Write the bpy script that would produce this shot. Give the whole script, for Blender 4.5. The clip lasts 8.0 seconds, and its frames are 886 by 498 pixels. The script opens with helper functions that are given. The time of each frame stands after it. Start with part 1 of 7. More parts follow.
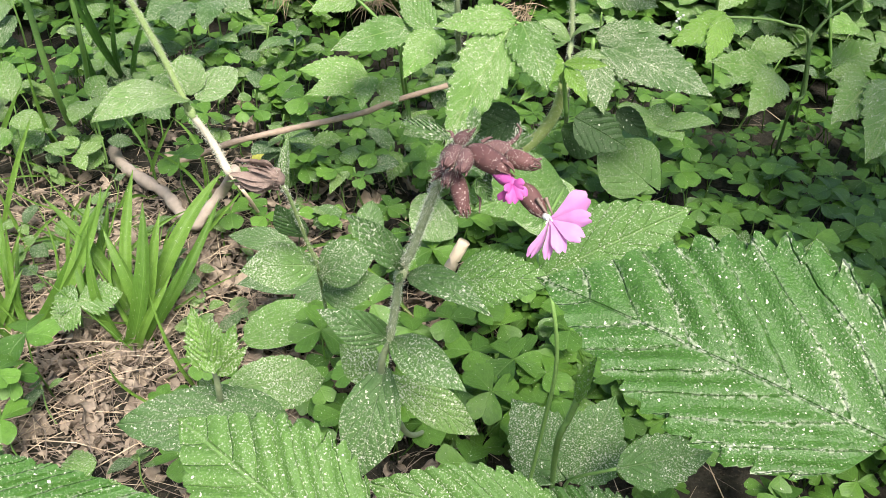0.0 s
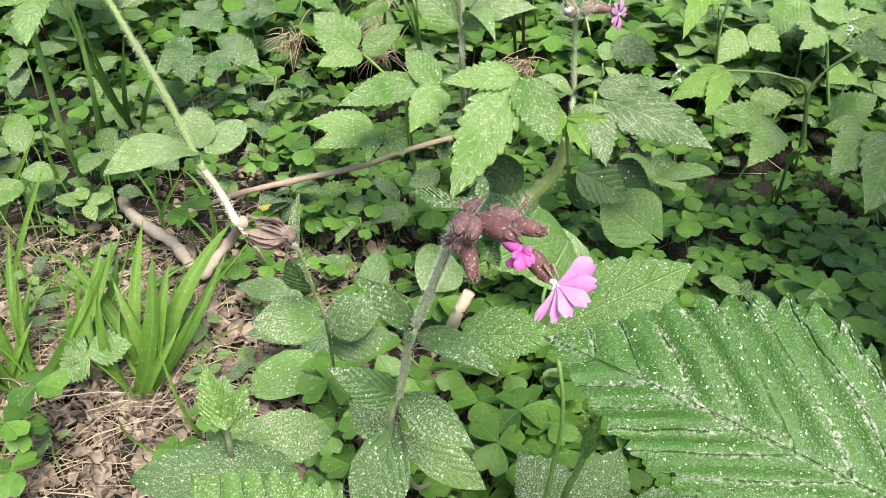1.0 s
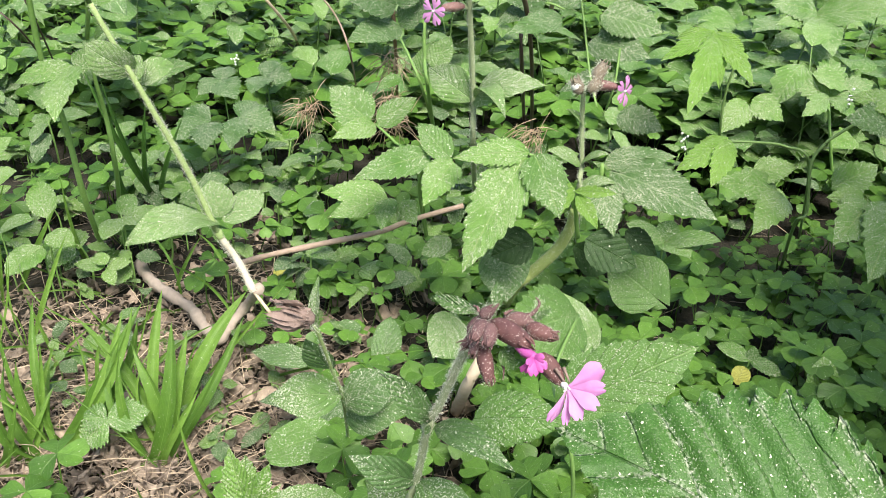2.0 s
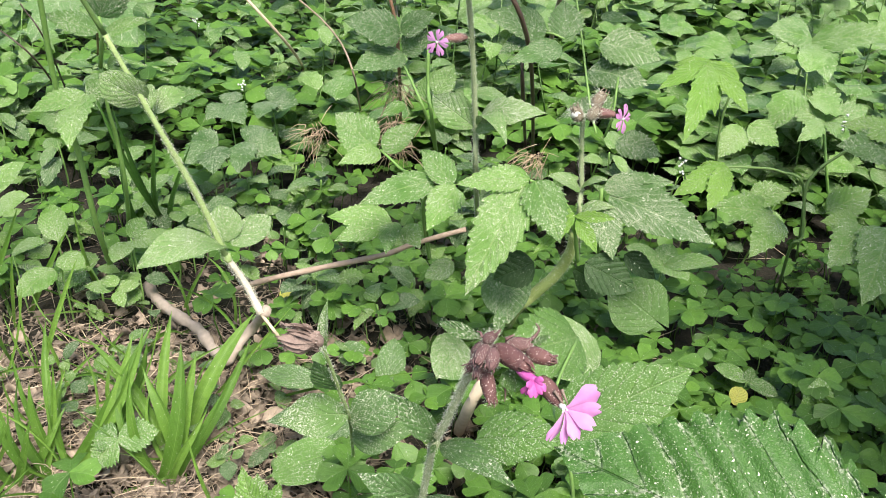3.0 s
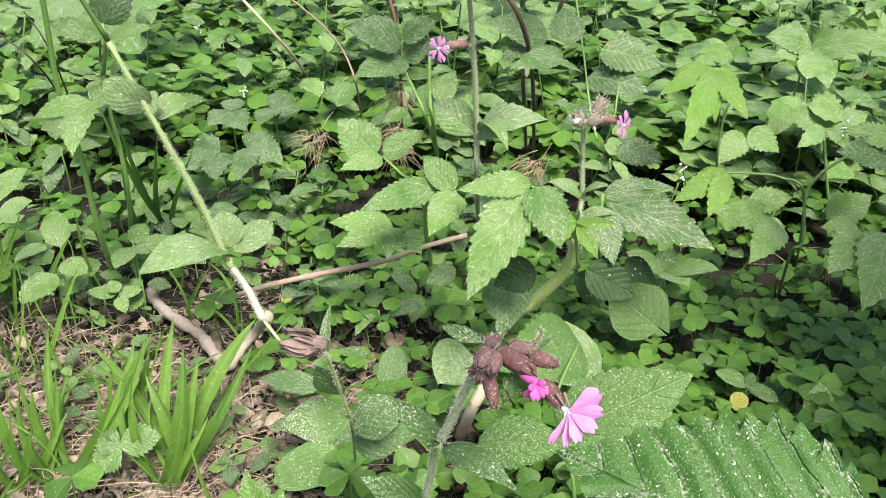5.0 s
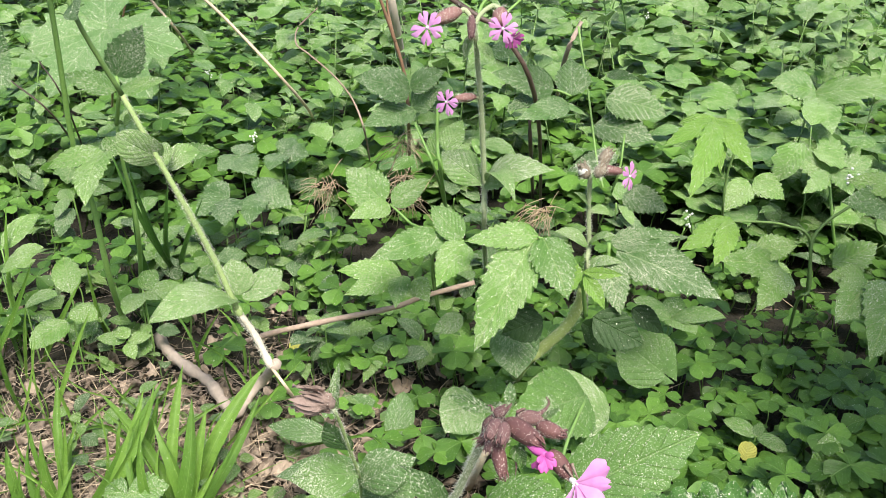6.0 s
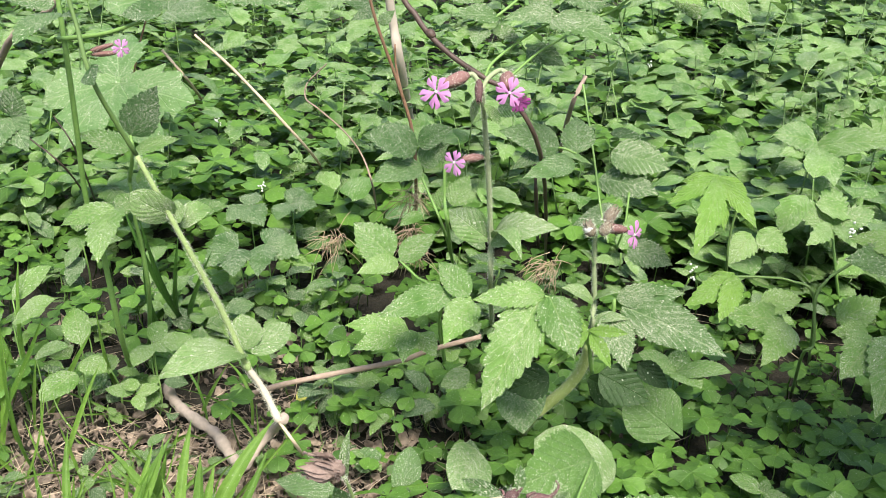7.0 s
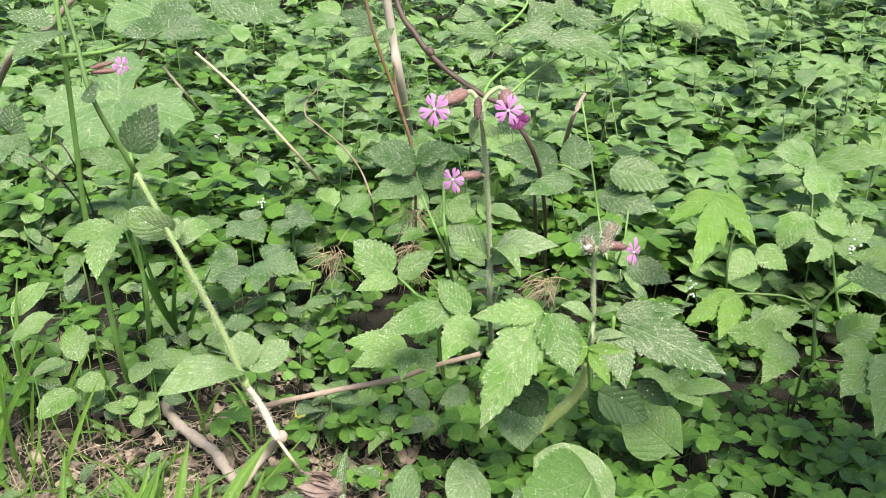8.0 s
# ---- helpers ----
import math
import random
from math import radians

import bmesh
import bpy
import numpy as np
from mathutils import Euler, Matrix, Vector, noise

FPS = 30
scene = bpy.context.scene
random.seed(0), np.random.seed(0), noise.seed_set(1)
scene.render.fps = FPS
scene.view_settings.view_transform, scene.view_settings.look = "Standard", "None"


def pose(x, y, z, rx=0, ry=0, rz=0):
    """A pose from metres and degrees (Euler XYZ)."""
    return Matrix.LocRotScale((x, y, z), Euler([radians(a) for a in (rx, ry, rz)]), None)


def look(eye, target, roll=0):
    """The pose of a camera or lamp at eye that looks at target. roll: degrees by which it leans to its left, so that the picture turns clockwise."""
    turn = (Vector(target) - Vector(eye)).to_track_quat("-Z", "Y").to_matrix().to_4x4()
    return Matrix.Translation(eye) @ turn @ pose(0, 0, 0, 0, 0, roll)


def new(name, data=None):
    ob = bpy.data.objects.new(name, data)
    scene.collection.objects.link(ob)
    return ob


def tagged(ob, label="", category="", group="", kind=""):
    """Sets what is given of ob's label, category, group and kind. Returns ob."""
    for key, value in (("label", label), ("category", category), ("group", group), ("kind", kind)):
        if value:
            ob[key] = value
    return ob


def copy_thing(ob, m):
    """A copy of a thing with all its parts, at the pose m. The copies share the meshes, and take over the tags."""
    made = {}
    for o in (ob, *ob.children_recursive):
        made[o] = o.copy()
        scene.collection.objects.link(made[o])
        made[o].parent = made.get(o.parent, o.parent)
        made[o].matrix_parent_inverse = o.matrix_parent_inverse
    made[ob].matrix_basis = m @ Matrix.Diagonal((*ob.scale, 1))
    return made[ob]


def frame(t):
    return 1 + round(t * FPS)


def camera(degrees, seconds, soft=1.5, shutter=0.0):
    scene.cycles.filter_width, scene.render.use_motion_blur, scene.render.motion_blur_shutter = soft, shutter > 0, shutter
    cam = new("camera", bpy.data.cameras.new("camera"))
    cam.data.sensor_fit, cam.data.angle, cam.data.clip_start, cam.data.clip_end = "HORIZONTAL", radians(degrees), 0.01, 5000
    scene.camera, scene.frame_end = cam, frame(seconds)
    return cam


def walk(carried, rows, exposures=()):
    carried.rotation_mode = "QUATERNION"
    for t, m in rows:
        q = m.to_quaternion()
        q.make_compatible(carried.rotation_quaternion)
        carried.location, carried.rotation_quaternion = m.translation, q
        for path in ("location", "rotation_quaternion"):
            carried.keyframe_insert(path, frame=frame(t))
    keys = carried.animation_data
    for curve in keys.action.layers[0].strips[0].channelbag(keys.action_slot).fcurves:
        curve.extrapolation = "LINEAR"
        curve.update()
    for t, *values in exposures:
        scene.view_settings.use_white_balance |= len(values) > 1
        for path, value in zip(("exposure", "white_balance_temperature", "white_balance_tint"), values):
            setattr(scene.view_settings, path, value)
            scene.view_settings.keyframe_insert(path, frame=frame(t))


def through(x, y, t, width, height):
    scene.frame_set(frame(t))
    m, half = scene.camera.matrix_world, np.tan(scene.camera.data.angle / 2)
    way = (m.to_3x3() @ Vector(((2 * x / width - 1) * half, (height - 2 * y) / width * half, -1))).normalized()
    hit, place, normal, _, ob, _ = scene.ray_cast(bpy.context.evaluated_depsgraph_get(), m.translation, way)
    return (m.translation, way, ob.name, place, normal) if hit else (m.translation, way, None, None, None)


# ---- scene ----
cam = camera(53.0, 8.0, 0.75)
PATH = [
    (0, (0.059, 0.055, 0.432), (-0.01, 1.675, -0.738), 2.3),
    (0.5, (0.06, 0.054, 0.435), (-0.011, 1.685, -0.72), 2.3),
    (1, (0.057, 0.052, 0.441), (-0.024, 1.725, -0.651), 2.0),
    (1.5, (0.055, 0.049, 0.452), (-0.039, 1.756, -0.586), 1.9),
    (2, (0.054, 0.047, 0.463), (-0.051, 1.773, -0.541), 1.7),
    (2.5, (0.053, 0.041, 0.47), (-0.055, 1.779, -0.512), 1.7),
    (3.3, (0.054, 0.033, 0.474), (-0.059, 1.783, -0.487), 1.6),
    (3.5, (0.054, 0.033, 0.474), (-0.059, 1.784, -0.486), 1.6),
    (4, (0.054, 0.033, 0.474), (-0.058, 1.785, -0.485), 1.6),
    (5.2, (0.053, 0.032, 0.474), (-0.061, 1.79, -0.477), 1.6),
    (5.5, (0.053, 0.032, 0.475), (-0.063, 1.796, -0.461), 1.6),
    (6, (0.052, 0.033, 0.486), (-0.081, 1.821, -0.399), 1.4),
    (6.5, (0.05, 0.032, 0.499), (-0.089, 1.836, -0.355), 1.4),
    (7, (0.049, 0.032, 0.504), (-0.097, 1.854, -0.309), 1.4),
    (7.5, (0.05, 0.033, 0.506), (-0.1, 1.864, -0.285), 1.4),
    (8, (0.05, 0.033, 0.505), (-0.099, 1.868, -0.276), 1.4),
]
EXPOSURE = 1.16
walk(cam, [(t, look(eye, target, roll)) for t, eye, target, roll in PATH],
     [(0.0, EXPOSURE), (8.0, EXPOSURE)])

# ---- daylight under a bright, thin overcast ----
world = bpy.data.worlds.new("sky")
scene.world = world
world.use_nodes = True
wn = world.node_tree
sky = wn.nodes.new("ShaderNodeTexSky")
sky.sky_type = "NISHITA"
sky.sun_disc = False
sky.sun_elevation, sky.sun_rotation = radians(56), radians(158)
sky.air_density, sky.dust_density = 1.0, 3.0
wn.links.new(sky.outputs[0], wn.nodes["Background"].inputs[0])
wn.nodes["Background"].inputs[1].default_value = 0.12
sun = new("sun", bpy.data.lights.new("sun", "SUN"))
sun.data.energy, sun.data.angle, sun.data.color = 3.6, radians(22), (1.0, 0.925, 0.87)
sun.matrix_world = look((0.32, -0.6, 1.27), (0, 0.2, 0))


# ---- materials ----
def material(name):
    m = bpy.data.materials.new(name)
    m.use_nodes = True
    nt = m.node_tree
    bsdf = nt.nodes["Principled BSDF"]
    return m, nt, bsdf


def node(nt, kind, **props):
    n = nt.nodes.new(kind)
    for k, v in props.items():
        if k == "op":
            n.operation = v
        elif k == "scale":
            n.inputs["Scale"].default_value = v
        elif k == "detail":
            n.inputs["Detail"].default_value = v
    return n


def sums(nt, op, a, b=None, clamp=False):
    n = nt.nodes.new("ShaderNodeMath")
    n.operation, n.use_clamp = op, clamp
    for i, v in enumerate((a, b)):
        if v is None:
            continue
        if isinstance(v, (int, float)):
            n.inputs[i].default_value = v
        else:
            nt.links.new(v, n.inputs[i])
    return n.outputs[0]


def blend(nt, fac, a, b, mode="MIX"):
    n = nt.nodes.new("ShaderNodeMix")
    n.data_type, n.blend_type = "RGBA", mode
    for i, v in ((0, fac), (6, a), (7, b)):
        if isinstance(v, (int, float)):
            n.inputs[i].default_value = v
        elif isinstance(v, tuple):
            n.inputs[i].default_value = (*v, 1)
        else:
            nt.links.new(v, n.inputs[i])
    return n.outputs[2]


def step_up(nt, v, lo, hi):
    n = nt.nodes.new("ShaderNodeMapRange")
    n.inputs[1].default_value, n.inputs[2].default_value = lo, hi
    nt.links.new(v, n.inputs[0])
    return n.outputs[0]


def leaf_material(name, dark, light, vein, veins=9, slant=0.3, specks=0.5, dust=0.3, rough=0.55, through=0.2,
                  relief=0.8, speck_size=560.0, parallel=False, gloss=0.32, streak=0.0, rib=0.045):
    """A leaf: two greens by patches, lighter or furrow-dark veins, pale pollen specks and fine dust, light shining
    through.
    """
    m, nt, bsdf = material(name)
    lk = nt.links.new
    uv = node(nt, "ShaderNodeUVMap")
    sep = node(nt, "ShaderNodeSeparateXYZ")
    lk(uv.outputs[0], sep.inputs[0])
    across = sums(nt, "ABSOLUTE", sums(nt, "MULTIPLY_ADD", sep.outputs[0], 2.0))
    across.node.inputs[0].links[0].from_node.inputs[2].default_value = -1.0
    along = sep.outputs[1]
    tc = node(nt, "ShaderNodeTexCoord")
    n1 = node(nt, "ShaderNodeTexNoise", scale=45.0, detail=4.0)
    lk(tc.outputs["Object"], n1.inputs["Vector"])
    if parallel:
        s = sums(nt, "MULTIPLY", across, float(veins))
    else:
        bow = sums(nt, "MULTIPLY", sums(nt, "POWER", across, 1.2), slant)
        s = sums(nt, "MULTIPLY", sums(nt, "SUBTRACT", along, bow), float(veins))
        s = sums(nt, "ADD", s, sums(nt, "MULTIPLY", n1.outputs[0], 0.55))
    tri = sums(nt, "ABSOLUTE", sums(nt, "SUBTRACT", sums(nt, "FRACT", s), 0.5))
    side = step_up(nt, tri, 0.445, 0.497)
    mid = step_up(nt, across, rib, rib * 0.33)
    veinmask = sums(nt, "MAXIMUM", sums(nt, "MULTIPLY", side, 0.6), mid, True)
    geo = node(nt, "ShaderNodeNewGeometry")
    info = node(nt, "ShaderNodeObjectInfo")
    vary = sums(nt, "FRACT", sums(nt, "ADD", geo.outputs["Random Per Island"], info.outputs["Random"]))
    n2 = node(nt, "ShaderNodeTexNoise", scale=1400.0, detail=2.0)
    n3 = node(nt, "ShaderNodeTexNoise", scale=260.0, detail=5.0)
    n4 = node(nt, "ShaderNodeTexNoise", scale=520.0, detail=2.0)
    for n in (n2, n3, n4):
        lk(tc.outputs["Object"], n.inputs["Vector"])
    fac = sums(nt, "ADD", sums(nt, "MULTIPLY", vary, 0.7), sums(nt, "MULTIPLY", n1.outputs[0], 0.55), True)
    green = blend(nt, fac, dark, light)
    green = blend(nt, sums(nt, "MULTIPLY", step_up(nt, n3.outputs[0], 0.45, 0.7), 0.3), green, tuple(c * 0.6 for c in dark))
    cells = node(nt, "ShaderNodeTexVoronoi", scale=1500.0)
    lk(tc.outputs["Object"], cells.inputs["Vector"])
    net = step_up(nt, cells.outputs["Distance"], 0.35, 0.75)
    green = blend(nt, sums(nt, "MULTIPLY", net, 0.3 * relief), green, tuple(c * 0.5 for c in dark))
    green = blend(nt, sums(nt, "MULTIPLY", veinmask, 0.45), green, vein)
    # pollen: larger flecks, and fine powder that gathers by the veins
    vor = node(nt, "ShaderNodeTexVoronoi", scale=speck_size)
    warp = nt.nodes.new("ShaderNodeVectorMath")
    warp.operation = "MULTIPLY_ADD"
    warp.inputs[1].default_value = (0.0026, 0.0026, 0.0026)
    lk(n4.outputs["Color"], warp.inputs[0])
    lk(tc.outputs["Object"], warp.inputs[2])
    lk(warp.outputs[0], vor.inputs["Vector"])
    sepc = node(nt, "ShaderNodeSeparateColor")
    lk(vor.outputs["Color"], sepc.inputs[0])
    pick = step_up(nt, sepc.outputs[0], 1.0 - 0.75 * specks, 1.02 - 0.75 * specks)
    size = sums(nt, "MULTIPLY_ADD", sums(nt, "POWER", sepc.outputs[1], 2.0), 0.3)
    size.node.inputs[2].default_value = 0.1
    dot = sums(nt, "MULTIPLY", sums(nt, "LESS_THAN", vor.outputs["Distance"], size), pick)
    powder = step_up(nt, n2.outputs[0], 0.66 - 0.22 * dust, 0.82 - 0.2 * dust)
    wide = step_up(nt, sums(nt, "ADD", tri, sums(nt, "MULTIPLY", n3.outputs[0], 0.12)), 0.4, 0.53)
    patch = step_up(nt, n1.outputs[0], 0.3, 0.62)
    powder = sums(nt, "MULTIPLY", powder, sums(nt, "ADD", sums(nt, "MULTIPLY", patch, 0.7), sums(nt, "MULTIPLY", sums(nt, "MULTIPLY", wide, patch), 0.8)), True)
    pale = sums(nt, "MAXIMUM", sums(nt, "MULTIPLY", dot, 0.8), sums(nt, "MULTIPLY", powder, min(1.0, dust * 1.6)), True)
    if streak:
        # powder caught in broken streaks along the veins
        n5 = node(nt, "ShaderNodeTexNoise", scale=820.0, detail=4.0)
        lk(tc.outputs["Object"], n5.inputs["Vector"])
        broken = sums(nt, "MULTIPLY", step_up(nt, n5.outputs[0], 0.46, 0.6), step_up(nt, n1.outputs[0], 0.34, 0.55))
        edge = step_up(nt, sums(nt, "ADD", tri, sums(nt, "MULTIPLY", n3.outputs[0], 0.3)), 0.5, 0.64)
        edge = sums(nt, "MAXIMUM", edge, step_up(nt, across, 0.06, 0.01))
        pale = sums(nt, "MAXIMUM", pale, sums(nt, "MULTIPLY", sums(nt, "MULTIPLY", edge, broken), streak), True)
    colour = blend(nt, pale, green, (0.62, 0.65, 0.5))
    lk(colour, bsdf.inputs["Base Color"])
    bsdf.inputs["Roughness"].default_value = rough
    bsdf.inputs["Specular IOR Level"].default_value = gloss
    bump = node(nt, "ShaderNodeBump")
    bump.inputs["Strength"].default_value = relief
    bump.inputs["Distance"].default_value = 0.0009
    height = sums(nt, "ADD", sums(nt, "MULTIPLY", veinmask, -0.9), sums(nt, "MULTIPLY", n3.outputs[0], 0.8))
    if not parallel:
        height = sums(nt, "ADD", height, sums(nt, "MULTIPLY", tri, -2.3 * max(0.0, relief - 0.35)))
    height = sums(nt, "ADD", height, sums(nt, "MULTIPLY", net, -0.12))
    height = sums(nt, "ADD", height, sums(nt, "MULTIPLY", pale, 0.5))
    lk(height, bump.inputs["Height"])
    lk(bump.outputs[0], bsdf.inputs["Normal"])
    tr = node(nt, "ShaderNodeBsdfTranslucent")
    lk(blend(nt, 0.5, colour, tuple(min(1, c * 1.5) for c in light)), tr.inputs[0])
    mix = node(nt, "ShaderNodeMixShader")
    mix.inputs[0].default_value = through
    lk(bsdf.outputs[0], mix.inputs[1])
    lk(tr.outputs[0], mix.inputs[2])
    lk(mix.outputs[0], nt.nodes["Material Output"].inputs[0])
    return m


def plain_material(name, a, b, rough=0.7, grain=200.0, stretch=(1, 1, 1), relief=0.4, fleck=None, metal_depth=0.001, through=0.0):
    """Stems, wood, petals and litter: two tones by grain at two scales, with an optional fleck colour."""
    m, nt, bsdf = material(name)
    lk = nt.links.new
    tc = node(nt, "ShaderNodeTexCoord")
    mp = node(nt, "ShaderNodeMapping")
    mp.inputs["Scale"].default_value = stretch
    lk(tc.outputs["Object"], mp.inputs[0])
    n1 = node(nt, "ShaderNodeTexNoise", scale=grain, detail=6.0)
    n2 = node(nt, "ShaderNodeTexNoise", scale=grain / 7, detail=3.0)
    for n in (n1, n2):
        lk(mp.outputs[0], n.inputs["Vector"])
    geo = node(nt, "ShaderNodeNewGeometry")
    info = node(nt, "ShaderNodeObjectInfo")
    vary = sums(nt, "FRACT", sums(nt, "ADD", geo.outputs["Random Per Island"], info.outputs["Random"]))
    f = sums(nt, "ADD", step_up(nt, n1.outputs[0], 0.3, 0.7), sums(nt, "MULTIPLY", n2.outputs[0], 0.6))
    f = sums(nt, "ADD", sums(nt, "MULTIPLY", f, 0.4), sums(nt, "MULTIPLY", vary, 0.42), True)
    colour = blend(nt, f, a, b)
    if fleck:
        vor = node(nt, "ShaderNodeTexVoronoi", scale=grain * 2.2)
        lk(tc.outputs["Object"], vor.inputs["Vector"])
        colour = blend(nt, sums(nt, "MULTIPLY", sums(nt, "LESS_THAN", vor.outputs["Distance"], 0.2), 0.8), colour, fleck)
    lk(colour, bsdf.inputs["Base Color"])
    bsdf.inputs["Roughness"].default_value = rough
    bump = node(nt, "ShaderNodeBump")
    bump.inputs["Strength"].default_value, bump.inputs["Distance"].default_value = relief, metal_depth
    lk(n1.outputs[0], bump.inputs["Height"])
    lk(bump.outputs[0], bsdf.inputs["Normal"])
    if through:
        tr = node(nt, "ShaderNodeBsdfTranslucent")
        lk(colour, tr.inputs[0])
        mix = node(nt, "ShaderNodeMixShader")
        mix.inputs[0].default_value = through
        lk(bsdf.outputs[0], mix.inputs[1])
        lk(tr.outputs[0], mix.inputs[2])
        lk(mix.outputs[0], nt.nodes["Material Output"].inputs[0])
    return m


RASP = leaf_material("raspberry_leaf", (0.042, 0.125, 0.018), (0.145, 0.29, 0.048), (0.26, 0.38, 0.12), 8, 0.45, 0.62, 0.76, speck_size=660.0)
# dark vein colour paints the furrows' shade into the near leaf
RASP_NEAR = leaf_material("raspberry_leaf_dusty", (0.03, 0.09, 0.012), (0.056, 0.145, 0.022), (0.016, 0.05, 0.009), 7, 0.48, 0.34, 0.45, 0.45, 0.12, 0.9, 950.0, gloss=0.32, streak=0.55, rib=0.014)
RASP_SOFT = leaf_material("raspberry_leaf_soft", (0.042, 0.115, 0.018), (0.095, 0.2, 0.038), (0.17, 0.28, 0.09), 7, 0.46, 0.3, 0.55, speck_size=900.0)
RASP_DARK = leaf_material("raspberry_leaf_dark", (0.024, 0.078, 0.014), (0.075, 0.17, 0.036), (0.15, 0.24, 0.09), 8, 0.45, 0.6, 0.75, speck_size=640.0)
RASP_SPECK = leaf_material("raspberry_leaf_speckled", (0.036, 0.105, 0.018), (0.085, 0.185, 0.038), (0.28, 0.38, 0.18), 8, 0.45, 0.75, 0.85, speck_size=560.0)
# leaf green darkened to carry shade, for far and covered leaves
SHADE_LEAF = leaf_material("shade_toned_leaf", (0.01, 0.034, 0.007), (0.034, 0.082, 0.017), (0.045, 0.09, 0.022), 6, 0.45, 0.2, 0.3, speck_size=500.0)
CAMP = leaf_material("campion_leaf", (0.075, 0.165, 0.035), (0.145, 0.26, 0.065), (0.2, 0.3, 0.11), 6, 0.55, 0.6, 0.85, 0.65, speck_size=660.0)
CAMP_NEAR = leaf_material("campion_leaf_speckled", (0.045, 0.105, 0.026), (0.09, 0.18, 0.048), (0.15, 0.23, 0.1), 6, 0.55, 0.5, 0.6, 0.6, 0.18, 0.8, 820.0, streak=0.3, rib=0.03)
HOP = leaf_material("hop_leaf", (0.074, 0.182, 0.026), (0.155, 0.292, 0.05), (0.27, 0.39, 0.12), 9, 0.42, 0.62, 0.78, speck_size=660.0)
LIME = leaf_material("hop_leaf_young", (0.12, 0.26, 0.032), (0.19, 0.35, 0.055), (0.32, 0.45, 0.15), 10, 0.36, 0.3, 0.55, 0.5, 0.3)
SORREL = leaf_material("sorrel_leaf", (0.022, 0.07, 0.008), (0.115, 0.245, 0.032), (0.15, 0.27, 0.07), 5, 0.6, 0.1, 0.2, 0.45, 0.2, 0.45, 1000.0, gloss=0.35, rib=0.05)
LILY = leaf_material("may_lily_leaf", (0.028, 0.095, 0.014), (0.125, 0.25, 0.05), (0.19, 0.31, 0.09), 5, 0.0, 0.6, 0.6, 0.45, 0.18, 0.6, 560.0, parallel=True, gloss=0.18)
MAPLE = leaf_material("maple_leaf", (0.065, 0.155, 0.035), (0.115, 0.22, 0.06), (0.22, 0.32, 0.14), 5, 0.5, 0.55, 0.6, 0.45)
GRASS = leaf_material("grass_blade", (0.045, 0.125, 0.013), (0.17, 0.31, 0.05), (0.25, 0.42, 0.1), 6, 0.0, 0.1, 0.15, 0.4, 0.3, 0.6, 900.0, parallel=True)
# darker copy of the grass blade, with the herbs' shade in its colour
GRASS_SHADE_TONED = leaf_material("shade_toned_grass_blade", (0.03, 0.09, 0.012), (0.07, 0.165, 0.028), (0.08, 0.17, 0.04), 4, 0.0, 0.1, 0.1, 0.45, 0.2, 0.5, parallel=True)
YELLOW = leaf_material("yellowing_leaf", (0.3, 0.34, 0.05), (0.42, 0.42, 0.09), (0.45, 0.45, 0.2), 6, 0.4, 0.05, 0.1)
STEM = plain_material("green_stem", (0.1, 0.21, 0.036), (0.19, 0.32, 0.085), 0.6, 500.0, relief=0.3)
STEM_PALE = plain_material("pale_stem", (0.25, 0.23, 0.16), (0.55, 0.5, 0.4), 0.75, 300.0, relief=0.6)
STEM_GREY = plain_material("hairy_grey_stem", (0.17, 0.22, 0.1), (0.29, 0.34, 0.19), 0.8, 600.0)
STEM_OLIVE = plain_material("olive_stem", (0.2, 0.27, 0.075), (0.33, 0.4, 0.14), 0.75, 500.0)
HAIR = plain_material("pale_hair", (0.55, 0.58, 0.44), (0.75, 0.75, 0.64), 0.6, 50.0, through=0.4)
STEM_HAIRY = plain_material("pale_hairy_stem", (0.15, 0.235, 0.07), (0.28, 0.37, 0.14), 0.75, 500.0)
STEM_DARK = plain_material("dark_green_stem", (0.07, 0.14, 0.03), (0.13, 0.21, 0.06), 0.6, 400.0)
STICK = plain_material("brown_dry_stick", (0.2, 0.145, 0.1), (0.4, 0.31, 0.235), 0.85, 220.0, relief=0.8)
CANE = plain_material("red_brown_cane", (0.13, 0.07, 0.04), (0.24, 0.14, 0.08), 0.6, 300.0)
CANE_DARK = plain_material("dark_bine", (0.035, 0.022, 0.016), (0.08, 0.05, 0.035), 0.6, 300.0)
TRUNK = plain_material("pale_smooth_bark", (0.2, 0.175, 0.135), (0.38, 0.34, 0.27), 0.9, 90.0, (1, 1, 0.25), relief=0.8)
ROOT_BARK = plain_material("pale_root_bark", (0.19, 0.155, 0.12), (0.4, 0.34, 0.27), 0.9, 160.0, relief=0.9)
BARK = plain_material("grey_brown_bark", (0.17, 0.13, 0.1), (0.32, 0.26, 0.2), 0.9, 160.0, (1, 1, 1), 0.9)
STRAW = plain_material("dry_straw", (0.36, 0.27, 0.17), (0.6, 0.5, 0.36), 0.8, 160.0)
NEEDLE = plain_material("dry_needle", (0.28, 0.2, 0.12), (0.46, 0.36, 0.24), 0.8, 200.0)
LITTER = plain_material("dead_leaf", (0.045, 0.035, 0.024), (0.42, 0.34, 0.25), 0.85, 240.0, relief=0.9, through=0.1)
SOIL = plain_material("mossy_forest_soil", (0.007, 0.008, 0.004), (0.034, 0.029, 0.016), 0.95, 190.0, relief=1.0, metal_depth=0.005, fleck=(0.075, 0.058, 0.036))
STONE = plain_material("dark_stone", (0.09, 0.09, 0.085), (0.2, 0.2, 0.19), 0.85, 130.0, relief=0.8)
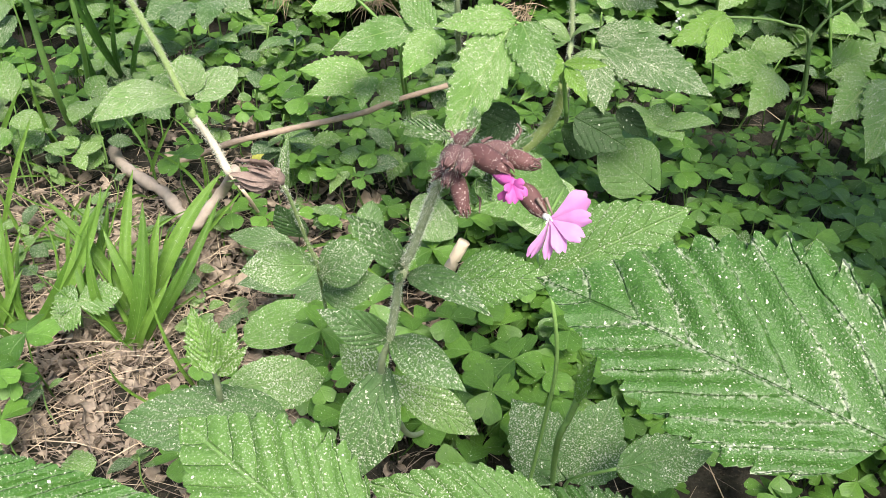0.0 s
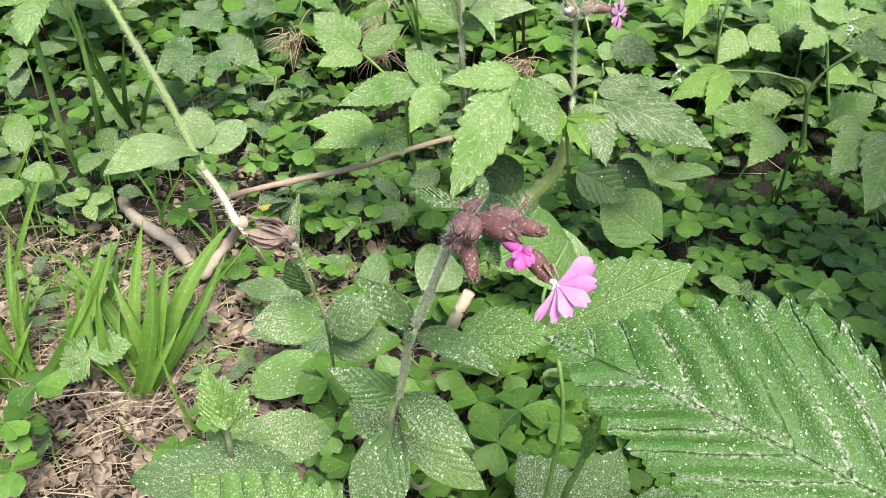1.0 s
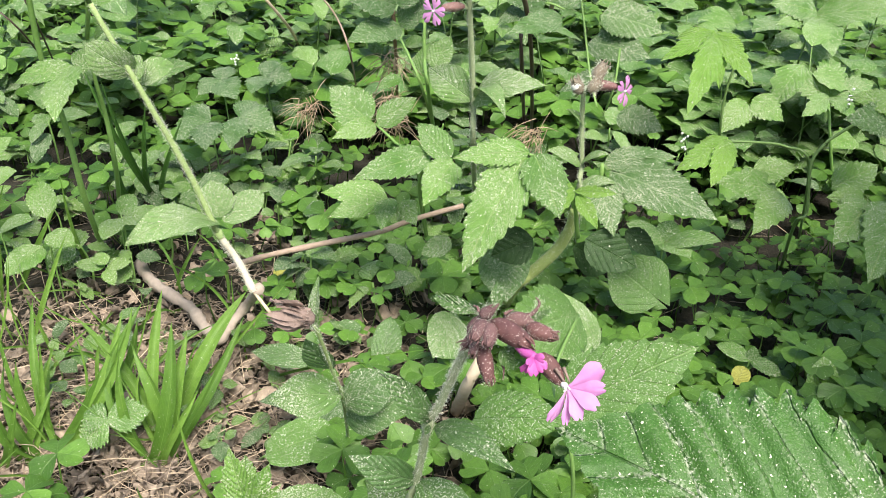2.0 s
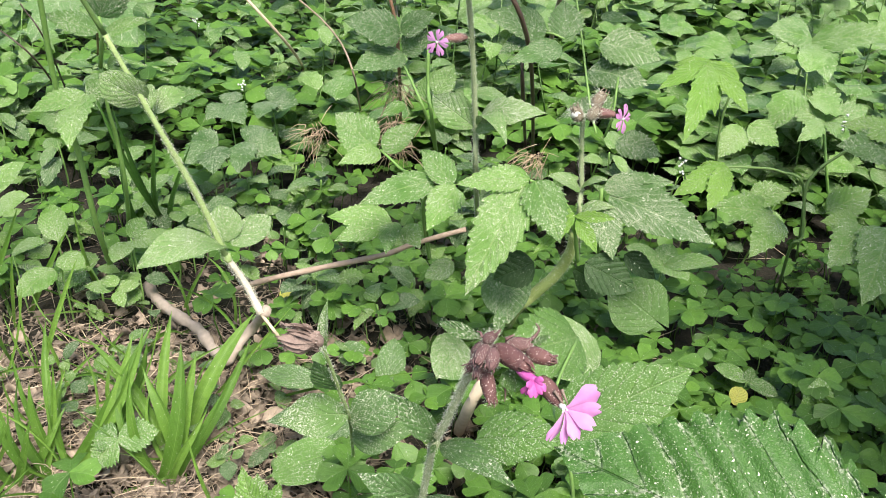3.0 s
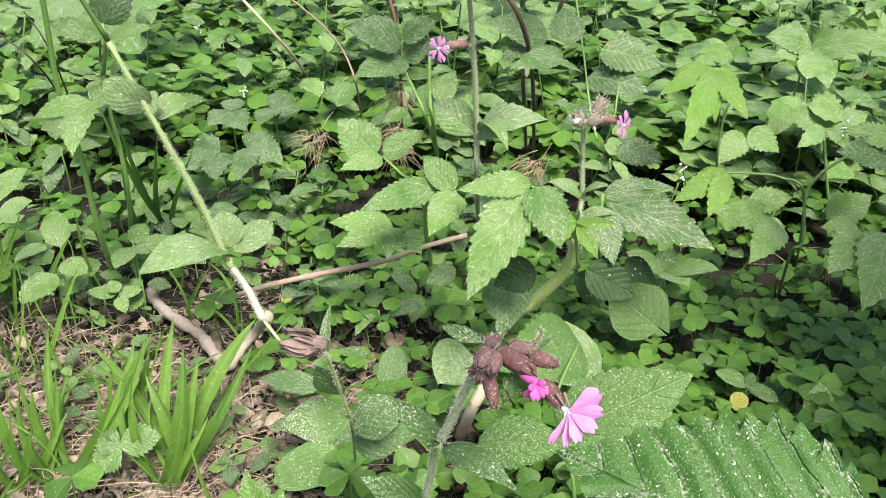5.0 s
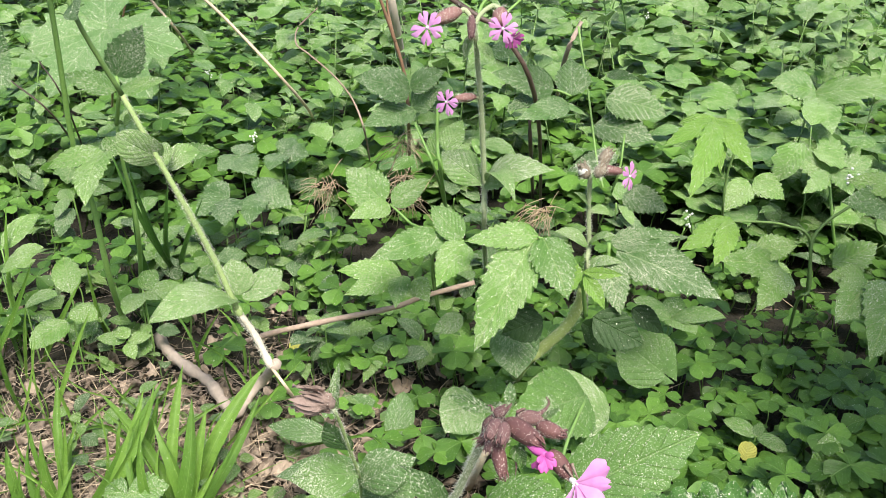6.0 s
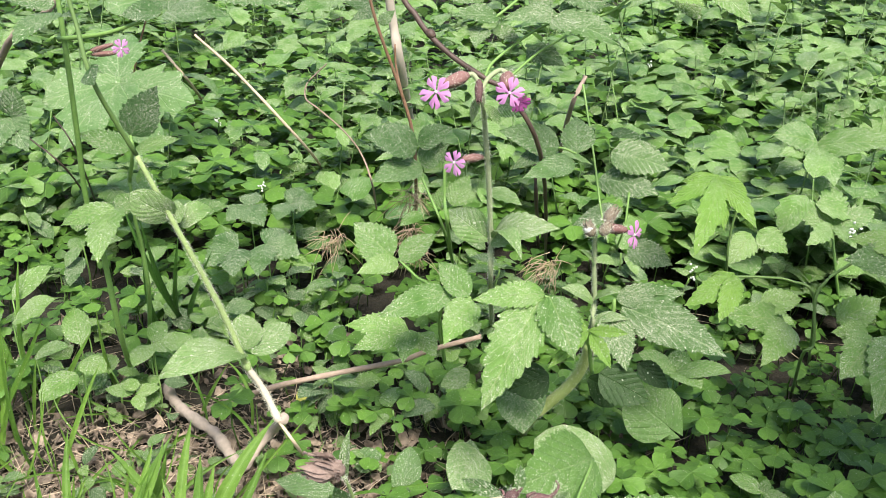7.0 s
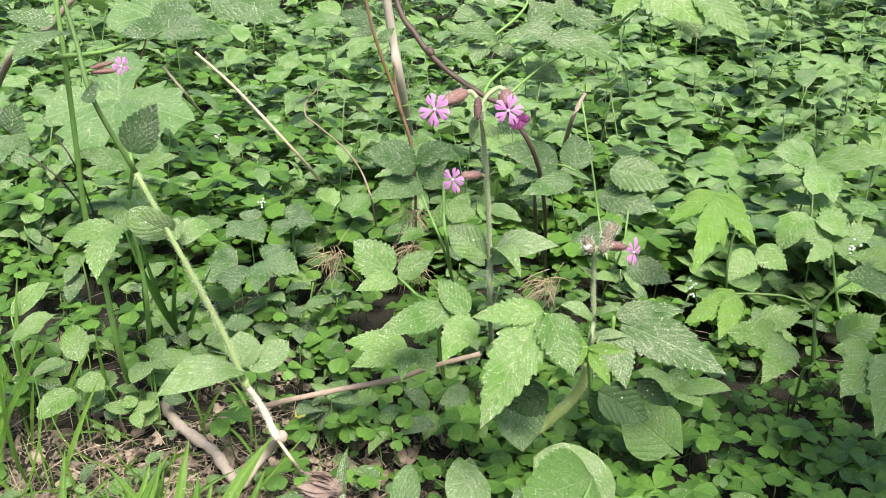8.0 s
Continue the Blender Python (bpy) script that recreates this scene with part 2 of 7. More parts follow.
CALYX = plain_material("burgundy_calyx", (0.05, 0.019, 0.018), (0.135, 0.06, 0.052), 0.75, 420.0, fleck=(0.42, 0.33, 0.3))
CALYX_PALE = plain_material("brown_hairy_calyx", (0.1, 0.042, 0.038), (0.21, 0.115, 0.095), 0.7, 420.0, fleck=(0.42, 0.34, 0.3))
BUD_GREEN = plain_material("woolly_bud", (0.11, 0.09, 0.06), (0.24, 0.2, 0.14), 0.8, 500.0, fleck=(0.4, 0.38, 0.3))
BUD = plain_material("brown_bud", (0.055, 0.026, 0.026), (0.14, 0.075, 0.068), 0.8, 600.0, fleck=(0.24, 0.17, 0.15))
DRYBUD = plain_material("withered_calyx", (0.1, 0.07, 0.055), (0.25, 0.185, 0.15), 0.85, 500.0, relief=0.9)
PETAL = plain_material("pink_petal", (0.52, 0.2, 0.45), (0.66, 0.33, 0.6), 0.6, 350.0, (1, 1, 1), 0.25, through=0.35)
PETAL_DEEP = plain_material("magenta_petal", (0.36, 0.05, 0.25), (0.56, 0.13, 0.4), 0.55, 350.0, through=0.3)
WHITE = plain_material("white_petal", (0.7, 0.72, 0.66), (0.82, 0.83, 0.78), 0.6, 300.0, through=0.3)


# ---- builders ----
ORIGIN = {}
rnd = random.Random(7)


def thing(name, label, category, base, group="", kind=""):
    ob = new(name)
    ob.empty_display_size = 0.01
    ob.location = base
    ORIGIN[ob] = Vector(base)
    return tagged(ob, label, category, group, kind)


def mesh_part(name, verts, faces, mat, parent=None, uv=None, label="", smooth=True):
    """One mesh object under its thing (or at top level with no parent), from vertices in world metres."""
    o = ORIGIN[parent] if parent is not None else Vector((0, 0, 0))
    v = np.asarray(verts, float) - np.array(o)
    me = bpy.data.meshes.new(name)
    me.from_pydata(v.tolist(), [], [tuple(int(i) for i in f) for f in faces])
    if uv is not None:
        layer = me.uv_layers.new(name="UVMap")
        idx = np.empty(len(me.loops), int)
        me.loops.foreach_get("vertex_index", idx)
        layer.data.foreach_set("uv", np.asarray(uv, float)[idx].ravel())
    me.polygons.foreach_set("use_smooth", [smooth] * len(me.polygons))
    me.materials.append(mat)
    ob = new(name, me)
    if parent is not None:
        ob.parent = parent
    ORIGIN[ob] = o
    if label:
        ob["label"] = label
    return ob


def unit(v):
    v = np.asarray(v, float)
    return v / max(1e-9, np.linalg.norm(v))


def spline(pts, sub=6):
    p = np.asarray(pts, float)
    if len(p) < 3:
        t = np.linspace(0, 1, sub + 1)[:, None]
        return p[0] * (1 - t) + p[1] * t
    q = np.vstack([2 * p[0] - p[1], p, 2 * p[-1] - p[-2]])
    out = []
    for i in range(1, len(q) - 2):
        for k in range(sub):
            t = k / sub
            a, b, c, d = q[i - 1], q[i], q[i + 1], q[i + 2]
            out.append(0.5 * (2 * b + (c - a) * t + (2 * a - 5 * b + 4 * c - d) * t * t + (3 * b - a - 3 * c + d) * t ** 3))
    out.append(p[-1])
    return np.array(out)


def tube(pts, r0, r1=None, n=8, sub=6, knobs=0.0, seed=0):
    """A tapered round stem through the points: vertices and faces."""
    r1 = r0 if r1 is None else r1
    c = spline(pts, sub)
    m = len(c)
    rs = np.random.RandomState(seed + 11)
    rad = np.linspace(r0, r1, m) * (1 + knobs * rs.uniform(-1, 1, m))
    tan = np.gradient(c, axis=0)
    verts, faces = [], []
    ref = np.array((0.31, 0.2, 0.93))
    for i in range(m):
        t = unit(tan[i])
        a = unit(np.cross(t, ref if abs(t @ ref) < 0.95 else (1, 0, 0)))
        b = np.cross(t, a)
        for k in range(n):
            g = 2 * math.pi * k / n
            verts.append(c[i] + rad[i] * (1 + knobs * 0.6 * rs.uniform(-1, 1)) * (math.cos(g) * a + math.sin(g) * b))
    for i in range(m - 1):
        for k in range(n):
            faces.append((i * n + k, i * n + (k + 1) % n, (i + 1) * n + (k + 1) % n, (i + 1) * n + k))
    faces.append(tuple(range(n - 1, -1, -1)))
    faces.append(tuple((m - 1) * n + k for k in range(n)))
    return np.array(verts), faces


def stalk(parent, pts, r0, r1=None, mat=None, name="stem", label="", n=8, knobs=0.0):
    v, f = tube(pts, r0, r1, n, 6, knobs, len(pts))
    return mesh_part(name, v, f, mat or STEM, parent, None, label)


def hairs(parent, pts, r, count, length, width, seed=1, name="hairs", spread=1.0):
    """Fine pale hairs that stand out from a stem or a calyx, one mesh."""
    c = spline(pts, 8)
    rs = np.random.RandomState(seed)
    rr = np.linspace(r[0], r[1], len(c)) if isinstance(r, tuple) else np.full(len(c), r)
    verts, faces = [], []
    for i in range(count):
        x = rs.uniform(0, len(c) - 1.001)
        k = int(x)
        p = c[k] + (c[k + 1] - c[k]) * (x - k)
        t = unit(c[k + 1] - c[k])
        d = rs.normal(size=3)
        d = unit(d - (d @ t) * t)
        out = unit(d + t * rs.normal(0, 0.35) * spread)
        w = unit(np.cross(out, rs.normal(size=3))) * width
        a = p + d * rr[k] * 0.9
        ln = length * rs.uniform(0.5, 1.1)
        bend = rs.normal(size=3) * ln * 0.12
        j = len(verts)
        verts += [a - w, a + w, a + out * ln * 0.6 + bend + w * 0.7, a + out * ln * 0.6 + bend - w * 0.7, a + out * ln + bend * 2.2]
        faces += [(j, j + 1, j + 2, j + 3), (j + 3, j + 2, j + 4)]
    ob = mesh_part(name, verts, faces, HAIR, parent)
    ob["kind"] = "stuff"
    return ob


PROFILE = {
    "rasp": ((0, .06, .16, .3, .45, .6, .75, .88, .95, 1), (.03, .5, .84, 1, .97, .82, .56, .27, .1, .0)),
    "camp": ((0, .08, .2, .4, .55, .7, .85, .95, 1), (.16, .4, .75, 1, .97, .78, .42, .15, 0)),
    "oval": ((0, .06, .18, .4, .6, .8, .92, 1), (.05, .45, .8, 1, .97, .7, .36, 0)),
    "heart": ((0, .05, .15, .32, .5, .7, .86, .95, 1), (.1, .62, .93, 1, .92, .66, .34, .14, 0)),
    "round": ((0, .05, .2, .4, .6, .8, .93, 1), (.06, .5, .84, 1, 1, .84, .5, 0)),
    "lobe": ((0, .1, .3, .5, .65, .8, .92, 1), (.3, .42, .75, 1, .93, .62, .28, 0)),
    "blade": ((0, .2, .5, .75, .9, 1), (.7, .9, 1, .72, .34, 0)),
    "young": ((0, .1, .3, .5, .7, .88, 1), (.1, .5, .95, 1, .75, .35, 0)),
}


def leaf_grid(base, tip, width, shape="rasp", teeth=11, tooth=0.12, arch=0.06, fold=0.12, pleat=0.06, up=(0, -0.35, 1),
              roll=0.0, rows=0, cols=5, veins=8, slant=0.45, wave=0.03, lobes=0.0, sweep=0.0, twist=0.0, double=False, lop=0.0, seed=0):
    """A leaf blade from base to tip, width across: toothed margin, arched midrib, halves folded up, pleated between the veins."""
    base, tip = np.asarray(base, float), np.asarray(tip, float)
    ln = np.linalg.norm(tip - base)
    a = (tip - base) / ln
    s = unit(np.cross(a, unit(up)))
    nrm = np.cross(s, a)
    g = radians(roll)
    s, nrm = s * math.cos(g) + nrm * math.sin(g), nrm * math.cos(g) - s * math.sin(g)
    rows = rows or max(10, int(teeth * (6 if double else 4)))
    rs = np.random.RandomState(seed + int(abs(base[0] * 9000)) % 997)
    ph = rs.uniform(0, 6.28, 4)
    v = np.linspace(0, 1, rows + 1)
    u = np.linspace(-1, 1, 2 * cols + 1)
    w = np.interp(v, *PROFILE[shape])
    V, U = np.meshgrid(v, u, indexing="ij")
    Wd = np.repeat(w[:, None], len(u), 1)
    au = np.abs(U)
    saw = np.zeros_like(V)
    if teeth:
        vs = V + 0.03 * np.sign(U) + 0.012 * np.sin(9 * V + ph[0])
        x = np.mod(vs * teeth, 1.0)
        saw = np.where(x < 0.75, x / 0.75, (1 - x) / 0.25) - 0.5
        if double:
            x2 = np.mod(vs * teeth * 3, 1.0)
            saw = saw * 0.85 + 0.35 * (np.where(x2 < 0.7, x2 / 0.7, (1 - x2) / 0.3) - 0.5)
    edge = au ** 5
    half = width / 2 * Wd * (1 + tooth * 1.6 * saw * edge * (1 if teeth else 0))
    uneven = 1 + 0.05 * np.sin(3 * V + ph[1] + U)
    X = U * half * uneven * (1 + lop * np.sign(U))
    Y = V * ln + (saw * edge * tooth * 0.5 * width * Wd if teeth else 0)
    Y = Y - lobes * width * (1 - V) ** 6 * np.sin(au * math.pi * 0.85) * (1 + 0.0 * V)
    Z = arch * ln * 4 * V * (1 - V) + fold * np.abs(X) - 0.35 * fold * X * X / (width / 2 + 1e-9)
    sv = V - slant * au * Wd
    Z = Z + pleat * width * 0.5 * (np.abs(np.sin(math.pi * sv * veins)) - 0.5) * np.minimum(1, Wd * 1.2) * np.minimum(1, au * 5)
    Z = Z + wave * width * np.sin(5 * V + ph[2] + 1.5 * U) * au
    X = X + sweep * ln * (V * (1 - V)) * 2
    tw = twist * V
    Xt, Zt = X * np.cos(tw) - Z * np.sin(tw), X * np.sin(tw) + Z * np.cos(tw)
    pts = base + Xt[..., None] * s + Y[..., None] * a + Zt[..., None] * nrm
    m = len(u)
    faces = [(i * m + k, i * m + k + 1, (i + 1) * m + k + 1, (i + 1) * m + k) for i in range(rows) for k in range(m - 1)]
    uv = np.stack([U * (1 if shape in ("heart", "blade", "round") else Wd) * 0.5 + 0.5, V], -1).reshape(-1, 2)
    return pts.reshape(-1, 3), faces, uv


def leaf(parent, base, tip, width, mat=None, name="leaf", label="", **kw):
    v, f, uv = leaf_grid(base, tip, width, **kw)
    return mesh_part(name, v, f, mat or RASP, parent, uv, label)


def joined(parts):
    vs, fs, us, n = [], [], [], 0
    for v, f, uv in parts:
        vs.append(v)
        us.append(uv)
        fs += [tuple(i + n for i in q) for q in f]
        n += len(v)
    return np.vstack(vs), fs, np.vstack(us)


def lobed_leaf(parent, hub, tips, mat, name="leaf", label="", **kw):
    """A hand-shaped leaf: lobes from one hub, each a tip and a width, as one mesh."""
    kw = dict(dict(shape="lobe", teeth=9, tooth=0.16, cols=4), **kw)
    h = np.asarray(hub, float)
    parts = []
    for i, (tip, w) in enumerate(tips):
        d = unit(np.asarray(tip, float) - h)
        parts.append(leaf_grid(h - d * 0.002 + np.array((0, 0, 0.0004 * i)), tip, w, seed=i, **kw))
    return mesh_part(name, *joined(parts)[:2], mat, parent, joined(parts)[2], label)


def blob(parent, a, b, width, mat, name, label="", neck=0.25, ribs=0, mouth=0.45, n=14, rows=10, belly=0.45):
    """A swollen calyx or bud from a to b, ribbed, with a narrow foot and mouth."""
    a, b = np.asarray(a, float), np.asarray(b, float)
    d = unit(b - a)
    s = unit(np.cross(d, (0.2, 0.1, 1)))
    t = np.cross(d, s)
    verts, faces = [], []
    prof = ((0, .06, .25, belly, .75, .92, 1), (neck, .6, .92, 1, .85, .62, mouth))
    for i in range(rows + 1):
        x = i / rows
        r = width / 2 * np.interp(x, *prof)
        for k in range(n):
            g = 2 * math.pi * k / n
            q = r * (1 + (0.07 * math.cos(ribs * g) if ribs else 0))
            verts.append(a + (b - a) * x + q * (math.cos(g) * s + math.sin(g) * t))
    for i in range(rows):
        for k in range(n):
            faces.append((i * n + k, i * n + (k + 1) % n, (i + 1) * n + (k + 1) % n, (i + 1) * n + k))
    faces.append(tuple(range(n - 1, -1, -1)))
    faces.append(tuple(rows * n + k for k in range(n)))
    return mesh_part(name, verts, faces, mat, parent, None, label)


def bud(parent, a, b, width, mat, label="closed dark bud with pale flecks", hair=300, length=0.0017, thick=0.00006, wool=False):
    """A pointed bud: ribbed calyx, five sepal tips closing over its mouth, a coat of hairs."""
    o = blob(parent, a, b, width, mat, "bud", label, 0.4, 10, 0.22, 18, 12)
    a, b = np.asarray(a, float), np.asarray(b, float)
    d = unit(b - a)
    s = unit(np.cross(d, (0.2, 0.1, 1)))
    t = np.cross(d, s)
    for k in range(5):
        g = k * 1.2566
        r = math.cos(g) * s + math.sin(g) * t
        p = a + (b - a) * 0.86 + r * width * 0.3
        e = b + d * width * 0.28 + r * width * rnd.uniform(0.05, 0.3)
        v, f = tube([tuple(p), tuple((p + e) / 2 + r * width * 0.06), tuple(e)], width * 0.1, width * 0.015, 5, 3)
        mesh_part("sepal", v, f, mat, o)
    hairs(o, [tuple(a), tuple((a + b) / 2), tuple(b)], width * 0.46, hair, length, thick, int(1e5 * width) + 3)
    return o


def petal_grid(centre, tip, width, facing, notch=0.46, cup=0.15, rows=12, cols=7):
    """A petal split into two lobes."""
    c, e = np.asarray(centre, float), np.asarray(tip, float)
    ln = np.linalg.norm(e - c)
    a = (e - c) / ln
    s = unit(np.cross(a, facing))
    nrm = np.cross(s, a)
    verts, faces = [], []
    for i in range(rows + 1):
        v = i / rows
        w = width / 2 * np.interp(v, (0, .15, .4, .7, .9, 1), (.12, .2, .6, 1, .95, .72))
        for k in range(2 * cols + 1):
            u = k / cols - 1
            split = notch * ln * max(0.0, 1 - abs(u) / 0.3) * v ** 3
            ends = 0.16 * ln * v ** 4 * (max(0.0, abs(u) - 0.5) / 0.5) ** 2
            y = v * ln - split - ends + 0.01 * ln * math.sin(19 * u)
            z = cup * ln * v * (1 - v) - 0.1 * ln * v * v + 0.07 * width * math.cos(3.1 * u) * v
            verts.append(c + a * y + s * (u * w * (1 + 0.12 * v)) + nrm * z)
    m = 2 * cols + 1
    for i in range(rows):
        for k in range(m - 1):
            faces.append((i * m + k, i * m + k + 1, (i + 1) * m + k + 1, (i + 1) * m + k))
    return np.array(verts), faces


def flower(parent, centre, facing, radius, turn=0.0, count=5, mat=None, throat=None, tilt=0.12, width=0.66):
    """An open flower: a small pale throat with five split petals round it."""
    f = unit(facing)
    s = unit(np.cross(f, (0.1, 0.2, 1)))
    t = np.cross(f, s)
    c = np.asarray(centre, float)
    back = throat if throat is not None else c - f * radius * 0.35
    core = blob(parent, back, c + f * radius * 0.1, radius * 0.22, WHITE if mat is not PETAL_DEEP else PETAL_DEEP, "flower", "pink five-petalled flower", 0.7, 5, 0.8, 10, 6)
    for i in range(count):
        g = radians(turn) + 2 * math.pi * i / count + rnd.uniform(-0.1, 0.1)
        d = math.cos(g) * s + math.sin(g) * t
        tip = c + d * radius * rnd.uniform(0.92, 1.06) + f * radius * tilt * rnd.uniform(0.4, 1.4)
        v, fc = petal_grid(c + d * radius * 0.06, tip, radius * width, f)
        mesh_part("petal", v, fc, mat or PETAL, core)
    return core


# ---- ground ----
def ground_height(x, y):
    near = math.exp(-((x / 1.6) ** 2 + ((y - 0.8) / 1.6) ** 2))
    return near * 0.014 * noise.noise(Vector((x * 7, y * 7, 3))) + 0.03 * (1 - near) * noise.noise(Vector((x * 1.1, y * 1.1, 9)))


def build_ground():
    k = np.linspace(-1, 1, 121)
    xs = np.sign(k) * (1.2 * np.abs(k) + 60 * np.abs(k) ** 6)
    ys = 0.8 + np.sign(k) * (1.2 * np.abs(k) + 60 * np.abs(k) ** 6)
    verts = [(x, y, ground_height(x, y)) for y in ys for x in xs]
    n = len(xs)
    faces = [(j * n + i, j * n + i + 1, (j + 1) * n + i + 1, (j + 1) * n + i) for j in range(n - 1) for i in range(n - 1)]
    ob = mesh_part("ground", verts, faces, SOIL)
    tagged(ob, "dark brown forest soil under leaf litter", "ground", kind="structure")


build_ground()


def scatter(name, protos, places, mat, label, category):
    """Many copies of small meshes as one object of stuff; a place is (prototype, matrix)."""
    vs, us, fs, n = [], [], [], 0
    for i, m in places:
        v, f, uv = protos[i]
        m = np.array(m)
        vs.append(v @ m[:3, :3].T + m[:3, 3])
        us.append(uv)
        fs.append([tuple(q + n for q in g) for g in f])
        n += len(v)
    ob = mesh_part(name, np.vstack(vs), [q for g in fs for q in g], mat, None, np.vstack(us))
    return tagged(ob, label, category, kind="stuff")


# ---- wood sorrel ----
def sorrel_leaflet(fold, droop, rows=6, cols=4):
    """One leaflet, an upside-down heart folded along its middle, tip 1 unit away."""
    verts, uv, faces = [], [], []
    for i in range(rows + 1):
        v = i / rows
        w = 0.56 * np.interp(v, (0, .15, .35, .55, .75, .92, 1), (.05, .36, .72, .94, 1, .88, .7))
        for k in range(2 * cols + 1):
            u = k / cols - 1
            y = v - 0.2 * max(0, 1 - abs(u) / 0.5) ** 1.3 * v ** 4 - 0.34 * v ** 3 * max(0, abs(u) - 0.45) ** 1.6
            verts.append((u * w, y, fold * abs(u) * w - droop * v * v + 0.02 * math.sin(6 * u + 3 * v)))
            uv.append((u * 0.5 + 0.5, v))
    m = 2 * cols + 1
    faces = [(i * m + k, i * m + k + 1, (i + 1) * m + k + 1, (i + 1) * m + k) for i in range(rows) for k in range(m - 1)]
    return np.array(verts), faces, np.array(uv)


def sorrel_parts(i, rows=6, cols=4):
    r = random.Random(i)
    size, high = r.uniform(0.012, 0.0185), r.uniform(0.022, 0.052)
    lean = np.array((r.uniform(-.012, .012), r.uniform(-.012, .012), high))
    turn = r.uniform(0, 6.28)
    out = []
    for j in range(3):
        v, f, uv = sorrel_leaflet(r.uniform(0.08, 0.32), r.uniform(0.03, 0.24), rows, cols)
        g = turn + j * 2.0944 + r.uniform(-.15, .15)
        q = np.array(Matrix.Rotation(g, 3, "Z") @ Matrix.Rotation(r.uniform(-0.3, 0.16), 3, "X"))
        out.append((v * size @ q.T + lean, f, uv))
    sv, sf = tube([(0, 0, -0.004), tuple(lean * 0.55 + np.array((0.003, 0, 0))), tuple(lean)], 0.0007, 0.0006, 3, 1)
    return out, (sv, sf, np.zeros((len(sv), 2)))


def sorrel_density(x, y):
    bare = math.exp(-(((x + 0.2) / 0.17) ** 2 + ((y - 0.53) / 0.12) ** 2))
    path = 0.35 * math.exp(-(((x + 0.02) / 0.07) ** 2 + ((y - 0.66) / 0.08) ** 2))
    bare += 0.8 * math.exp(-(((x + 0.3) / 0.13) ** 2 + ((y - 0.68) / 0.1) ** 2))
    under_leaf = math.exp(-(((x - 0.175) / 0.035) ** 2 + ((y - 0.685) / 0.04) ** 2))
    return 1.0 - min(0.99, 1.5 * bare) - path - under_leaf


SORREL_KINDS = []
for i in range(7):
    leaflets, stem_mesh = sorrel_parts(i)
    t = thing("wood_sorrel", "green wood sorrel with three heart-shaped leaflets", "wood sorrel", (0, 0, 0), "carpet of wood sorrel")
    for v, f, uv in leaflets:
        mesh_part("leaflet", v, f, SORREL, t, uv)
    mesh_part("stalk", stem_mesh[0], stem_mesh[1], STEM, t)
    coarse, coarse_stem = sorrel_parts(i, 4, 3)
    SORREL_KINDS.append((t, joined(coarse + [coarse_stem]), joined(sorrel_parts(i, 2, 2)[0])))

rs = random.Random(21)
near_places, far_places = [], []
while len(near_places) < 293:
    if len(near_places) % 5 < 3:
        x, y = rs.uniform(0.06, 0.5), rs.uniform(0.44, 0.86)
    else:
        x, y = rs.uniform(-0.42, 0.2), rs.uniform(0.5, 0.92)
    if rs.random() < sorrel_density(x, y):
        near_places.append((x, y))
for x, y in near_places:
    i = rs.randrange(7)
    copy_thing(SORREL_KINDS[i][0], pose(x, y, ground_height(x, y), rs.uniform(-6, 17), rs.uniform(-11, 11), 0) @ pose(0, 0, 0, 0, 0, rs.uniform(0, 360)))
for i, (t, *_) in enumerate(SORREL_KINDS):
    t.location = (0.12 + 0.05 * i, 0.55 + 0.03 * (i % 3), 0.0)
plain_places = []
while len(far_places) < 1900:
    y = 0.42 + 2.3 * rs.random() ** 1.7
    x = rs.uniform(-0.5 - 0.55 * y, 0.5 + 0.55 * y)
    if -0.42 < x < 0.5 and y < 0.92 and rs.random() < 0.3:
        continue
    if rs.random() < sorrel_density(x, y):
        s = rs.uniform(0.8, 1.2)
        (far_places if y < 1.05 else plain_places).append((rs.randrange(7), pose(x, y, ground_height(x, y) + rs.uniform(-0.005, 0.02), rs.uniform(-6, 17), rs.uniform(-11, 11), 0) @ pose(0, 0, 0, 0, 0, rs.uniform(0, 360)) @ Matrix.Scale(s, 4)))
for k in range(520):
    x, y = rs.uniform(0.04, 0.6), rs.uniform(0.22, 0.98)
    far_places.append((rs.randrange(7), pose(x, y, ground_height(x, y) + rs.uniform(-0.02, 0.004), rs.uniform(-6, 17), rs.uniform(-11, 11), 0) @ pose(0, 0, 0, 0, 0, rs.uniform(0, 360)) @ Matrix.Scale(rs.uniform(0.7, 1.1), 4)))
for k in range(1300):
    x, y = rs.uniform(-2.6, 2.6), rs.uniform(-2.2, 1.2)
    if abs(x) > 0.6 + 0.6 * max(0.0, y) or y < 0.05:
        plain_places.append((rs.randrange(7), pose(x, y, ground_height(x, y), rs.uniform(-5, 20), rs.uniform(-16, 16), rs.uniform(0, 360)) @ Matrix.Scale(1.1, 4)))
for k in range(5200):
    y = 1.05 + 2.3 * rs.random() ** 1.25
    x = rs.uniform(-0.5 - 0.6 * y, 0.5 + 0.6 * y)
    plain_places.append((rs.randrange(7), pose(x, y, ground_height(x, y) - 0.005 + rs.uniform(0.0, 0.04), rs.uniform(0, 20), rs.uniform(-14, 14), rs.uniform(0, 360)) @ Matrix.Scale(rs.uniform(1.1, 1.9), 4)))
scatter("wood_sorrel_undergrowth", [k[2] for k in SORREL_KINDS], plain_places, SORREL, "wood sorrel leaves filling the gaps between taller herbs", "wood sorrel")
